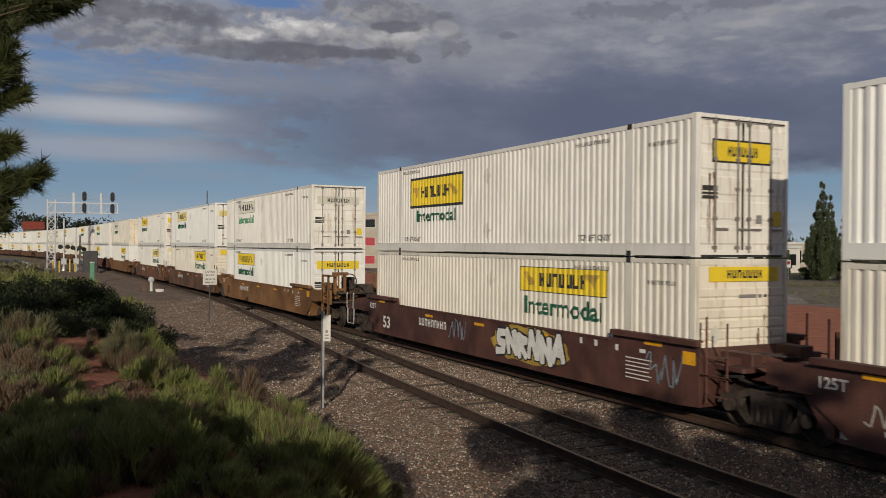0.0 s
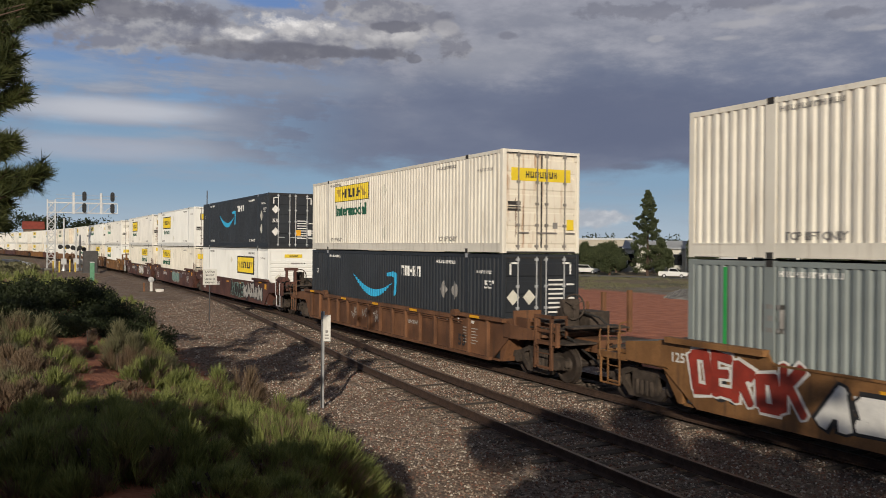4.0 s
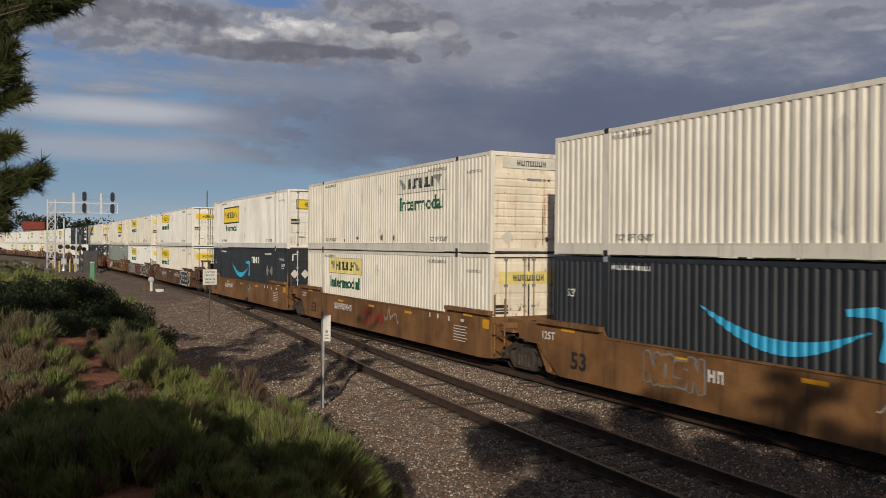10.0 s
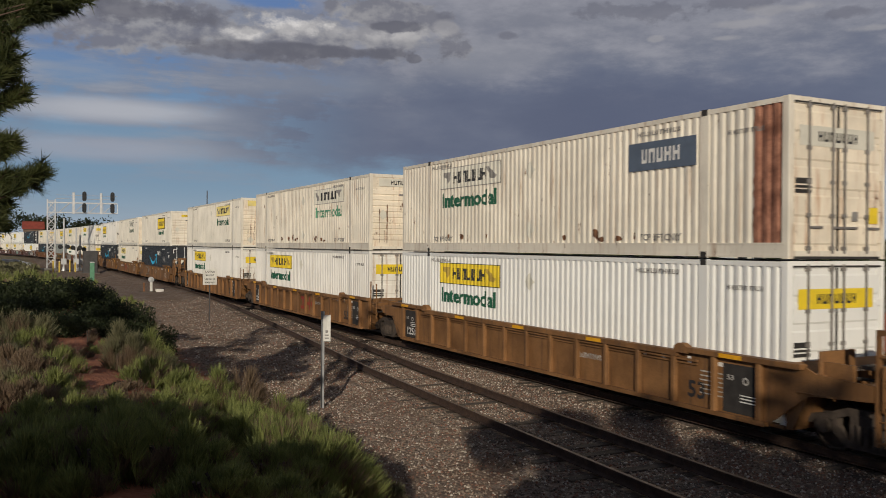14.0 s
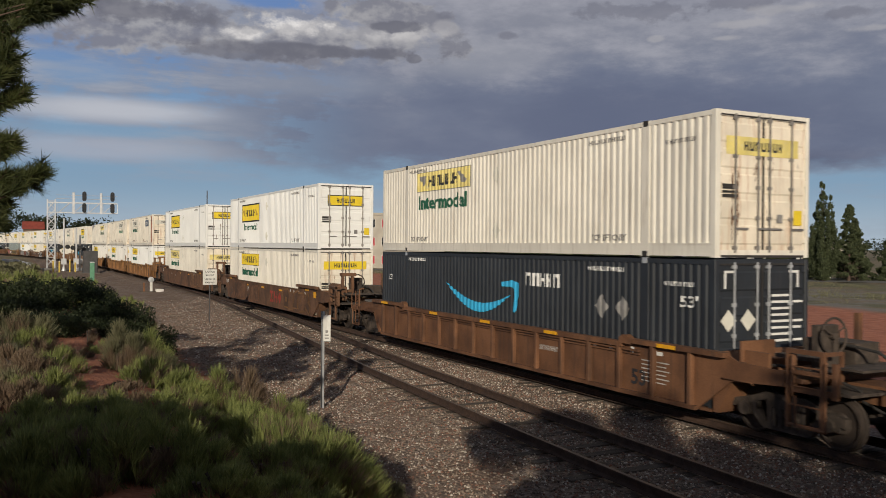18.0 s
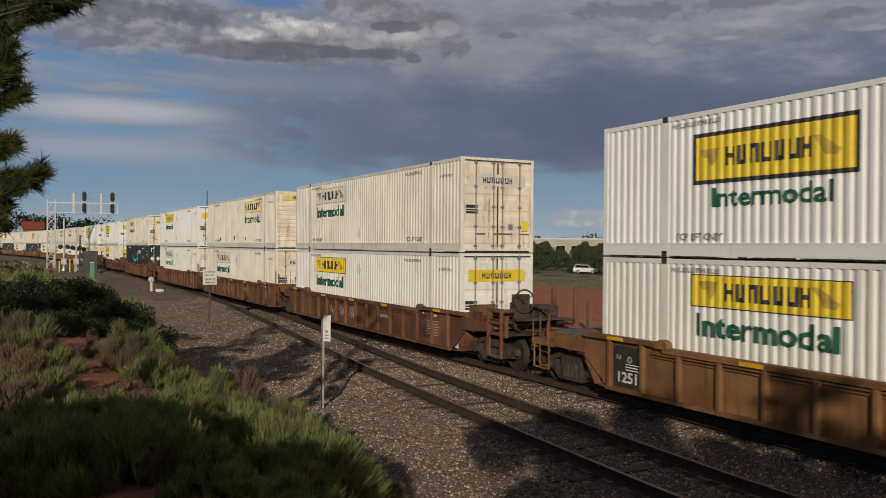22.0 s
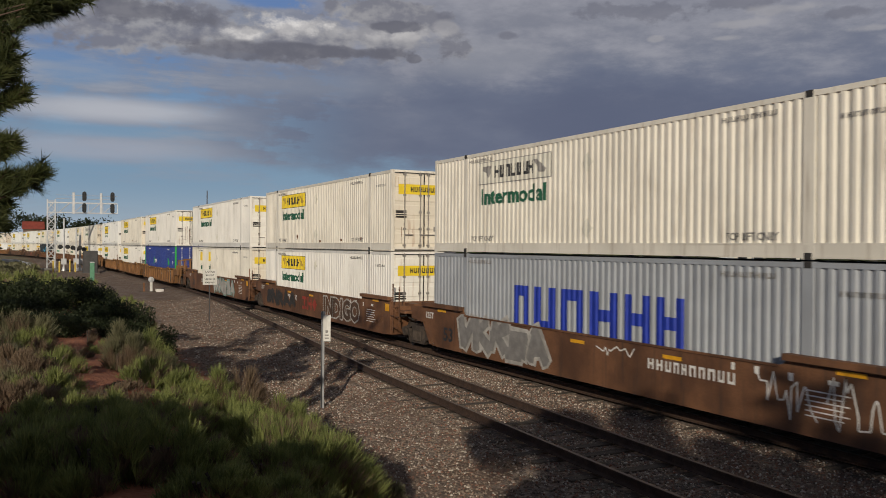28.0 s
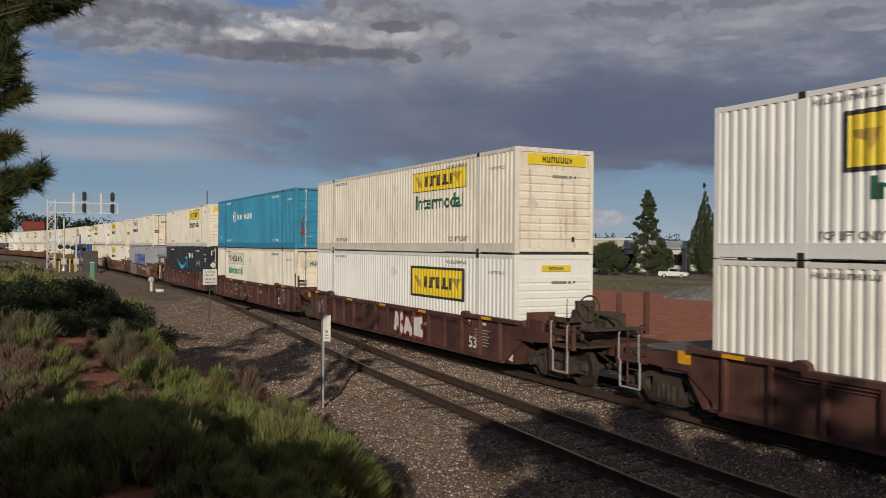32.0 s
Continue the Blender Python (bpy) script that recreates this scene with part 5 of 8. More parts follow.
        part("step_iron", shared("step_iron_front_%d" % (colour == "maroon"), galv if colour == "maroon" else p, lambda: Geo().bar([(-1.43, 18.1, 1.58), (-1.46, 18.1, 1.54), (-1.46, 18.1, 1.0), (-1.42, 18.1, 0.96)], 0.017).bar([(-1.43, 18.75, 1.58), (-1.46, 18.75, 1.54), (-1.46, 18.75, 1.0), (-1.42, 18.75, 0.96)], 0.017).bar([(-1.42, 18.1, 0.96), (-1.42, 18.1, 0.40), (-1.42, 18.75, 0.40), (-1.42, 18.75, 0.96)], 0.024)), c)
        part("stub_post", shared("stub_post_front", p, lambda: Geo().box(1.2, 1.30, 16.7, 16.8, 1.2, 1.95, 0.01).box(1.2, 1.30, 15.5, 15.6, 1.3, 1.9, 0.01)), c)
        part("end_sill", shared("end_sill_front", p, lambda: Geo().box(-1.40, 1.40, 18.78, 18.92, 0.88, 1.12, 0.01).box(-1.40, -1.32, 17.9, 18.8, 0.96, 1.10)), c)
        part("cut_lever", shared("cut_lever", galv, lambda: Geo().bar([(-1.3, 19.05, 0.95), (-0.5, 19.1, 0.9), (-0.15, 19.3, 1.0)], 0.016)), c)
    # brake rigging and pipes under and over the platforms
    for y0, s0 in ((16.9, 1), (-0.7, -1)):
        part("cross_beam", shared("cross_beam_%d" % s0, p, lambda: Geo().box(-1.36, 1.36, y0 - 0.12, y0 + 0.12, 1.20, 1.34, 0.02).box(-0.9, -0.6, y0 - 0.4, y0 + 0.4, 1.2, 1.42, 0.03).box(0.5, 0.85, y0 - 0.35, y0 + 0.3, 1.2, 1.5, 0.03)), c)
        part("brake_pipe", shared("brake_pipe_%d" % s0, soot, lambda: Geo().bar([(-1.25, y0 - 0.5, 1.05), (-1.2, y0, 0.98), (-1.22, y0 + 0.5, 1.08), (-0.8, y0 + 0.55, 1.32), (-0.2, y0, 1.36), (0.3, y0 - 0.5, 1.30)], 0.03)), c)
        part("grab_iron", shared("grab_iron_%d" % s0, p, lambda: Geo().bar([(-1.40, y0 - 0.35, 0.95), (-1.46, y0 - 0.35, 1.0), (-1.46, y0 + 0.35, 1.0), (-1.40, y0 + 0.35, 0.95)], 0.014)), c)
    # yellow strips along the side
    for y in (1.1, 5.2, 8.4, 11.6, 15.4):
        z = pad - 0.21 if (y < 2.3 or y > 14.2) else mid - (0.235 if not ribbed else 0.085)
        xx = -SIDE_X - 0.005 if (not ribbed) else (-SIDE_X - 0.123)
        if ribbed and (y < 2.3 or y > 14.2):
            z, xx = pad - 0.065, -SIDE_X - 0.135
        part("reflective_strip", shared("reflective_strip", reflector, lambda: flat((0, 0.55, 0, 0.08))), c, at=on_side(y + 0.25, z, xx))
    if not ribbed or colour == "maroon":
        part("reflective_plate", shared("reflective_plate", reflector, lambda: flat((0, 0.36, 0, 0.26))), c, at=on_side(0.2 if not ribbed else 16.95, 1.12, -SIDE_X - 0.005))
    # stencils
    part("stencil", letters("53", 0.42 if not ribbed else 0.34, 0.62 if not ribbed else 0.46, white_ink if colour == "maroon" else ink), c, at=on_side(15.25 if not ribbed else 2.28, 0.52 if not ribbed else 0.50, -SIDE_X - 0.005))
    if ribbed and colour == "tan":
        for y in (15.58, 1.36):
            pl = part("black_panel", shared("black_panel", soot, lambda: flat((0, 0.94, 0, 0.90))), c, "black panel with white stencils", on_side(y, 0.38, -SIDE_X - 0.006))
            if y > 5:
                part("stencil", letters("1251", 0.24, 0.62, white_ink), pl, "", (0.17, 0.10, 0.004))
            part("stencil", letters("53", 0.10, 0.17, pale_spray), pl, "", (0.1, 0.60, 0.004))
            part("stencil", shared("panel_ring", pale_spray, lambda: Geo().add([(0.075 * math.cos(radians(30 * i)) * q, 0.075 * math.sin(radians(30 * i)) * q, 0) for q in (1.0, 0.55) for i in range(12)], [(i, (i + 1) % 12, 12 + (i + 1) % 12, 12 + i) for i in range(12)])), pl, "", (0.55, 0.62, 0.004))
            part("stencil", shared("panel_rows", white_ink, lambda: flat((0, 0.45, 0, 0.025), (0, 0.4, 0.06, 0.085), (0, 0.45, 0.12, 0.14))), pl, "", (0.42, 0.38 if y > 5 else 0.22, 0.004))
    elif not ribbed:
        part("stencil", letters("125T", 0.20, 0.55, white_ink), c, at=on_side(16.45, 1.13, -SIDE_X - 0.005))
    part("stencil", shared("number_bars", white_ink if not ribbed else pale_spray, lambda: word_bars(1.9 if not ribbed else 0.8, 0.24 if not ribbed else 0.12, 9, 3, 0.35)), c, at=on_side(12.3 if not ribbed else 5.83, 0.86, -SIDE_X - 0.005), label="plain bars in place of the running number")
    part("stencil", shared("data_rows", pale_spray if ribbed else white_ink, lambda: flat(*[(0.0, 0.75 + 0.1 * (k % 2), k * 0.085, k * 0.085 + 0.025) for k in range(6)])), c, at=on_side(1.95, 0.62, -SIDE_X - 0.005))
    part("stencil", shared("mark_row", white_ink, lambda: flat((0, 0.09, 0, 0.14), (0.55, 0.66, 0.0, 0.14), (1.3, 1.4, -0.02, 0.12), (2.1, 2.3, 0.02, 0.1))), c, at=on_side(3.6, 1.18, -SIDE_X - 0.005))
    return c


def far_ribs(x0, x1, mid, pad):
    g = Geo()
    for k in range(15):
        y = 0.45 + k * 1.085
        g.box(x0, x1, y - 0.055, y + 0.055, 0.36, mid - 0.10 if 2.4 < y < 13.8 else pad - 0.07)
    return g


def ring_wheel():
    g = Geo()
    n = 18
    pts = [(0.33 * math.cos(2 * math.pi * i / n), 0, 0.33 * math.sin(2 * math.pi * i / n)) for i in range(n + 1)]
    g.bar(pts, 0.024, 6)
    for a in (30, 150, 270):
        g.bar([(0, 0, 0), (0.33 * math.cos(radians(a)), 0, 0.33 * math.sin(radians(a)))], 0.014)
    return g.tube((0, -0.04, 0), (0, 0.12, 0), 0.06, n=10)


# each well of the train, from the head: rear end of its boxes at the start, in metres along the line; colour, ribbed; top and bottom box: paint, sign, doors forward
TRAIN = [
    (36.30, "tan", 0, ("white", "W", 0), ("bright", "Y", 0)),
    (12.64, "maroon", 0, ("white", "F", 0), ("cream", "Y", 1)),
    (-6.80, "maroon", 0, ("bright", "F", 0), ("cream", "Y", 0)),
    (-26.20, "maroon", 0, ("black", "A", 0), ("bright", "f", 1)),
    (-49.43, "rust", 1, ("cream", "Y", 0), ("black", "A", 0)),
    (-72.72, "tan", 0, ("cream", "F", 1), ("grey", "G", 0)),
    (-92.00, "dark", 0, ("cream", "Y", 0), ("bright", "Y", 0)),
    (-111.43, "dark", 0, ("white", "Y", 0), ("cream", "Y", 0)),
    (-134.81, "tan", 0, ("white", "F", 0), ("black", "A", 0)),
    (-154.08, "tan", 0, ("cream", "W", 1), ("cream", "P", 0)),
    (-173.33, "tan", 0, ("cream", "F", 1), ("black", "A", 0)),
    (-196.73, "tan", 1, ("cream", "P", 1), ("white", "Y", 0)),
    (-216.11, "tan", 1, ("stained", "W", 1), ("white", "Y", 0)),
    (-235.23, "tan", 1, ("stained", "W", 0), ("bright", "Y", 0)),
    (-258.61, "dark", 0, ("bright", "F", 0), ("cream", "P", 0)),
    (-281.81, "dark", 0, ("bright", "F", 0), ("cream", "Y", 0)),
    (-305.08, "rust", 1, ("cream", "P", 0), ("black", "A", 0)),
    (-328.11, "rust", 1, ("bright", "Y", 0), ("white", "W", 0)),
    (-347.51, "rust", 1, ("cream", "P", 1), ("cream", "W", 0)),
    (-366.99, "rust", 1, ("cream", "W", 0), ("white", "Y", 0)),
    (-389.95, "tan", 1, ("bright", "F", 0), ("white", "Y", 0)),
    (-409.42, "tan", 1, ("cream", "Y", 0), ("white", "Y", 0)),
    (-428.76, "tan", 1, ("white", "Y", 0), ("blue", "C", 0)),
    (-451.84, "rust", 0, ("white", "Y", 0), ("cream", "K", 0)),
    (-471.26, "rust", 0, ("cream", "Y", 0), ("white", "Y", 0)),
    (-490.81, "rust", 0, ("cream", "W", 0), ("silver", "M", 0)),
    (-514.53, "maroon", 1, ("cream", "Y", 1), ("black", "A", 0)),
    (-533.83, "maroon", 1, ("cyan", "R", 0), ("cream", "W", 0)),
    (-553.16, "maroon", 1, ("cream", "Y", 1), ("bright", "f", 1)),
    (-576.46, "maroon", 1, ("bright", "F", 0), ("white", "Y", 1)),
]


def head_of_train():
    """The wells that have already passed when the clip begins, in three-well cars."""
    rnd = random.Random(12)
    out, y = [], 36.30
    for k in range(15):
        y += 23.35 if k % 3 == 2 else 19.45
        out.append((y, rnd.choice(("tan", "maroon", "rust", "dark")), k // 3 % 2, (rnd.choice(("white", "cream", "bright", "white")), rnd.choice("YFYWP"), int(rnd.random() < 0.3)),
                    (rnd.choice(("white", "cream", "bright", "white")), rnd.choice("YYFYP"), int(rnd.random() < 0.25))))
    return out[::-1]


MOVING = []


def build_train():
    rows = head_of_train() + TRAIN
    first = len(rows) - len(TRAIN)
    for i, (y, colour, ribbed, top, low) in enumerate(rows):
        front = "car" if i and rows[i - 1][0] - y > 21.5 else "joint"
        rear = "car" if i + 1 == len(rows) or y - rows[i + 1][0] > 21.5 else "joint"
        if i == 0:
            front = "car"
        full = i >= first - 2
        n = i - first - 1
        words = {0: "sprayed with pale shapes on mustard", 1: "sprayed with teal scrawl", 2: "sprayed with long teal and grey shapes", 4: "sprayed in red, white and black", 5: "sprayed with grey outlined shapes", 6: "with black shapes edged in white",
                 22: "sprayed with pale blotches", 23: "with pale outlined scrawl", 24: "sprayed with grey swollen shapes", 27: "with red and white scrawl"}.get(n, "streaked with grime, with yellow strips")
        car = well_car(colour, ribbed, front, rear, full, i, words)
        decorate(car, n, colour)
        MOVING.append((car, y, 0.0))
        for z, (paint, sign, flip) in ((0.337, low), (3.25, top)):
            if paint == "black":
                sign = "A"
            box = container(paint, sign, flip, full, i + (0 if z > 1 else 1) if paint != "black" else (2 if z > 1 else 1))
            if n == 12 and z > 1:
                part("name_panel", shared("slate_panel", slate_decal, lambda: flat((0, 2.05, 0, 0.6))), box, "slate panel with white blocks", on_side(4.28, 1.83, -HALF - 0.007))
                part("name_block", shared("slate_blocks", white_ink, lambda: word_bars(1.15, 0.3, 5, 3, 0.3)), box, "", on_side(3.85, 1.98, -HALF - 0.011))
                part("rust_band", rust_band(), box, "ribs rusted bare beside the rear post")
            if paint == "stained" or (paint == "cream" and i % 3 == 0):
                rust_patches(box, i, 9 if paint == "stained" else 4)
            if paint in ("white", "cream", "stained", "bright", "cyan") and i >= first and (i * 7 + (z > 1) * 3) % 5 < 3:
                end_stain(box, 3 * i + (z > 1), flip)
            MOVING.append((box, y, z))


def rust_band():
    """Bare rust over the last ribs of the side sheet, with ragged upright edges."""
    rnd = random.Random(5)
    p = (1.90 - 0.16) / 8
    cuts = [0.165] + [0.16 + (k + u) * p for k in range(3) for u in (0.26, 0.44, 0.82, 1.0)][:-1] + [0.80]
    n, vs = 22, []
    for r in range(n + 1):
        z = 0.29 + 2.48 * r / n
        edge = rnd.uniform(-0.06, 0.05)
        for y in cuts:
            q = y + edge if y == cuts[-1] else y
            vs.append((-HALF + 0.004 + sheet_depth(q), q, z))
    m = len(cuts)
    return Geo().add(vs, [(r * m + i, r * m + i + 1, (r + 1) * m + i + 1, (r + 1) * m + i) for r in range(n) for i in range(m - 1)]).mesh("rust_band", rust_bare)


def end_stain(box, seed, wall):
    """A soot and rust run down the end that faces the tail."""
    rnd = random.Random(seed)
    x0, g, n = rnd.choice((-0.85, -0.70, 0.62, -0.35)), Geo(), 15
    for run in range(4):
        x, z1, z0, fat = x0 + rnd.uniform(-0.22, 0.22), rnd.uniform(0.7, 1.75), rnd.uniform(0.18, 0.5), rnd.uniform(0.006, 0.022) * (1.8 if run == 0 else 1.0)
        left, right = [], []
        for k in range(n + 1):
            u = k / n
            w = fat * rnd.uniform(0.4, 1.3) * (1 - 0.6 * u)
            c = x + rnd.uniform(-0.006, 0.006)
            left.append((c - w, z1 - u * (z1 - z0), 0)), right.append((c + w, z1 - u * (z1 - z0), 0))
        g.add(left + right, [(k, k + 1, n + 2 + k, n + 1 + k) for k in range(n)])
    part("rust_stain", g.mesh("rust_stain_%d" % seed, WELL["rust"]), box, "thin dark rust runs", on_end(0, 0, 0.007 if wall else 0.016))


def rust_patches(box, seed, count):
    """Patches where the paint has gone along the foot of the side, and runs under the ribs."""
    rnd = random.Random(seed)
    for k in range(count):
        y, w, h = rnd.uniform(3.0, 13.2), rnd.uniform(0.08, 0.30), rnd.uniform(0.10, 0.32)
        o = [(w * (0.5 + 0.5 * math.cos(a) * rnd.uniform(0.6, 1.1)), h * (0.5 + 0.5 * math.sin(a) * rnd.uniform(0.6, 1.1)), 0) for a in [2 * math.pi * j / 10 for j in range(10)]]
        me = Geo().add(o, [tuple(range(10))]).mesh("rust_patch_%d_%d" % (seed, k), WELL["rust"])
        part("rust_patch", wrapped(me, y, "rust"), box, "", on_side(y, rnd.uniform(0.28, 0.42), -HALF - 0.005))


def decorate(car, n, colour):
    """What is sprayed and stencilled on single wells."""
    if n == 0:
        scrawl(car, 3, 7.4, 4.2, 0.42, 1.34, white_ink, ink, 6, gold_spray)
        tag(car, 4, 10.2, 9.2, 0.6, 1.3, blue_spray), tag(car, 5, 1.3, 0.2, 0.5, 1.3, blue_spray)
    elif n == 1:
        scrawl(car, 8, 7.9, 4.9, 0.42, 1.30, teal_spray, pale_spray, 6)
        tag(car, 6, 4.4, 3.7, 0.7, 1.3, blue_spray), tag(car, 7, 15.6, 14.3, 0.6, 1.4, pale_spray)
    elif n == 2:
        scrawl(car, 11, 7.6, 4.6, 0.40, 1.34, soot, teal_spray, 6)
        scrawl(car, 12, 4.5, 0.6, 0.40, 1.30, pale_spray, ink, 5)
    elif n == 4:
        scrawl(car, 14, 15.9, 13.2, 0.45, 1.5, red_paint, white_ink, 5), scrawl(car, 15, 12.9, 10.4, 0.40, 1.3, white_ink, ink, 4), scrawl(car, 16, 9.8, 3.4, 0.38, 1.34, soot, gold_spray, 6)
    elif n == 5:
        sprayed_word(car, "ORIBLE", 14.8, 9.5, 0.40, 1.36, grey_ink, pale_spray), sprayed_word(car, "SIXER", 5.9, 2.0, 0.36, 1.36, soot, white_ink), tag(car, 19, 1.7, 0.7, 0.7, 1.2, pale_spray)
        red_marks(car, 8.2)
    elif n == 6:
        sprayed_word(car, "KEEN", 4.1, 0.2, 0.34, 1.38, soot, white_ink), number_row(car, 6.5, 2.2), tag(car, 20, 13.8, 9.8, 0.6, 1.3, pale_spray), tag(car, 21, 12.8, 9.8, 0.6, 1.2, blue_spray)
    elif n in (7, 8, 9):
        red_marks(car, 9.2) if n == 8 else None
        tag(car, 30 + n, 7.2, 6.0, 0.7, 1.25, pale_spray)
        scrawl(car, 33, 12.6, 10.9, 0.55, 1.3, WELL["tan"], grey_ink, 4) if n == 9 else None
    elif n == 11:
        red_marks(car, 7.8)
    elif n in (13, 14):
        red_marks(car, 7.0) if n == 14 else None
        scrawl(car, 40 + n, 15.0, 9.2, 0.35, 1.34, WELL["dark"], WELL["rust"], 8), scrawl(car, 45 + n, 4.6, 0.8, 0.35, 1.34, WELL["dark"], WELL["tan"], 5)
    elif n == 22:
        scrawl(car, 50, 8.6, 3.0, 0.32, 1.32, pale_spray, teal_spray, 6)
    elif n == 23:
        sprayed_word(car, "INDIGO", 6.8, 2.6, 0.40, 1.34, WELL["dark"], pale_spray), red_marks(car, 9.6), scrawl(car, 53, 15.4, 10.6, 0.40, 1.3, soot, WELL["dark"], 5)
    elif n == 24:
        scrawl(car, 54, 14.3, 9.6, 0.34, 1.5, grey_ink, pale_spray, 5), number_row(car, 5.9, 2.4), tag(car, 55, 2.95, 1.75, 0.45, 1.3, white_ink), tag(car, 56, 1.6, 0.3, 0.40, 1.35, white_ink), tag(car, 57, 7.6, 6.4, 1.0, 1.3, white_ink)
    elif n in (25, 26):
        for k in range(6):
            scrawl(car, 60 + k + 10 * n, 13.35 - 1.085 * k, 12.6 - 1.085 * k, 0.5, 1.2, WELL["maroon"], pale_spray, 1)
    elif n == 27:
        scrawl(car, 58, 7.4, 5.2, 0.40, 1.22, white_ink, red_paint, 3, None, -SIDE_X - 0.075)
        tag(car, 59, 15.6, 14.6, 0.5, 1.2, pale_spray)
    elif n in (17, 18, 3):
        for k in range(3):
            tag(car, 70 + k + n, 11.0 - 1.085 * k, 10.4 - 1.085 * k, 0.6, 1.1, pale_spray)


def number_row(car, y, width):
    part("stencil", shared("number_row_%.1f" % width, white_ink, lambda: word_bars(width, 0.22, 10, 6, 0.45)), car, "plain bars in place of the running number", on_side(y, 0.90, -SIDE_X - 0.007))


def red_marks(car, y):
    g = flat((0, 0.6, 0, 0.13), (0, 0.6, 0.43, 0.56), (0.23, 0.37, 0.13, 0.43), (0.72, 0.86, 0, 0.56), (1.16, 1.3, 0, 0.56), (0.86, 1.16, 0.21, 0.34)).add([(1.7, 0.0, 0), (2.0, 0.28, 0), (1.7, 0.56, 0), (1.4, 0.28, 0)], [(0, 1, 2, 3)])
    part("red_mark", g.mesh("red_mark", red_paint), car, "faded red block marks", on_side(y, 0.55, -SIDE_X - 0.005))


build_train()


# ---- plants ----
sage = leafy("rabbitbrush_green", (0.112, 0.138, 0.044), (0.345, 0.375, 0.118))
sage_grey = leafy("grey_sage_leaves", (0.105, 0.100, 0.055), (0.26, 0.25, 0.135))
dry_stem = leafy("dry_stems", (0.13, 0.085, 0.055), (0.26, 0.19, 0.12))
# juniper tone is lowered to include the shade that lies on the bushes
juniper = leafy("dark_juniper", (0.013, 0.021, 0.009), (0.040, 0.056, 0.018))
needle = leafy("pine_needles", (0.018, 0.030, 0.010), (0.115, 0.130, 0.034))
poplar_leaf = leafy("poplar_leaves", (0.034, 0.050, 0.020), (0.118, 0.138, 0.060))
bark = mat("rough_pine_bark", (0.085, 0.055, 0.040), 0.9, 0, 0.35, 5, 0.6, 40, None, None, 0, 0, (1, 1, 0.3))
twig = mat("grey_brown_twigs", (0.085, 0.065, 0.050), 0.9, 0, 0.3, 8, 0.3, 40)


def fast_mesh(name, v, f, material):
    """v: (n, 3) corners; f: (m, k) faces of one size."""
    me = bpy.data.meshes.new(name)
    m, k = f.shape
    me.vertices.add(len(v))
    me.vertices.foreach_set("co", np.ascontiguousarray(v, np.float32).ravel())
    me.loops.add(m * k)
    me.loops.foreach_set("vertex_index", np.ascontiguousarray(f, np.int32).ravel())
    me.polygons.add(m)
    me.polygons.foreach_set("loop_start", np.arange(0, m * k, k, dtype=np.int32))
    me.update(calc_edges=True)
    me.materials.append(material)
    return me


def blades(rng, n, rx, ry, h, width, long=0.34, tuft=60):
    """n thin upright shoots in fanned tussocks that together make a lumpy, open bush."""
    m = max(3, n // tuft)
    a, r = rng.uniform(0, 2 * np.pi, m), np.sqrt(rng.random(m))
    ph = rng.uniform(0, 6.28, 3)
    lump = 1 + 0.20 * np.sin(a * 3 + ph[0]) * r + 0.16 * np.sin(a * 5 + r * 5 + ph[1]) + rng.normal(0, 0.20, m)
    tx, ty = rx * r * np.cos(a), ry * r * np.sin(a)
    top = h * np.sqrt(np.maximum(0.06, 1 - 0.90 * r ** 2)) * lump * (1 - np.abs(rng.normal(0, 0.16, m)))
    k = rng.integers(0, m, n)
    size = h * long * rng.uniform(0.45, 1.15, n) + 0.05
    spread = 0.045 + 0.05 * h
    x, y = tx[k] + rng.normal(0, spread, n), ty[k] + rng.normal(0, spread, n)
    z = np.maximum(0.0, top[k] * (1 - 0.28 * rng.random(n) ** 1.5) - size)
    d = np.stack((0.30 * x / rx + 2.4 * (x - tx[k]) + rng.normal(0, 0.19, n), 0.30 * y / ry + 2.4 * (y - ty[k]) + rng.normal(0, 0.19, n), np.ones(n)), 1)
    d /= np.linalg.norm(d, axis=1)[:, None]
    t = rng.uniform(0, np.pi, n)
    w = np.stack((np.cos(t), np.sin(t), np.zeros(n)), 1) * width
    p0 = np.stack((x, y, z), 1)
    p1 = p0 + d * (size * 0.6)[:, None]
    p2 = p0 + d * size[:, None] + rng.normal(0, 0.015, (n, 3))
    v = np.stack((p0 - w * 0.6, p0 + w * 0.6, p1 - w, p1 + w, p2), 1).reshape(-1, 3)
    b = (5 * np.arange(n))[:, None]
    f = np.concatenate((b + np.array([[0, 1, 3]]), b + np.array([[0, 3, 2]]), b + np.array([[2, 3, 4]])))
    return v, f


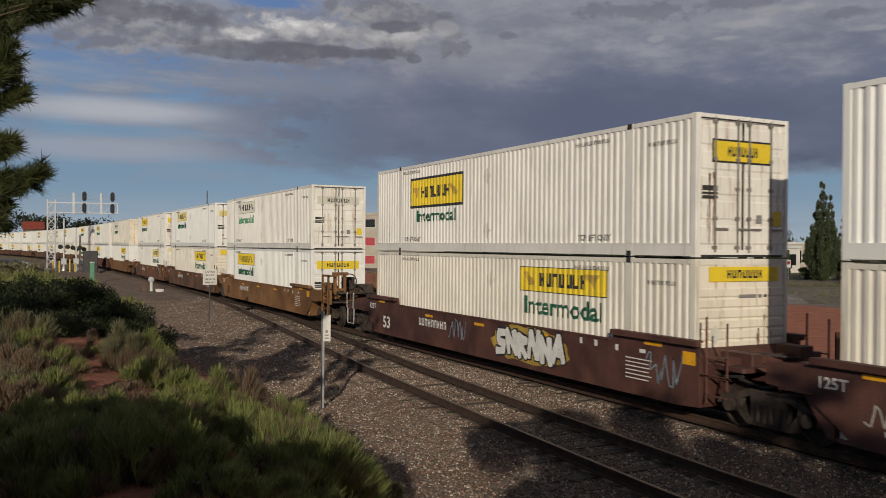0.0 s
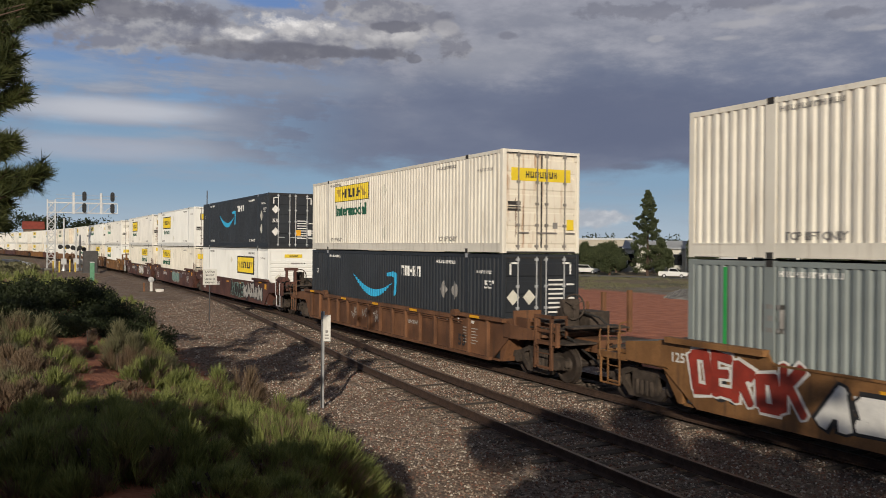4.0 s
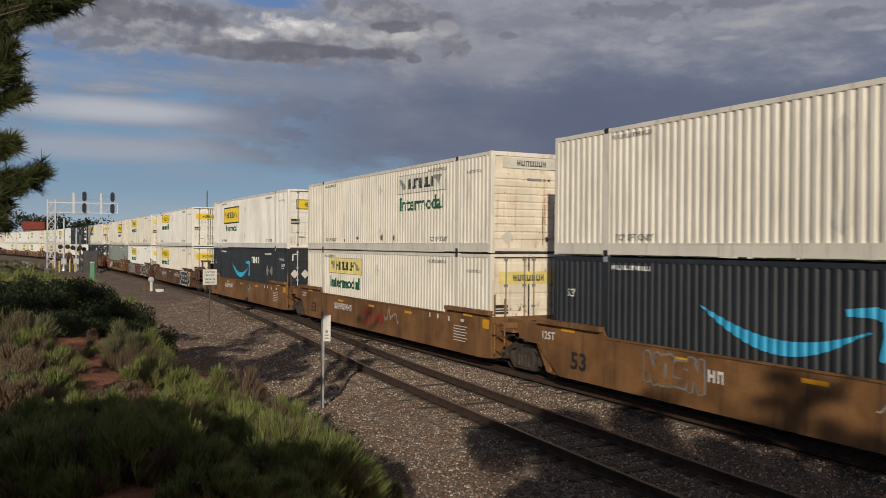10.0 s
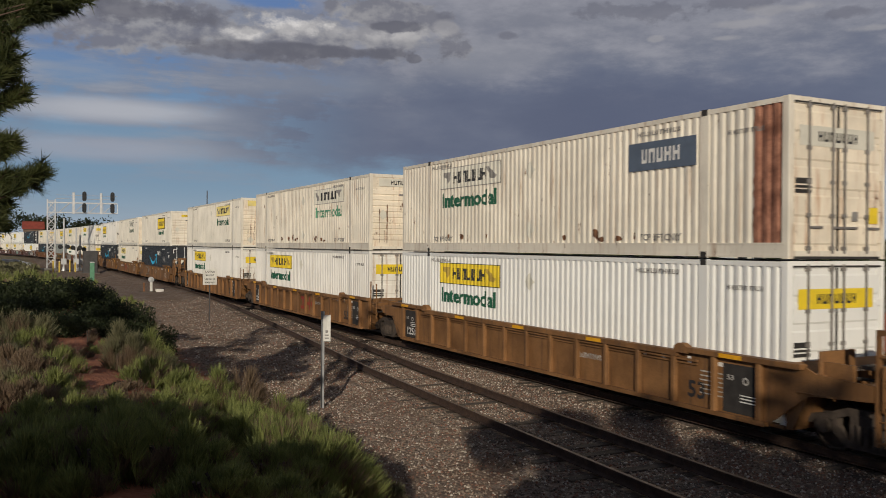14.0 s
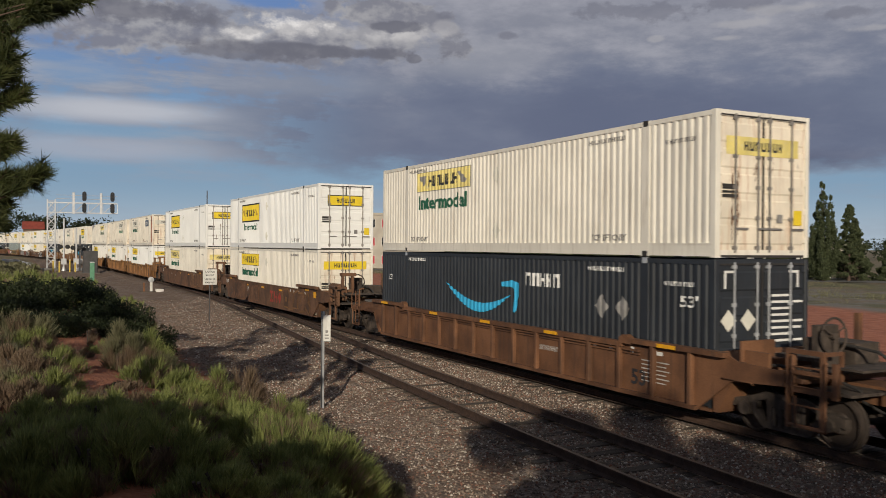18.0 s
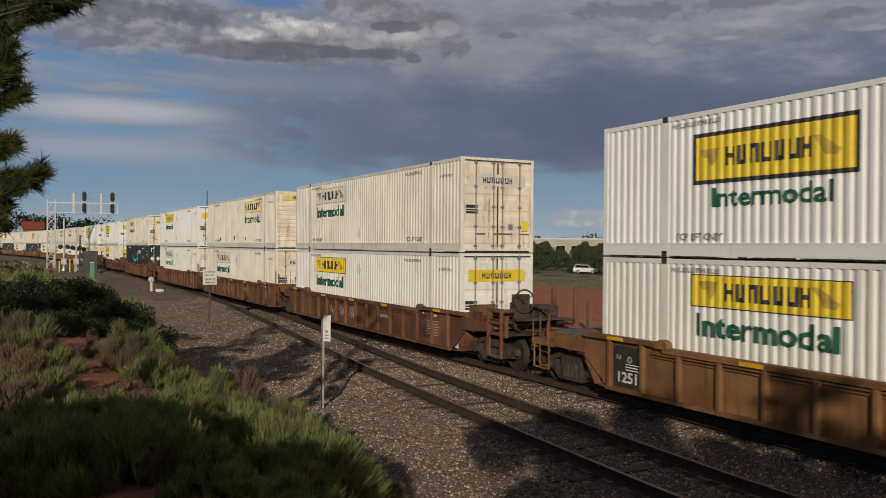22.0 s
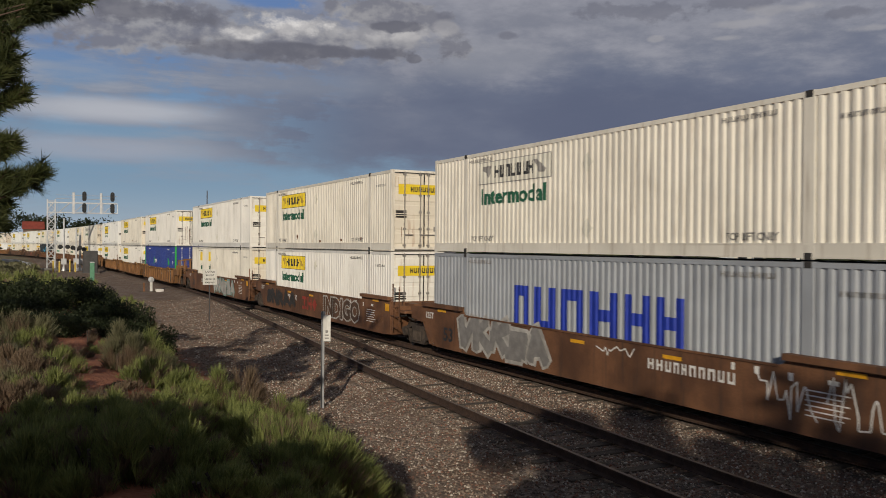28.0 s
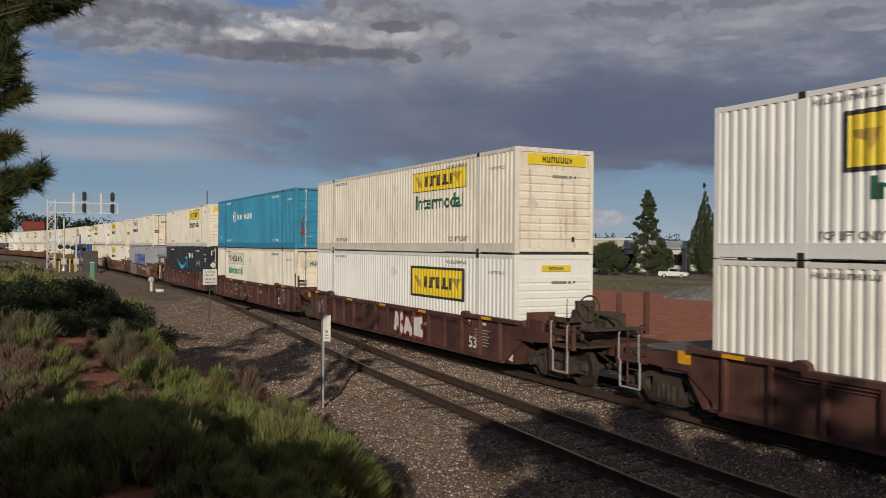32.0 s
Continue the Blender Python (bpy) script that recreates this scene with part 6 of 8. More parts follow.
def leaf_cloud(rng, centres, radius, n, size, flat_z=0.8):
    """Small leaf sprays scattered through a set of clumps."""
    c = np.asarray(centres, float)
    r = np.broadcast_to(np.asarray(radius, float), (len(c),))
    pick = rng.integers(0, len(c), n)
    d = rng.normal(0, 1, (n, 3))
    d /= np.linalg.norm(d, axis=1)[:, None]
    p = c[pick] + d * (r[pick] * rng.random(n) ** 0.45)[:, None] * np.array((1, 1, flat_z))
    u = rng.normal(0, 1, (n, 3))
    u /= np.linalg.norm(u, axis=1)[:, None]
    w = np.cross(u, rng.normal(0, 1, (n, 3)))
    w /= np.linalg.norm(w, axis=1)[:, None] + 1e-6
    s = size * rng.uniform(0.6, 1.3, (n, 1))
    v = np.stack((p - w * s * 0.35, p + w * s * 0.35, p + u * s), 1).reshape(-1, 3)
    return v, np.arange(3 * n).reshape(-1, 3)


def broom(rng, n, rx, ry, h, width):
    """An open bush of separate heads with gaps between them; each head carries feathery sprays, each spray a fan of short shoots."""
    heads = max(1, int(9 * math.sqrt(rx * ry) / 0.5))
    ha = 2.4 * np.arange(heads) + rng.uniform(-0.5, 0.5, heads)
    hr = np.sqrt((np.arange(heads) + 0.4) / heads)
    hx, hy = rx * hr * np.cos(ha), ry * hr * np.sin(ha)
    hz = 1.12 * h * np.sqrt(np.maximum(0.16, 1 - 0.72 * hr ** 2)) * rng.uniform(0.66, 1.12, heads)
    girth = 0.24 * math.sqrt(rx * ry) * rng.uniform(0.6, 1.25, heads)
    m = max(heads * 3, n // 16)
    g = rng.integers(0, heads, m)
    u = rng.normal(0, 0.62, (m, 2))
    drop = np.minimum(1.0, 0.30 * (u ** 2).sum(1)) + rng.random(m) ** 2 * 0.45
    root = np.stack((hx[g] + u[:, 0] * girth[g], hy[g] + u[:, 1] * girth[g], np.zeros(m)), 1)
    reach = np.minimum(0.07 + 0.26 * h * rng.uniform(0.5, 1.2, m), 0.30)
    root[:, 2] = np.maximum(0.0, hz[g] * (1 - 0.62 * drop) - reach)
    lean = 0.34 * u + np.stack((0.32 * hx[g] / rx, 0.32 * hy[g] / ry), 1) + rng.normal(0.03, 0.16, (m, 2))
    k = rng.integers(0, m, n)
    fan = rng.normal(0, 1, (n, 2))
    d = np.concatenate((lean[k] + 0.26 * fan, np.ones((n, 1))), 1)
    d /= np.linalg.norm(d, axis=1)[:, None]
    size = reach[k] * rng.uniform(0.45, 1.0, n)
    p0 = root[k] + d * (reach[k] * rng.uniform(0.0, 0.30, n))[:, None]
    t = rng.uniform(0, np.pi, n)
    w = np.stack((np.cos(t), np.sin(t), np.zeros(n)), 1) * (width * rng.uniform(0.7, 1.4, n))[:, None]
    p1 = p0 + d * (size * 0.6)[:, None]
    p2 = p0 + d * size[:, None] + rng.normal(0, 0.010, (n, 3))
    v = np.stack((p0 - w * 0.6, p0 + w * 0.6, p1 - w, p1 + w, p2), 1).reshape(-1, 3)
    b = (5 * np.arange(n))[:, None]
    f = np.concatenate((b + np.array([[0, 1, 3]]), b + np.array([[0, 3, 2]]), b + np.array([[2, 3, 4]])))
    return v, f


def shrub(name, label, x, y, rx, ry, h, n, leaf, seed, width=0.012, dry=0.25, sink=0.05):
    rng = np.random.default_rng(seed)
    z = ground_z(x, y) - sink
    host = thing(name, label, "shrub", at=(x, y, z))
    v, f = broom(rng, n, rx, ry, h, width)
    p0, p2 = v[0::5], v[4::5]                          # narrow leaves along the upper shoots
    k = rng.integers(0, len(p0), int(n * 0.8))
    at = p0[k] + (p2[k] - p0[k]) * rng.uniform(0.4, 1.0, (len(k), 1))
    way = (p2[k] - p0[k]) / (np.linalg.norm(p2[k] - p0[k], axis=1)[:, None] + 1e-6) + rng.normal(0, 0.35, (len(k), 3))
    long = (0.032 if width < 0.01 else 0.07) * rng.uniform(0.6, 1.3, (len(k), 1))
    side = np.cross(way, rng.normal(0, 1, (len(k), 3)))
    side *= long * 0.10 / (np.linalg.norm(side, axis=1)[:, None] + 1e-6)
    lv, lf = np.stack((at - side, at + side, at + way * long), 1).reshape(-1, 3), np.arange(3 * len(k)).reshape(-1, 3)
    v, f = np.concatenate((v, lv)), np.concatenate((f, lf + len(v)))
    part("foliage", fast_mesh("foliage", v, f, leaf), host)
    if dry:
        v, f = broom(rng, int(n * dry), rx * 1.02, ry * 1.02, h * 0.90, width * 0.8)
        part("dry_growth", fast_mesh("dry_growth", v, f, dry_stem), host)
    g = Geo()
    for k in range(9):
        a = rng.uniform(0, 6.28)
        g.bar([(0.12 * rx * math.cos(a), 0.12 * ry * math.sin(a), -0.05), (0.3 * rx * math.cos(a), 0.3 * ry * math.sin(a), h * 0.3), (0.45 * rx * math.cos(a + 0.3), 0.45 * ry * math.sin(a + 0.3), h * 0.62)], 0.014, 5)
    part("woody_base", g.mesh("woody_base", twig), host)
    return host


SCRUB = (  # x, y, half widths, height, stems, look
    # the shaded mass at the foot of the camera
    (-13.24, 7.9, 0.50, 0.45, 0.56, 2600, "g"), (-12.70, 7.6, 0.50, 0.45, 0.62, 2800, "g"), (-12.15, 7.6, 0.45, 0.40, 0.55, 2400, "g"), (-13.55, 9.2, 0.55, 0.50, 0.42, 2200, "g"), (-12.95, 9.1, 0.45, 0.45, 0.40, 1800, "g"),
    (-12.40, 9.4, 0.50, 0.45, 0.36, 2000, "g"), (-11.95, 9.9, 0.45, 0.40, 0.40, 1800, "g"), (-11.90, 8.3, 0.28, 0.28, 0.30, 500, "d"), (-11.55, 8.9, 0.22, 0.22, 0.32, 300, "d"), (-11.95, 6.9, 0.45, 0.35, 0.32, 1800, "g"), (-11.40, 7.0, 0.45, 0.40, 0.30, 1800, "g"),
    (-11.35, 10.6, 0.55, 0.50, 0.40, 2400, "g"), (-10.80, 11.2, 0.55, 0.50, 0.50, 2400, "g"), (-11.55, 11.7, 0.40, 0.40, 0.34, 1400, "g"), (-11.10, 8.3, 0.40, 0.40, 0.42, 1800, "g"),
    # the large clump with its tips in the sun
    (-10.50, 9.3, 0.62, 0.62, 0.84, 5200, "g"), (-10.02, 9.6, 0.50, 0.50, 0.82, 3600, "g"), (-9.68, 9.9, 0.38, 0.40, 0.74, 2200, "g"), (-10.75, 10.0, 0.45, 0.45, 0.62, 2400, "g"), (-10.20, 10.6, 0.45, 0.45, 0.78, 2600, "g"),
    # the sunlit rim behind
    (-9.30, 12.6, 0.42, 0.42, 1.02, 2200, "g"), (-9.60, 13.4, 0.42, 0.42, 1.08, 2200, "g"), (-10.10, 13.2, 0.46, 0.46, 0.98, 1600, "d"), (-9.85, 12.5, 0.36, 0.36, 0.72, 1100, "d"), (-10.32, 12.2, 0.34, 0.34, 0.76, 1500, "g"), (-10.66, 13.0, 0.42, 0.42, 0.74, 2000, "g"),
    (-11.10, 13.2, 0.50, 0.45, 0.56, 2300, "g"), (-11.52, 13.3, 0.34, 0.34, 0.46, 1300, "g"), (-8.95, 12.0, 0.36, 0.36, 0.62, 1300, "g"), (-8.80, 11.2, 0.36, 0.36, 0.50, 1200, "s"), (-11.35, 14.0, 0.26, 0.26, 0.46, 500, "d"),
    # sage and dry stems on the red earth
    (-13.35, 16.2, 0.66, 0.60, 0.92, 3000, "s"), (-13.00, 15.6, 0.40, 0.40, 0.62, 1600, "g"), (-13.75, 15.0, 0.50, 0.50, 0.76, 2000, "g"), (-13.45, 14.2, 0.50, 0.46, 0.66, 1700, "s"), (-13.30, 13.4, 0.42, 0.40, 0.50, 1500, "d"), (-13.05, 14.8, 0.36, 0.36, 0.48, 1100, "d"), (-12.78, 13.9, 0.38, 0.36, 0.50, 1700, "g"), (-13.45, 12.4, 0.50, 0.46, 0.48, 1700, "s"), (-13.05, 12.9, 0.40, 0.38, 0.46, 1400, "d"), (-12.95, 12.0, 0.42, 0.40, 0.40, 1300, "g"), (-13.35, 11.2, 0.46, 0.44, 0.42, 1500, "d"), (-12.80, 11.0, 0.40, 0.40, 0.36, 1300, "g"), (-12.30, 11.2, 0.36, 0.34, 0.30, 800, "d"), (-12.05, 12.1, 0.24, 0.24, 0.22, 350, "d"), (-12.45, 10.3, 0.42, 0.40, 0.40, 1500, "g"), (-13.20, 10.1, 0.46, 0.44, 0.44, 1600, "g"),
    (-11.58, 15.1, 0.36, 0.36, 0.98, 1900, "s"), (-11.30, 15.4, 0.34, 0.34, 0.86, 1700, "g"), (-11.05, 15.0, 0.30, 0.30, 0.72, 1000, "s"), (-11.72, 14.8, 0.22, 0.22, 0.56, 500, "d"), (-11.20, 14.8, 0.20, 0.20, 0.62, 360, "d"), (-11.94, 18.4, 0.07, 0.07, 0.56, 160, "d"), (-11.86, 17.4, 0.20, 0.20, 0.26, 400, "g"), (-12.25, 16.4, 0.24, 0.22, 0.22, 320, "d"), (-10.7, 17.4, 0.45, 0.45, 0.55, 1200, "s"),
    # beyond the junipers
    (-12.9, 30.0, 1.6, 1.6, 1.10, 2600, "g"), (-11.0, 31.0, 1.6, 1.6, 0.95, 2400, "g"), (-14.5, 33.0, 1.9, 1.8, 1.2, 2600, "g"), (-9.8, 34.0, 1.4, 1.4, 0.7, 1600, "s"), (-12.5, 38.0, 2.2, 2.0, 1.0, 2400, "g"), (-16.5, 40.0, 2.6, 2.4, 1.2, 2400, "g"),
)
LOOKS = {"g": ("rabbitbrush", "fresh green rabbitbrush clump on the red bank", sage, 0.32), "s": ("sagebrush", "grey-green sagebrush clump with dry stems", sage_grey, 0.35), "d": ("dry_shrub", "dry brown and grey shrub on red earth", dry_stem, 0.3)}
for i, (x, y, rx, ry, h, n, look_key) in enumerate(SCRUB):
    nm, lb, leaf, dry = LOOKS[look_key]
    shrub(nm, lb, x, y, rx, ry, h, int(n * (2.4 if y < 20 else 2.4) * (1.5 if look_key == "s" else 1.0)), leaf, 100 + i, 0.0034 if y < 20 else 0.014, dry)


def dark_bush(x, y, rx, ry, h, n, seed, label="dense dark juniper bush on the bank", leaf_size=0.055):
    rng = np.random.default_rng(seed)
    host = thing("juniper_bush", label, "bush", at=(x, y, ground_z(x, y) - 0.05))
    cs = [(rng.uniform(-0.75, 0.75) * rx, rng.uniform(-0.75, 0.75) * ry, h * rng.uniform(0.2, 0.85)) for _ in range(16 if h < 4 else 46)]
    v, f = leaf_cloud(rng, cs, [min(rx, h) * rng.uniform(0.3, 0.5) for _ in cs], n, leaf_size)
    v[:, 2] = np.maximum(v[:, 2], 0.0)
    part("crown", fast_mesh("crown", v, f, juniper), host)
    g = Geo()
    for c in cs:
        g.bar([(c[0] * 0.2, c[1] * 0.2, -0.05), (c[0] * 0.6, c[1] * 0.6, c[2] * 0.5), c], 0.02, 5)
    part("stems", g.mesh("stems", twig), host)


dark_bush(-12.35, 24.0, 1.7, 1.5, 1.0, 22000, 1), dark_bush(-11.0, 22.6, 1.2, 1.2, 1.05, 16000, 2), dark_bush(-13.6, 22.0, 1.1, 1.1, 0.9, 12000, 3), dark_bush(-10.1, 23.6, 0.8, 0.9, 0.75, 8000, 4), dark_bush(-12.6, 20.4, 0.9, 0.8, 0.65, 8000, 5)


# ---- pines ----
def tufts(rng, ends, ways, per, length, width):
    """Bundles of needles at the twig ends."""
    m = len(ends)
    n = m * per
    e, w = np.repeat(np.asarray(ends), per, 0), np.repeat(np.asarray(ways), per, 0)
    back = rng.uniform(0, 0.17, (n, 1))
    d = w * rng.uniform(0.35, 1.0, (n, 1)) + rng.normal(0, 0.42, (n, 3)) + np.array((0, 0, 0.10))
    d /= np.linalg.norm(d, axis=1)[:, None]
    p = e - w * back
    s = np.cross(d, rng.normal(0, 1, (n, 3)))
    s /= np.linalg.norm(s, axis=1)[:, None] + 1e-6
    k = length * rng.uniform(0.7, 1.15, (n, 1))
    v = np.stack((p - s * width, p + s * width, p + d * k), 1).reshape(-1, 3)
    return v, np.arange(3 * n).reshape(-1, 3)


def pine(x, y, h, crown_from, spread, limbs, seed, aims=(), per=60, low_spread=None, needle_width=0.013):
    rng = np.random.default_rng(seed)
    z0 = ground_z(x, y) - 0.1
    host = thing("pine_tree", "tall pine with open needle tufts and rough bark", "tree", "pines beside the camera", at=(x, y, z0))
    g = Geo()
    sway = [(0.10 * math.sin(1.7 * k + seed), 0.10 * math.cos(1.3 * k + seed), h * k / 6) for k in range(7)]
    for k in range(6):
        g.tube(sway[k], sway[k + 1], 0.17 * (1 - k / 6.6), 0.17 * (1 - (k + 1) / 6.6), 10)
    part("trunk", g.mesh("trunk", bark, True), host)
    g, ends, ways = Geo(), [], []
    jobs = []
    for k in range(limbs):
        u = (k + rng.random()) / limbs
        z = h * (crown_from + (0.98 - crown_from) * u)
        a = 2.4 * k + rng.uniform(-0.5, 0.5)
        r = spread * (1.0 - 0.80 * u ** 1.5) * rng.uniform(0.6, 1.05)
        if low_spread and z + z0 < 6.6:
            r = low_spread * rng.uniform(0.6, 1.0)
        jobs.append((Vector((0, 0, z)), Vector((r * math.cos(a), r * math.sin(a), z + r * rng.uniform(-0.05, 0.30)))))
    for t in aims:
        jobs.append((Vector((0, 0, t[2] - z0 - 0.25)), Vector((t[0] - x, t[1] - y, t[2] - z0))))
    for i, (a, b) in enumerate(jobs):
        aimed = i >= limbs
        mid = a.lerp(b, 0.55) + Vector((0, 0, -0.06 * (b - a).length))
        g.tube(a, mid, 0.009 if aimed else 0.035, 0.008 if aimed else 0.024, 6), g.tube(mid, b, 0.008 if aimed else 0.024, 0.005, 6)
        d = (b - a).normalized()
        for j in range(6 if aimed else int(8 + (b - a).length * 7)):
            u = rng.uniform(0.86, 1.0) if aimed else rng.uniform(0.35, 1.0)
            p = a.lerp(mid, u / 0.55) if u < 0.55 else mid.lerp(b, (u - 0.55) / 0.45)
            w = (d + Vector(rng.normal(0, 0.45 if aimed else 0.7, 3)) + Vector((0, 0, 0.3))).normalized()
            q = p + w * (rng.uniform(0.05, 0.13) if aimed else rng.uniform(0.08, 0.28))
            g.tube(p, q, 0.009, 0.005, 4)
            ends.append(q), ways.append(w)
        ends.append(b), ways.append(d)
    part("branchwork", g.mesh("branchwork", bark), host)["kind"] = "stuff"
    v, f = tufts(rng, [tuple(e) for e in ends], [tuple(w) for w in ways], per, 0.135 if aims else 0.16, needle_width)
    part("crown", fast_mesh("crown", v, f, needle), host)


NEAR_TUFTS = ((-12.81, 9.03, 5.81), (-12.92, 9.03, 5.72), (-13.05, 8.67, 5.72), (-13.16, 8.68, 5.58), (-13.27, 8.98, 5.54), (-13.23, 8.94, 5.75), (-13.37, 8.92, 5.67), (-13.47, 8.77, 5.48), (-13.49, 8.89, 5.72), (-13.10, 8.89, 5.58), (-13.43, 8.88, 5.27), (-13.43, 8.71, 5.10), (-13.49, 8.82, 5.01), (-13.45, 8.81, 4.96), (-13.54, 8.94, 5.18), (-13.53, 9.05, 4.94), (-13.36, 9.03, 4.86), (-13.44, 8.87, 4.73), (-13.49, 8.83, 4.68), (-13.35, 8.76, 4.77), (-13.52, 8.66, 4.38), (-13.44, 8.66, 4.35), (-13.50, 8.84, 4.27), (-13.53, 8.78, 4.19), (-13.40, 8.80, 4.32), (-13.17, 9.01, 4.12), (-13.25, 8.86, 4.03), (-13.36, 8.87, 3.95), (-13.46, 8.74, 3.89), (-13.33, 8.66, 3.91), (-13.52, 8.78, 3.97), (-13.43, 8.70, 4.04), (-13.18, 8.85, 4.02), (-13.52, 9.05, 3.75), (-13.47, 8.92, 3.71), (-13.54, 8.72, 3.62), (-13.49, 9.01, 3.56), (-13.00, 8.83, 5.64), (-13.24, 8.79, 5.60), (-13.36, 8.67, 5.40), (-13.45, 9.03, 5.43), (-13.13, 8.60, 5.64), (-13.31, 8.85, 5.78), (-13.44, 9.05, 5.63), (-13.42, 8.64, 5.17), (-13.40, 8.88, 5.05), (-13.51, 8.91, 5.26), (-13.50, 8.62, 4.92), (-13.43, 8.79, 4.94), (-13.42, 8.95, 4.79), (-13.34, 8.83, 4.79), (-13.51, 8.96, 4.34), (-13.40, 8.68, 4.28), (-13.34, 8.72, 3.99), (-13.15, 8.66, 4.07), (-13.46, 8.85, 3.81), (-13.52, 9.06, 3.94))
pine(-14.15, 8.9, 7.4, 0.28, 1.7, 16, 3, NEAR_TUFTS, 62, 0.12, 0.0056)
# the other pines are out of view, added to cast the tree shadows
pine(-14.8, -4.9, 5.6, 0.30, 1.1, 36, 5)
pine(-14.4, -6.9, 6.6, 0.34, 1.3, 34, 6)
pine(-13.9, -10.2, 7.4, 0.22, 1.9, 46, 7)
pine(-15.6, -8.4, 6.9, 0.25, 1.7, 44, 9)
pine(-14.6, -12.8, 7.0, 0.22, 1.9, 46, 10)
pine(-16.4, -15.6, 7.8, 0.22, 2.0, 46, 12)
pine(-17.8, 12.6, 7.6, 0.25, 1.8, 40, 8)
pine(-16.1, 9.9, 5.9, 0.56, 1.6, 64, 17)
pine(-17.0, -10.6, 7.2, 0.3, 1.8, 46, 15)
# unseen thicket added behind the camera to shade the foot of the bank
for i, (x, y, r, h) in enumerate(((-15.5, 4.9, 0.9, 2.3), (-15.7, 3.2, 1.15, 2.95), (-15.9, 1.3, 1.1, 3.05), (-15.9, -0.8, 1.1, 3.3), (-15.7, -2.6, 1.1, 3.1))):
    dark_bush(x, y, r, r, h, 15000, 30 + i, "unseen dark bush added behind the camera to shade the bank", 0.13)

# unseen tall bushes added behind the camera to shade ballast and wagon feet
for i, (x, y, r, h) in enumerate(((-15.3, -4.0, 1.25, 6.2), (-15.2, -6.3, 1.35, 7.2), (-15.3, -8.7, 1.35, 7.0), (-15.1, -11.0, 1.35, 6.7), (-15.4, -13.4, 1.4, 6.4))):
    dark_bush(x, y, r, r, h, 34000, 50 + i, "unseen tall dark bush added to shade the ballast", 0.14)


# ---- trees beyond the line ----
def far_tree(x, y, h, w, shape, seed, z=-1.6):
    rng = np.random.default_rng(seed)
    column, cone = shape == "column", shape == "cone"
    host = thing("poplar_tree" if column else "spruce_tree" if cone else "broadleaf_tree", "tall narrow grey-green poplar with upswept spires" if column else "ragged grey-green spruce with drooping tiers" if cone else "round-headed dark green tree", "tree", "trees beyond the line", at=(x, y, z))
    part("trunk", Geo().tube((0, 0, -0.3), (0, 0, h * 0.5), 0.28, 0.14, 8).mesh("trunk", bark), host)
    cs, rs = [], []
    if column:                                         # narrow upswept spires bundled into one crown
        for k in range(15):
            a = 2.4 * k
            q = w * 0.50 * math.sqrt(k / 15)
            peak = h * (1.0 - 0.55 * (k / 15) ** 1.0) * rng.uniform(0.86, 1.0)
            for j in range(10):
                u = j / 9
                lean = 0.30 + 0.70 * math.sin(math.pi * min(1.0, 0.06 + 0.80 * u))
                cs.append((q * lean * math.cos(a) + rng.normal(0, 0.14), q * lean * math.sin(a) + rng.normal(0, 0.14), h * 0.07 + (peak - h * 0.09) * u)), rs.append(w * (0.155 - 0.115 * u ** 1.2) * (0.55 + 0.45 * min(1.0, 4 * u)))
    elif cone:                                         # a spruce: drooping tiers that shrink towards a ragged top
        for k in range(120):
            u = (k / 120) ** 0.8
            r = w * (1.0 - u) ** 0.75 * rng.uniform(0.25, 1.0)
            a = 2.4 * k + rng.uniform(-0.4, 0.4)
            cs.append((r * math.cos(a), r * math.sin(a), h * (0.06 + 0.90 * u) - 0.12 * r)), rs.append(w * (0.24 - 0.16 * u) * rng.uniform(0.6, 1.1))
    else:
        for k in range(54):
            u = rng.random()
            r = w * math.sqrt(max(0.05, 1 - (2 * u - 0.85) ** 2)) * 0.8
            a = rng.uniform(0, 6.28)
            q = r * math.sqrt(rng.random())
            cs.append((q * math.cos(a), q * math.sin(a), h * (0.16 + 0.72 * u))), rs.append(w * rng.uniform(0.16, 0.32))
    g = Geo()
    for c in cs[:24]:
        g.tube((0, 0, max(0.3, c[2] * 0.55)), c, 0.06, 0.02, 5)
    part("branchwork", g.mesh("branchwork", bark), host)["kind"] = "stuff"
    v, f = leaf_cloud(rng, cs, rs, 30000 if column or cone else 22000, 0.24, 2.4 if column else 0.6 if cone else 0.9)
    part("crown", fast_mesh("crown", v, f, poplar_leaf), host)


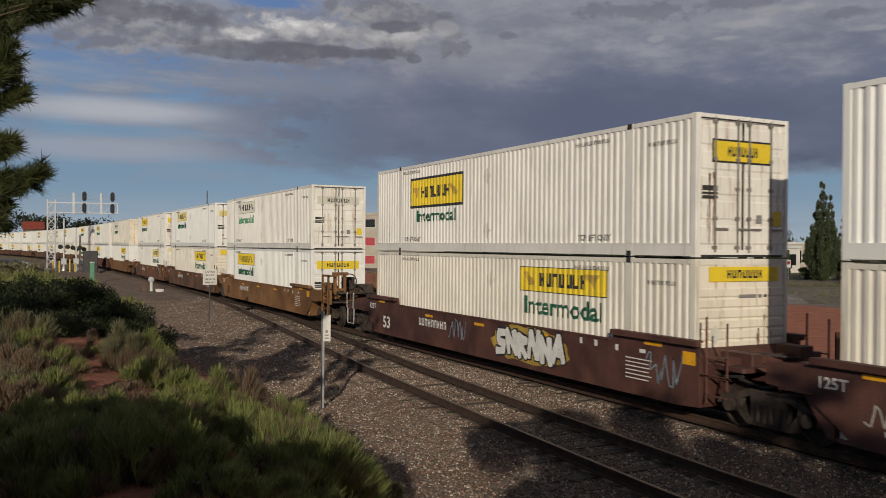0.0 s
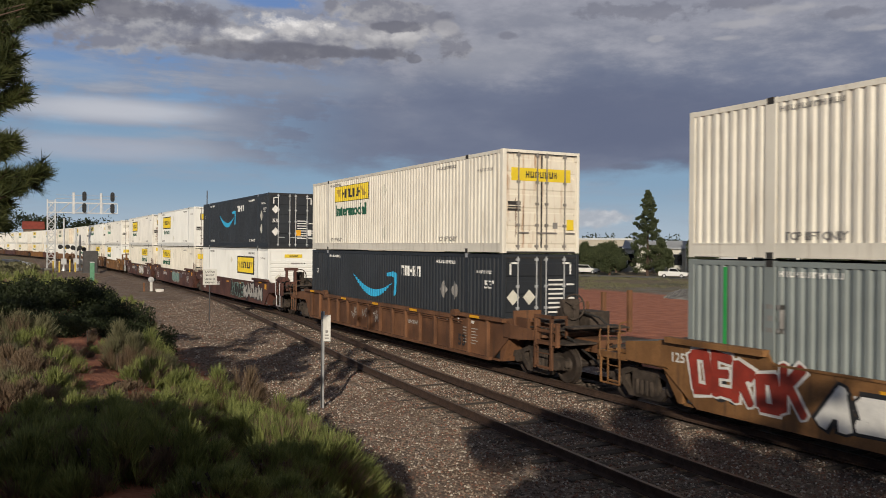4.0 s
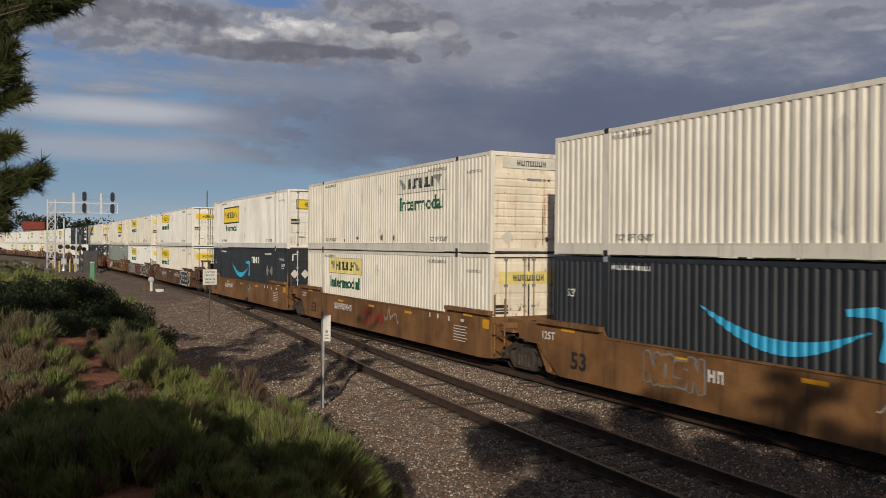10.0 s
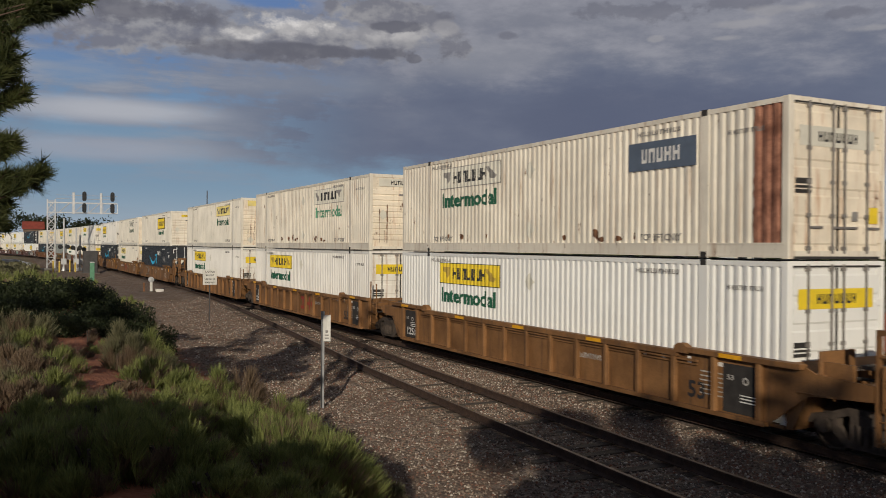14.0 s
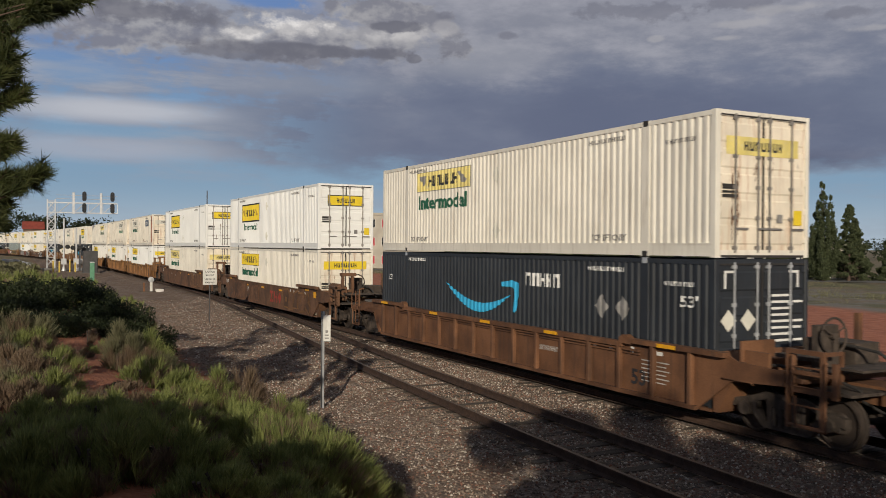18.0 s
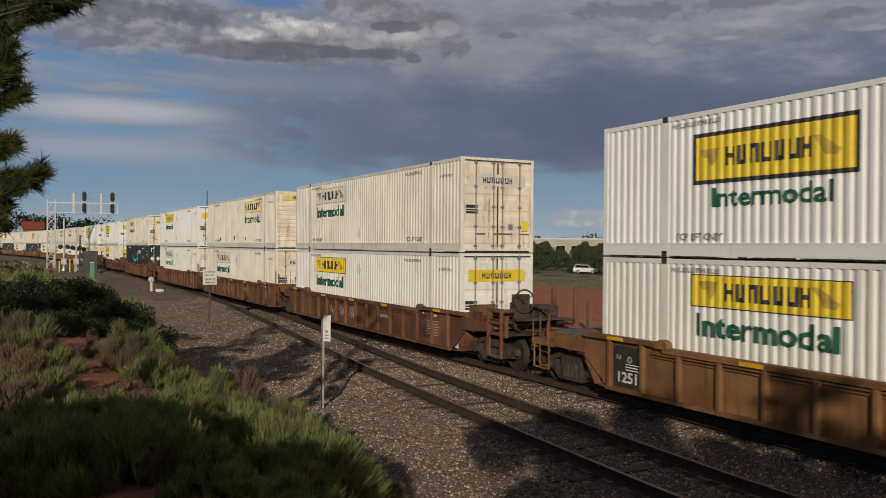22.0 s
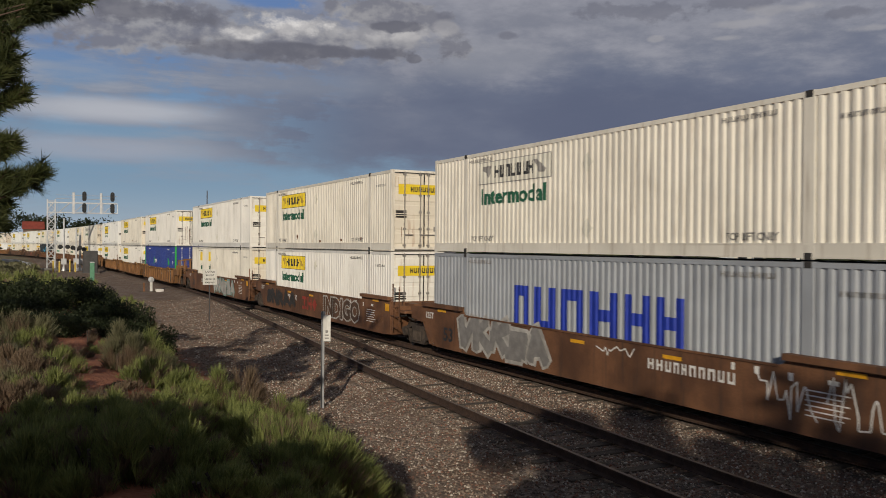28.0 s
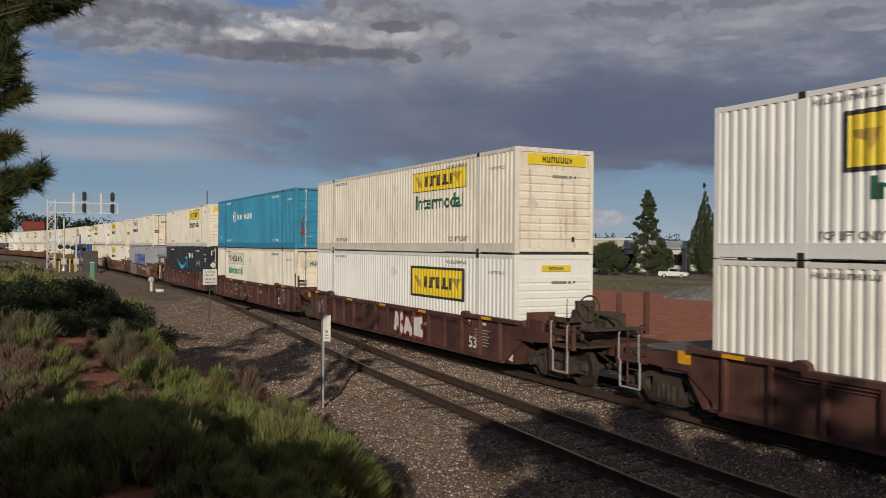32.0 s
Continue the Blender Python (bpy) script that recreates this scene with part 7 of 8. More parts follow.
for i, (x, y, h, w, s) in enumerate(((88.0, 117.2, 15.8, 4.6, "cone"), (105.3, 121.0, 17.3, 6.0, "column"), (99.8, 90.2, 16.7, 4.8, "column"), (103.5, 88.5, 12.4, 3.4, "cone"), (102.0, 93.0, 8.5, 3.4, "cone"), (107.0, 90.0, 9.5, 3.2, "cone"), (110.5, 86.0, 7.5, 3.0, "cone"), (97.0, 97.0, 7.5, 3.0, "cone"), (143.0, 152.0, 15.0, 6.6, "round"), (152.5, 148.0, 16.0, 6.2, "round"), (147.5, 151.0, 12.5, 6.5, "round"), (63.0, 130.0, 10.0, 3.6, "round"), (60.0, 134.0, 8.5, 3.2, "round"), (72.0, 131.0, 7.0, 3.0, "round"),
                                    (116.0, 113.0, 6.0, 2.6, "round"), (111.0, 77.0, 9.0, 2.2, "column"), (122.0, 82.0, 12.0, 2.0, "column"), (127.0, 80.0, 11.0, 1.8, "column"), (101.0, 128.0, 6.5, 2.8, "round"), (84.0, 131.0, 5.5, 2.6, "round"), (90.0, 138.0, 6.5, 2.6, "round"), (98.0, 143.0, 6.0, 2.6, "round"), (83.0, 121.5, 6.4, 3.2, "round"), (87.3, 148.8, 6.5, 3.0, "round"), (90.8, 148.0, 5.0, 2.6, "round"), (92.3, 143.7, 5.0, 3.0, "round"), (94.3, 139.5, 5.6, 3.2, "round"), (95.7, 135.4, 5.0, 3.0, "round"), (82.5, 153.9, 7.5, 3.4, "round"), (85.7, 153.2, 6.0, 3.0, "round"), (108.5, 92.0, 5.5, 3.2, "round"), (104.0, 70.0, 6.0, 3.4, "round"))):
    far_tree(x, y, h, w, s, 200 + i)


def far_woods(name, label, x0, y0, x1, y1, n, h, seed, z=-1.5, leaf=juniper, rise=0.0, size=1.1, per=90):
    """A belt of wood too far off to count."""
    rng = np.random.default_rng(seed)
    u = rng.random(n)
    cs = np.stack((x0 + (x1 - x0) * u + rng.normal(0, 3, n), y0 + (y1 - y0) * u + rng.normal(0, 6, n), z + rise * np.sin(np.pi * u) + h * rng.uniform(0.3, 0.9, n)), 1)
    v, f = leaf_cloud(rng, cs, h * rng.uniform(0.2, 0.5, n), n * per, size, 1.0)
    me = fast_mesh(name, v, f, leaf)
    tagged(new(name, me), label, "woods", kind="stuff")


far_woods("far_woods", "dark wooded rise on the horizon", -70, 420, 40, 400, 110, 9, 1, 2.0, juniper, 5.0)
far_woods("far_woods", "dark belt of distant pines", 120, 330, 420, 260, 150, 9, 2)
far_woods("far_woods", "dark belt of distant pines", 420, 260, 560, -40, 120, 11, 3)
far_woods("trackside_thicket", "rough green thicket beside the line", -19, 95, -30, 215, 90, 6.5, 4, -0.8, juniper, 0.0, 0.6, 220)
far_woods("trackside_thicket", "rough green thicket beside the line", -14.5, 60, -20, 110, 40, 2.6, 5, -0.6, sage_grey, 0.0, 0.28, 420)


def build_weeds():
    """Low dry grass and weeds on the far verge, and along the bank."""
    rng = np.random.default_rng(11)
    vs, fs, k = [], [], 0
    for n, xr, yr, hh in ((4200, (40, 100), (50, 170), 0.42), (2200, (38, 80), (78, 135), 0.5), (260, (-13.5, -8.6), (24, 45), 0.22)):
        xs, ys = rng.uniform(*xr, n), rng.uniform(*yr, n)
        for x, y in zip(xs, ys):
            if hh > 0.3 and noise.noise((x * 0.07, y * 0.07, 2)) < -0.05 or hh > 0.3 and (x - 88.5) * 0.778 + (y - 104.5) * 0.629 > -6.5:
                continue
            v, f = blades(rng, 14, 0.35 if hh < 0.3 else 0.9, 0.35 if hh < 0.3 else 0.9, hh * rng.uniform(0.5, 1.2), 0.006 if hh < 0.3 else 0.022)
            vs.append(v + np.array((x, y, ground_z(x, y) - 0.02))), fs.append(f + k)
            k += len(v)
    me = fast_mesh("weeds", np.concatenate(vs), np.concatenate(fs), sage_grey)
    tagged(new("weeds", me), "thin dry weeds and grass", "grass", kind="stuff")


build_weeds()


def gravel_heap():
    """A long low heap of grey crushed stone by the far road."""
    rng = np.random.default_rng(21)
    cx, cy, la, wa, h = 45.5, 56.5, 6.0, 6.5, 1.45
    ux, uy = 0.70, -0.71
    n, m = 40, 18
    vs, fs = [], []
    for i in range(n + 1):
        for j in range(m + 1):
            a, b = 2 * i / n - 1, 2 * j / m - 1
            x, y = cx + ux * la * a - uy * wa * b, cy + uy * la * a + ux * wa * b
            k = max(0.0, 1 - a * a) * max(0.0, 1 - b * b)
            vs.append((x, y, ground_z(x, y) - 0.08 + h * k ** 0.7 * (0.8 + 0.5 * noise.noise((x * 0.35, y * 0.35, 5))) + 0.05 * noise.noise((x * 2.5, y * 2.5, 1))))
    for i in range(n):
        for j in range(m):
            q = i * (m + 1) + j
            fs.append((q, q + 1, q + m + 2, q + m + 1))
    grey = mat("grey_crushed_stone", (0.20, 0.19, 0.175), 0.95, 0, 0.35, 2.2, 0.8, 9)
    host = thing("gravel_heap", "long low heap of grey crushed stone", "gravel heap")
    part("mound", Geo().add(vs, fs).mesh("mound", grey), host)
    v, f = leaf_cloud(rng, [(p[0], p[1], p[2]) for p in vs], 0.06, 2600, 0.16, 0.6)
    part("loose_stone", fast_mesh("loose_stone", v, f, grey), host)["kind"] = "stuff"


gravel_heap()


# ---- signs and signals by the line ----
sign_white = mat("weathered_sign_white", (0.62, 0.61, 0.57), 0.55, 0, 0.1, 4, 0.05, 40, None, (0.3, 0.27, 0.22), 0.3)
signal_black = mat("matt_signal_black", (0.012, 0.012, 0.013), 0.6, 0, 0.2, 4, 0.1, 40)
mast_silver = mat("silver_painted_steel", (0.52, 0.53, 0.54), 0.5, 0.3, 0.1, 3, 0.1, 40)
cabinet_grey = mat("dark_grey_cabinet", (0.055, 0.053, 0.055), 0.7, 0, 0.2, 2, 0.1, 40)
post_green = mat("green_marker_post", (0.10, 0.26, 0.16), 0.6, 0, 0.15, 4, 0.1, 40)
post_yellow = mat("yellow_bollard", (0.55, 0.40, 0.08), 0.6, 0, 0.15, 4, 0.1, 40)
lens_dark = mat("unlit_signal_lens", (0.04, 0.045, 0.05), 0.2, 0, 0.1, 4, 0, 40)


def milepost():
    x, y = -6.77, 19.05
    z = ground_z(x, y)
    c = thing("milepost", "galvanised steel post with a narrow white number plate", "marker post", at=(x, y, z))
    part("post", Geo().prism([(-0.035, -0.3), (0.035, -0.3), (0.035, 2.28), (-0.035, 2.28)], -0.045, -0.032).prism([(-0.035, -0.3), (-0.022, -0.3), (-0.022, 2.28), (-0.035, 2.28)], -0.045, 0.02).prism([(0.022, -0.3), (0.035, -0.3), (0.035, 2.28), (0.022, 2.28)], -0.045, 0.02).mesh("post", galv), c)
    m = Matrix.Rotation(radians(-33), 4, "Z")
    p = part("number_plate", Geo().box(0.02, 0.19, -0.065, -0.055, 1.58, 2.20, 0.0).mesh("number_plate", sign_white), c, "white plate with worn dark figures", m)
    part("figures", flat((0, 0.1, 0, 0.03), (0, 0.1, 0.07, 0.1), (0.02, 0.08, 0.14, 0.2)).mesh("figures", grey_ink), p, "", on_end(0.05, 1.64, -0.068))


def caution_sign():
    x, y = -4.45, 42.4
    z = ground_z(x, y)
    c = thing("warning_sign", "small white square warning sign with dark lines on a thin post", "sign", at=(x, y, z))
    part("post", Geo().tube((0, 0, -0.3), (0, 0, 2.55), 0.032, n=8).mesh("post", cabinet_grey), c)
    p = part("sign_board", Geo().box(-0.34, 0.34, -0.05, -0.03, 1.86, 2.62, 0.0).mesh("sign_board", sign_white), c)
    for text, w, z0 in (("CAUTION", 0.46, 2.45), ("", 0.40, 2.29), ("VEHICLES", 0.52, 2.10), ("", 0.44, 1.93)):
        me = letters(text, 0.09, w, ink, 0.012) if text else shared("sign_words_%.2f" % w, ink, lambda: word_bars(w, 0.08, 7, 2, 0.45))
        part("writing_line", me, p, "", on_end(-w / 2, z0, -0.054))


def switch_stand():
    x, y = -2.9, 71.5
    z = ground_z(x, y)
    c = thing("switch_stand", "white switch marker with a round grey head by the points", "railway switch", at=(x, y, z))
    part("stand_post", Geo().box(-0.10, 0.10, -0.08, 0.08, -0.1, 0.78, 0.02).mesh("stand_post", sign_white), c)
    part("head", Geo().lathe([(-0.1, 0.05), (-0.08, 0.22), (0.08, 0.24), (0.1, 0.06)], 14, "y", (0, 0, 0.98)).mesh("head", galv), c)
    part("base", Geo().box(-0.9, 0.7, -0.14, 0.14, -0.12, 0.05, 0.02).mesh("base", timber), c)
    part("machine_box", Geo().box(0.35, 0.95, -0.25, 0.25, 0.0, 0.22, 0.03).mesh("machine_box", sign_white), c)
    part("rust_post", Geo().box(-0.62, -0.48, -0.07, 0.07, -0.1, 0.75, 0.01).mesh("rust_post", WELL["rust"]), c)


def signal_bridge():
    c = thing("signal_bridge", "silver cantilever signal gantry with black signal heads over the line", "signal", at=pose(-7.55, 131.0, -0.35, 0, 0, -4))
    legs = [(-0.5, -0.5), (0.5, -0.5), (0.5, 0.5), (-0.5, 0.5)]
    for lx, ly in legs:
        part("tower_leg", shared("tower_leg", mast_silver, lambda: Geo().box(-0.08, 0.08, -0.08, 0.08, 0, 9.9, 0.02)), c, at=(lx, ly, 0))
    for k in range(8):
        z = 0.6 + k * 1.13
        part("tower_brace", shared("tower_brace", mast_silver, lambda: Geo().bar([(-0.5, -0.5, 0), (0.5, -0.5, 1.13)], 0.05).bar([(0.5, -0.5, 0), (-0.5, -0.5, 1.13)], 0.05).bar([(-0.5, -0.5, 1.13), (0.5, -0.5, 1.13)], 0.045).bar([(-0.5, 0.5, 0), (0.5, 0.5, 1.13)], 0.05)), c, at=(0, 0, z))
    for z in (8.05, 9.45):
        for ly in (-0.5, 0.5):
            part("arm_chord", shared("arm_chord", mast_silver, lambda: Geo().box(-0.5, 8.6, -0.07, 0.07, -0.07, 0.07)), c, at=(0, ly, z))
    for k in range(4):
        part("arm_brace", shared("arm_brace", mast_silver, lambda: Geo().bar([(0, -0.5, 0), (1.5, -0.5, 1.4)], 0.06).bar([(1.9, -0.5, 0), (1.9, -0.5, 1.4)], 0.05).bar([(0, 0.5, 0), (1.5, 0.5, 1.4)], 0.05)), c, at=(0.9 + 1.95 * k, 0, 8.05))
    part("walkway", Geo().box(-0.6, 8.6, -0.45, 0.45, 8.0, 8.05).mesh("walkway", mast_silver), c)
    for z in (10.0, 10.5):
        part("hand_rail", shared("hand_rail", mast_silver, lambda: Geo().bar([(0.6, -0.5, 0), (8.6, -0.5, 0)], 0.03)), c, at=(0, 0, z))
    for lx in (2.85, 6.45):
        part("signal_mast", shared("signal_mast", mast_silver, lambda: Geo().box(-0.16, 0.16, -0.6, -0.45, 7.9, 10.9, 0.03)), c, at=(lx, 0, 0))
    for lx in (4.25, 7.95):
        for z in (8.75, 10.4):
            h = part("signal_head", shared("signal_head", signal_black, lambda: Geo().lathe([(-0.05, 0.26), (0.0, 0.28), (0.25, 0.26)], 16, "y", (0, 0, 0.40)).lathe([(-0.05, 0.26), (0.0, 0.28), (0.25, 0.26)], 16, "y", (0, 0, -0.40)).box(-0.28, 0.28, -0.05, 0.25, -0.40, 0.40)), c, "black target-shaped signal head", (lx, -0.8, z))
            for dz in (0.35, -0.35):
                part("lens", shared("lens", lens_dark, lambda: Geo().lathe([(-0.12, 0.12), (-0.06, 0.13)], 12, "y")), h, "", (0, 0, dz))
    g = Geo()
    for k in range(28):
        g.bar([(0.75, -0.2, 0.3 + 0.33 * k), (0.75, 0.2, 0.3 + 0.33 * k)], 0.02, 4)
    part("ladder", g.bar([(0.75, -0.2, 0.2), (0.75, -0.2, 9.6)], 0.025, 4).bar([(0.75, 0.2, 0.2), (0.75, 0.2, 9.6)], 0.025, 4).mesh("ladder", mast_silver), c)
    part("footing", Geo().box(-0.9, 0.9, -0.9, 0.9, -0.4, 0.25, 0.05).mesh("footing", deck_grey), c)


def crossing_signal(x, y, h, heads, group="crossing signals"):
    c = thing("crossing_signal", "silver crossing mast with black round flasher heads", "signal", group, at=(x, y, ground_z(x, y)))
    part("mast", Geo().tube((0, 0, 0), (0, 0, h), 0.13, 0.11, 10).lathe([(0, 0.3), (0.35, 0.22), (0.5, 0.14)], 12, "z").mesh("mast", mast_silver), c)
    for dx, z in heads:
        f = part("flasher_head", shared("flasher_head", signal_black, lambda: Geo().lathe([(-0.04, 0.30), (0.0, 0.32), (0.1, 0.14), (0.22, 0.10)], 14, "y")), c, "black round flasher head", (dx, -0.2, z))
        part("lens", shared("flasher_lens", lens_dark, lambda: Geo().lathe([(-0.1, 0.10), (-0.05, 0.12)], 10, "y")), f)
    part("crossarm", Geo().box(-0.6, 0.6, -0.06, 0.06, heads[0][1] - 0.05, heads[0][1] + 0.05).mesh("crossarm", mast_silver), c)
    part("gate_box", Geo().box(-0.35, 0.35, -0.3, 0.3, 0.9, 1.7, 0.05).mesh("gate_box", mast_silver), c)


def trackside():
    milepost(), caution_sign(), switch_stand(), signal_bridge()
    crossing_signal(-6.15, 127.0, 7.2, ((-0.45, 3.3), (0.45, 3.3)))
    crossing_signal(-4.55, 127.5, 5.9, ((-0.45, 3.2), (0.45, 3.2)))
    crossing_signal(-4.0, 128.5, 5.0, ((0.5, 3.0), (-0.45, 3.0)))
    c = thing("relay_cabinet", "tall dark grey relay cabinet on a concrete pad", "cabinet", at=(-3.55, 118.0, ground_z(-3.55, 118.0)))
    part("body", Geo().box(-0.85, 0.85, -0.6, 0.6, 0.1, 2.9, 0.04).mesh("body", cabinet_grey), c)
    for dx in (-0.42, 0.42):
        part("door", shared("cabinet_door", cabinet_grey, lambda: Geo().box(-0.38, 0.38, -0.625, -0.603, 0.3, 2.7, 0.0)), c, at=(dx, 0, 0))
    part("pad", Geo().box(-1.1, 1.1, -0.85, 0.85, -0.3, 0.1, 0.03).mesh("pad", deck_grey), c)
    for i, (x, y, h) in enumerate(((-7.6, 124, 1.5), (-6.9, 123, 1.4), (-5.6, 123.5, 1.6), (-5.0, 122.5, 1.3))):
        b = thing("bollard", "yellow steel bollard guarding the crossing gear", "bollard", "bollards at the crossing", at=(x, y, ground_z(x, y)))
        part("tube", shared("bollard_tube_%d" % i, post_yellow, lambda: Geo().tube((0, 0, -0.2), (0, 0, h), 0.11, n=10)), b)
        part("cap", shared("bollard_cap", sign_white, lambda: Geo().lathe([(0, 0.115), (0.06, 0.1), (0.1, 0.04)], 10, "z")), b, "", (0, 0, h))
    c = thing("marker_post", "flat green plastic marker post on the bank", "marker post", at=(-5.55, 92.0, ground_z(-5.55, 92.0)))
    part("blade", Geo().box(-0.22, 0.22, -0.04, 0.04, -0.2, 1.9, 0.02).mesh("blade", post_green), c)
    part("cap", Geo().box(-0.22, 0.22, -0.05, 0.05, 1.9, 2.0, 0.02).mesh("cap", galv), c)
    # the road over the line, and its guard rail
    asphalt = mat("pale_worn_asphalt", (0.17, 0.165, 0.155), 0.9, 0, 0.15, 0.8, 0.2, 30)
    g = Geo()
    pts = [(x, ground_z(x, 133.0) + 0.05) for x in steps(((-70, -2.2, 4),))]
    for (x0, z0), (x1, z1) in zip(pts, pts[1:]):
        g.add([(x0, 130.5, z0), (x1, 130.5, z1), (x1, 136.5, z1), (x0, 136.5, z0)], [(0, 1, 2, 3)])
    tagged(new("road", g.mesh("road", asphalt)), "pale worn asphalt road over the line", "road", kind="structure")
    c = thing("guard_rail", "pale steel guard rail along the crossing road", "guard rail", at=(0, 0, 0))
    rail = Geo()
    for k in range(16):
        x = -40 + k * 2.0
        part("rail_post", shared("rail_post", galv, lambda: Geo().box(-0.07, 0.07, -0.07, 0.07, -0.2, 0.75)), c, at=(x, 128.5, ground_z(x, 128.5)))
    zs = [ground_z(-40 + k * 2.0, 128.5) for k in range(16)]
    for k in range(15):
        x = -40 + k * 2.0
        part("rail_beam", Geo().add([(x, 128.4, zs[k] + 0.45), (x + 2, 128.4, zs[k + 1] + 0.45), (x + 2, 128.36, zs[k + 1] + 0.62), (x, 128.36, zs[k] + 0.62), (x, 128.4, zs[k] + 0.78), (x + 2, 128.4, zs[k + 1] + 0.78)], [(0, 1, 2, 3), (3, 2, 5, 4)]).mesh("rail_beam", galv), c)
    for x, y, h in ((27.5, 196.0, 16.5), (122.4, 121.0, 13.0)):
        c = thing("utility_pole", "thin weathered timber utility pole", "pole", "poles beyond the line", at=(x, y, ground_z(x, y)))
        part("pole", Geo().tube((0, 0, -0.4), (0, 0, h), 0.16, 0.10, 8).mesh("pole", timber), c)
        if h < 16:
            part("crossarm", Geo().box(-1.1, 1.1, -0.06, 0.06, h - 1.0, h - 0.85).mesh("crossarm", timber), c)
    c = thing("traffic_sign", "red and white traffic sign on a steel post", "sign", at=(95.3, 93.0, -1.6))
    part("post", Geo().tube((0, 0, -0.2), (0, 0, 3.4), 0.05, n=6).mesh("post", galv), c)
    part("sign_board", Geo().box(-0.5, 0.5, -0.06, -0.02, 2.1, 3.3).mesh("sign_board", sign_white), c)
    part("red_field", flat((-0.35, 0.35, 0, 0.45)).mesh("red_field", red_paint), c, "red field", Matrix.Rotation(0, 4, "Z") @ on_end(0, 2.6, -0.064))


    # the far road beyond the red earth, one strip along the ground
    ax, ay, sx, sy = 88.5, 104.5, 0.629, -0.778
    grid = [[(ax + sx * s + 0.778 * o, ay + sy * s + 0.629 * o) for o in (-3.6, 0.0, 4.2)] for s in range(-84, 85, 6)]
    vs = [(x, y, ground_z(x, y) + 0.06) for row in grid for x, y in row]
    fs = [(3 * i + j, 3 * i + j + 1, 3 * i + j + 4, 3 * i + j + 3) for i in range(len(grid) - 1) for j in (0, 1)]
    tagged(new("far_road", Geo().add(vs, fs).mesh("far_road", asphalt)), "pale worn asphalt road beyond the verge", "road", kind="structure")


trackside()


# ---- steel posts standing in the red earth beyond the line ----
def earth_posts():
    for i, (x, y, h) in enumerate(((13.5, 25.0, 1.5), (14.6, 24.6, 1.45), (10.5, 18.5, 1.3), (17.5, 21.0, 1.4), (12.2, 34.0, 1.3), (13.0, 44.0, 1.2))):
        c = thing("steel_post", "rusty steel post standing in bare red earth", "post", "posts beyond the line", at=(x, y, ground_z(x, y)))
        part("shaft", shared("earth_post", WELL["rust"], lambda: Geo().box(-0.09, 0.09, -0.012, 0.012, -0.2, 1.45).box(-0.012, 0.012, 0.013, 0.11, -0.2, 1.45)), c)


# ---- vehicles on the far road ----
glass_dark = mat("tinted_car_glass", (0.012, 0.014, 0.016), 0.12, 0, 0.1, 2, 0, 40)
tyre = mat("tyre_rubber", (0.018, 0.017, 0.017), 0.85, 0, 0.2, 8, 0.2, 60)


def vehicle(kind, colour, words, x, y, turn):
    paint = mat("car_paint_" + words.split()[0], colour, 0.3, 0.1, 0.05, 2, 0, 40)
    c = thing({"suv": "suv", "pickup": "pickup_truck", "van": "minivan"}[kind], words, "car", "vehicles on the far road", at=pose(x, y, ground_z(x, y) + 0.03, 0, 0, turn))
    lower = [(-2.3, 0.35), (2.25, 0.35), (2.35, 0.62), (2.28, 0.92), (1.1, 1.04), (-2.28, 1.08), (-2.36, 0.7)]
    part("body", Geo().prism(lower, -0.9, 0.9).mesh("body", paint), c)
    if kind == "pickup":
        top = [(1.05, 1.0), (0.45, 1.62), (-0.55, 1.68), (-0.75, 1.04)]
        glass = [(0.9, 1.08), (0.42, 1.54), (-0.5, 1.58), (-0.62, 1.1)]
    else:
        top = [(1.15, 1.0), (0.45, 1.66), (-1.9, 1.70), (-2.25, 1.06)]
        glass = [(0.98, 1.1), (0.42, 1.57), (-1.8, 1.60), (-2.05, 1.12)]
    part("cabin", Geo().prism(top, -0.78, 0.78).mesh("cabin", paint), c)
    part("side_windows", Geo().prism(glass, -0.79, 0.79).mesh("side_windows", glass_dark), c)
    part("windscreen", Geo().add([(-0.68, 1.12, 1.06), (0.68, 1.12, 1.06), (0.62, 0.52, 1.62), (-0.62, 0.52, 1.62)], [(0, 1, 2, 3)]).mesh("windscreen", glass_dark), c)
    for sx in (-0.82, 0.82):
        for sy in (-1.4, 1.4):
            w = part("wheel", shared("car_tyre", tyre, lambda: Geo().lathe([(-0.1, 0.2), (-0.1, 0.33), (0.1, 0.33), (0.1, 0.2)], 16)), c, "", (sx, sy, 0.33))
            part("rim", shared("car_rim", galv, lambda: Geo().lathe([(-0.115, 0.05), (-0.11, 0.19), (0.11, 0.19), (0.115, 0.05)], 12)), w)
    for sx in (-0.65, 0.65):
        part("headlight", shared("headlight", sign_white, lambda: Geo().box(-0.18, 0.18, 2.28, 2.34, 0.68, 0.84)), c, "", (sx, 0, 0))
        part("tail_light", shared("tail_light", red_paint, lambda: Geo().box(-0.1, 0.1, -2.38, -2.3, 0.78, 1.0)), c, "", (sx, 0, 0))
    for sy in (2.36, -2.37):
        part("bumper", shared("bumper_%d" % (sy > 0), cabinet_grey, lambda: Geo().box(-0.85, 0.85, sy - 0.05, sy + 0.05, 0.36, 0.55)), c)


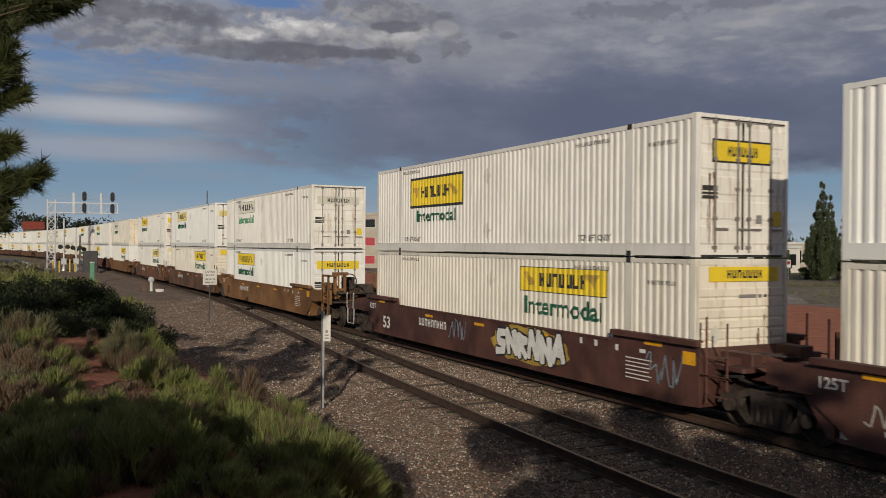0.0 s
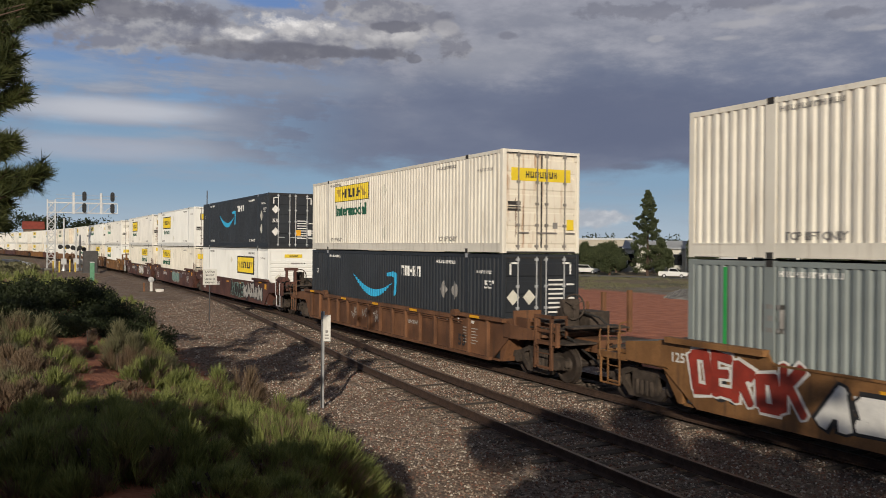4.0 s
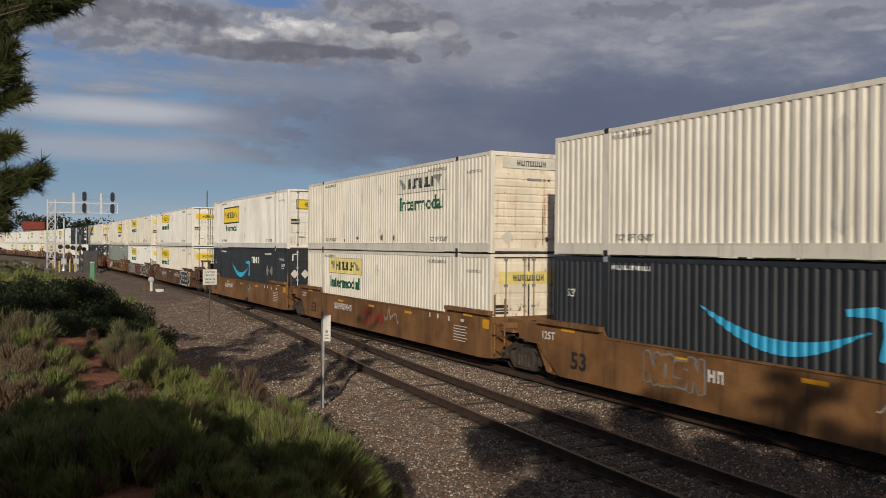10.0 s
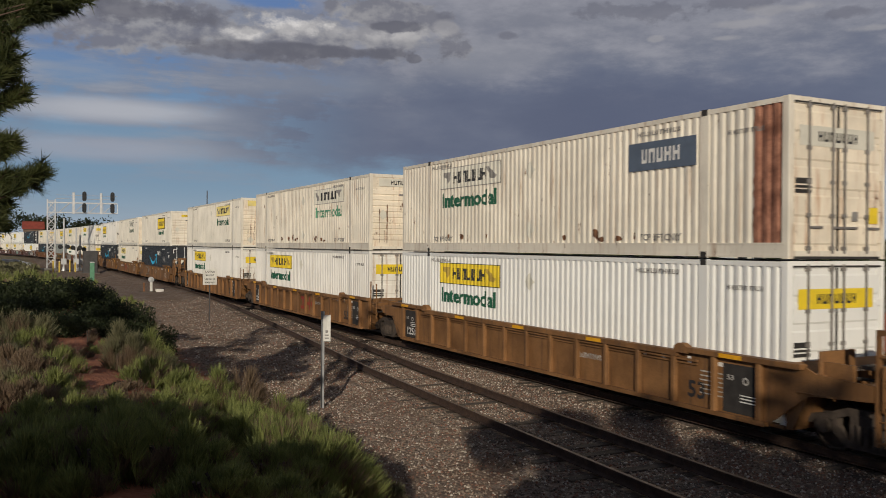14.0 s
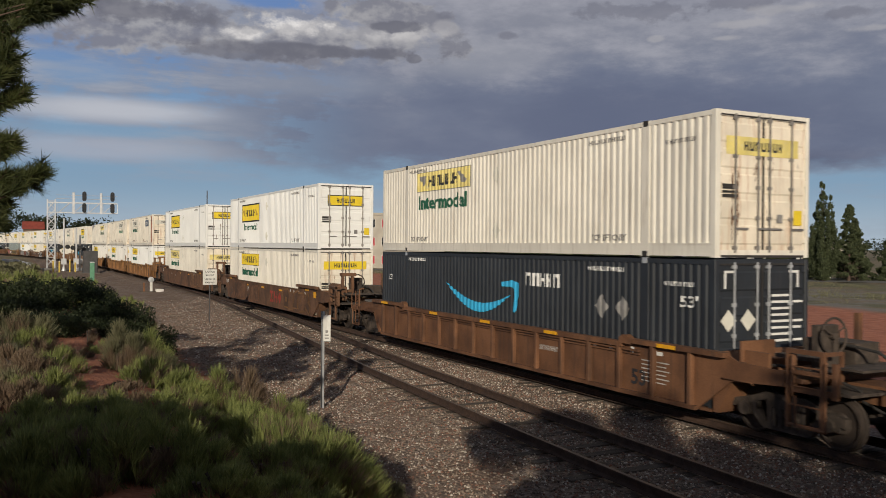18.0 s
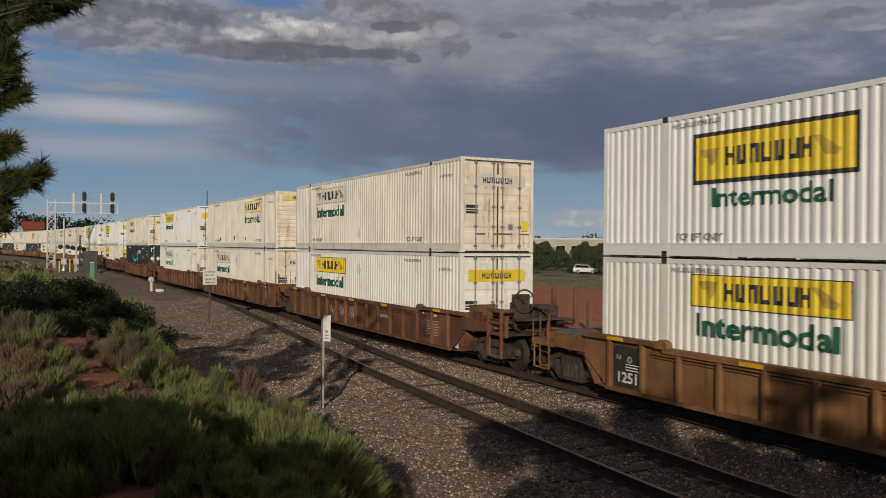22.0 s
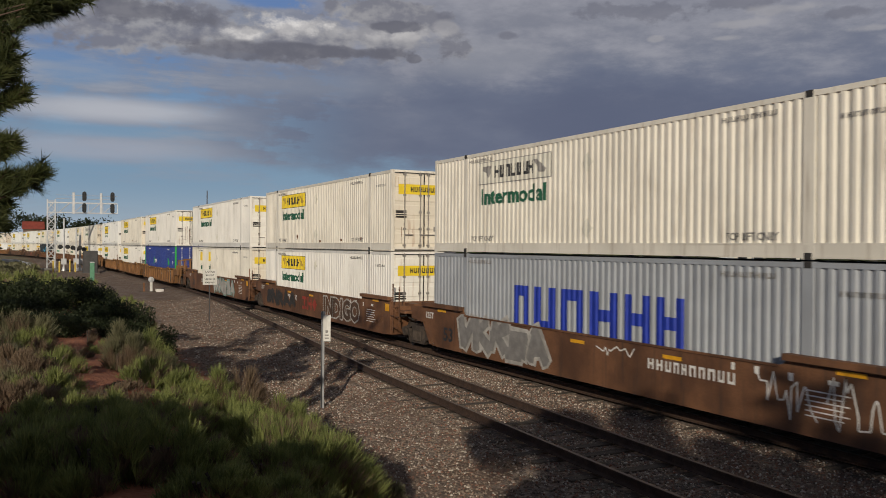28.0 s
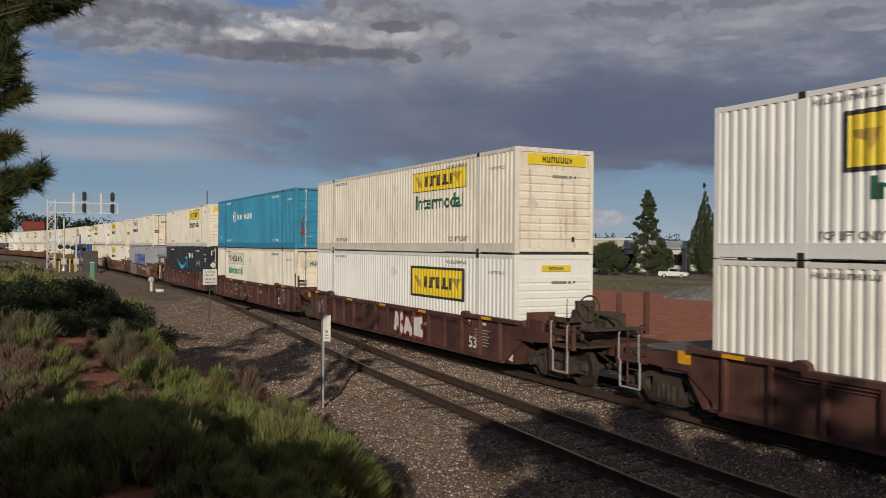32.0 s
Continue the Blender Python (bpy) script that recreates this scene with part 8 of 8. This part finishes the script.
for row in (("suv", (0.06, 0.010, 0.014), "dark red estate car on the far road", 91.2, 102.2, 39), ("suv", (0.010, 0.022, 0.022), "black-green four-wheel drive on the far road", 95.4, 96.6, 39), ("pickup", (0.70, 0.70, 0.68), "white pickup on the far road", 85.2, 107.5, -141), ("suv", (0.68, 0.69, 0.70), "pale silver car on the far road", 104.0, 95.0, -141),
            ("van", (0.72, 0.72, 0.70), "white low car parked by the verge", 84.0, 129.6, -141), ("van", (0.70, 0.70, 0.68), "white panel van on the far road", 71.7, 146.5, -120), ("suv", (0.012, 0.012, 0.014), "black parked car by the far buildings", 41.0, 120.0, 39)):
    vehicle(*row)


# ---- buildings beyond the road ----
stucco = mat("pale_stucco", (0.55, 0.53, 0.48), 0.8, 0, 0.08, 0.5, 0.1, 20)
tan_stucco = mat("tan_stucco", (0.40, 0.36, 0.30), 0.85, 0, 0.1, 0.5, 0.1, 20)
roof_metal = mat("pale_metal_roof", (0.40, 0.42, 0.44), 0.5, 0.2, 0.1, 0.5, 0.1, 20)
roof_red = mat("red_barn_roof", (0.26, 0.055, 0.035), 0.7, 0, 0.15, 0.6, 0.1, 20)
red_blind = mat("red_window_blind", (0.36, 0.02, 0.035), 0.6, 0, 0.1, 1, 0, 20)
brown_wall = mat("brown_shed_wall", (0.16, 0.11, 0.08), 0.8, 0, 0.15, 0.5, 0.1, 20)


def building(name, label, x, y, turn, wide, deep, tall, wall, roof, rows, per_row, blinds=None, canopy=0.0, gable=0.0):
    """Walls round a floor; windows are holes filled by frame and pane."""
    c = thing(name, label, "building", at=pose(x, y, -1.7, 0, 0, turn))
    t = 0.25
    storey = tall / rows
    bay = wide / per_row
    ww, wh = bay * 0.62, storey * 0.48
    g = Geo()
    for r in range(rows):
        z0 = r * storey
        sill, head = z0 + storey * 0.30, z0 + storey * 0.30 + wh
        g.box(0, wide, 0, t, z0, sill), g.box(0, wide, 0, t, head, z0 + storey)
        for k in range(per_row + 1):
            a = 0 if k == 0 else k * bay - (bay - ww) / 2
            b = wide if k == per_row else k * bay + (bay - ww) / 2
            g.box(a, b, 0, t, sill, head)
    part("front_wall", g.mesh("front_wall", wall), c)
    part("back_wall", Geo().box(0, wide, deep - t, deep, 0, tall).mesh("back_wall", wall), c)
    for a in (0, wide - t):
        part("side_wall", Geo().box(a, a + t, t, deep - t, 0, tall).mesh("side_wall", wall), c)
    if gable:
        o = 0.5
        part("roof", Geo().add([(-o, -o, tall), (wide + o, -o, tall), (wide + o, deep / 2, tall + gable), (-o, deep / 2, tall + gable), (wide + o, deep + o, tall), (-o, deep + o, tall), (-o, -o, tall - 0.15), (wide + o, -o, tall - 0.15)], [(0, 1, 2, 3), (3, 2, 4, 5), (6, 7, 1, 0), (0, 3, 5), (1, 4, 2)]).mesh("roof", roof), c)
    else:
        part("roof", Geo().box(-0.3, wide + 0.3, -0.3, deep + 0.3, tall, tall + 0.45).mesh("roof", roof), c)
    for r in range(rows):
        for k in range(per_row):
            x0, z0 = k * bay + (bay - ww) / 2, r * storey + storey * 0.30
            w = part("window", shared("window_frame_%.2f_%.2f" % (ww, wh), sign_white, lambda: Geo().box(0, ww, 0.06, 0.14, 0, 0.07).box(0, ww, 0.06, 0.14, wh - 0.07, wh).box(0, 0.07, 0.06, 0.14, 0.07, wh - 0.07).box(ww - 0.07, ww, 0.06, 0.14, 0.07, wh - 0.07)), c, "", (x0, 0, z0))
            part("pane", shared("pane_%.2f_%.2f" % (ww, wh), glass_dark if not blinds or (k + r) % 3 == 2 else blinds, lambda: Geo().box(0.07, ww - 0.07, 0.09, 0.11, 0.07, wh - 0.07)), w)
    if canopy:
        part("canopy", Geo().box(-1, wide * 0.5, -canopy, 0, tall * 0.55, tall * 0.62).mesh("canopy", roof), c)
        for k in range(4):
            part("canopy_post", shared("canopy_post_%.1f" % tall, wall, lambda: Geo().box(-0.1, 0.1, -0.1, 0.1, 0, tall * 0.55)), c, "", (k * wide * 0.15, -canopy + 0.2, 0))
    return c


building("motor_inn", "low white building with a pale flat roof", 116.6, 142.4, -46, 26, 12, 5.2, stucco, roof_metal, 1, 8, None, 3.0)
building("workshop", "grey workshop with a pale metal roof", 134.0, 136.0, -46, 22, 12, 6.2, tan_stucco, roof_metal, 1, 6)
building("hotel", "three-storey tan hotel with red window blinds", 54.0, 168.0, -24, 17.5, 14, 11.6, tan_stucco, tan_stucco, 3, 5, red_blind)
building("shop", "long low tan shop with a white canopy", 98.0, 196.0, -38, 40, 16, 7.0, tan_stucco, roof_metal, 1, 10, None, 4.0)
building("white_house", "small white house among trees", 128.0, 92.0, -50, 12, 9, 4.8, stucco, roof_metal, 1, 4, None, 0.0, 1.6)
building("barn", "brown barn with a faded red roof", -6.5, 372.0, 0, 7, 10, 10.6, brown_wall, roof_red, 1, 2, None, 0.0, 3.0)
building("white_house", "white gabled house behind the poplars", 100.0, 138.0, -46, 12, 8, 5.0, stucco, roof_metal, 1, 4, None, 0.0, 1.6)
earth_posts()


# ---- what moves: the whole train, gathering speed a little ----
def motions():
    for ob, start, z in MOVING:
        rows = []
        for k in range(33):
            s = start + 17.277 * k + 0.01916 * k * k
            if k % 2 and s + 8 < CURVE_AT - 40:
                continue
            x, y, a = line_at(s + 8.0)
            m = Matrix.Translation((x, y, z)) @ Matrix.Rotation(a, 4, "Z") @ Matrix.Translation((0, -8.0, 0))
            rows.append((float(k), m))
        walk(ob, rows)


motions()
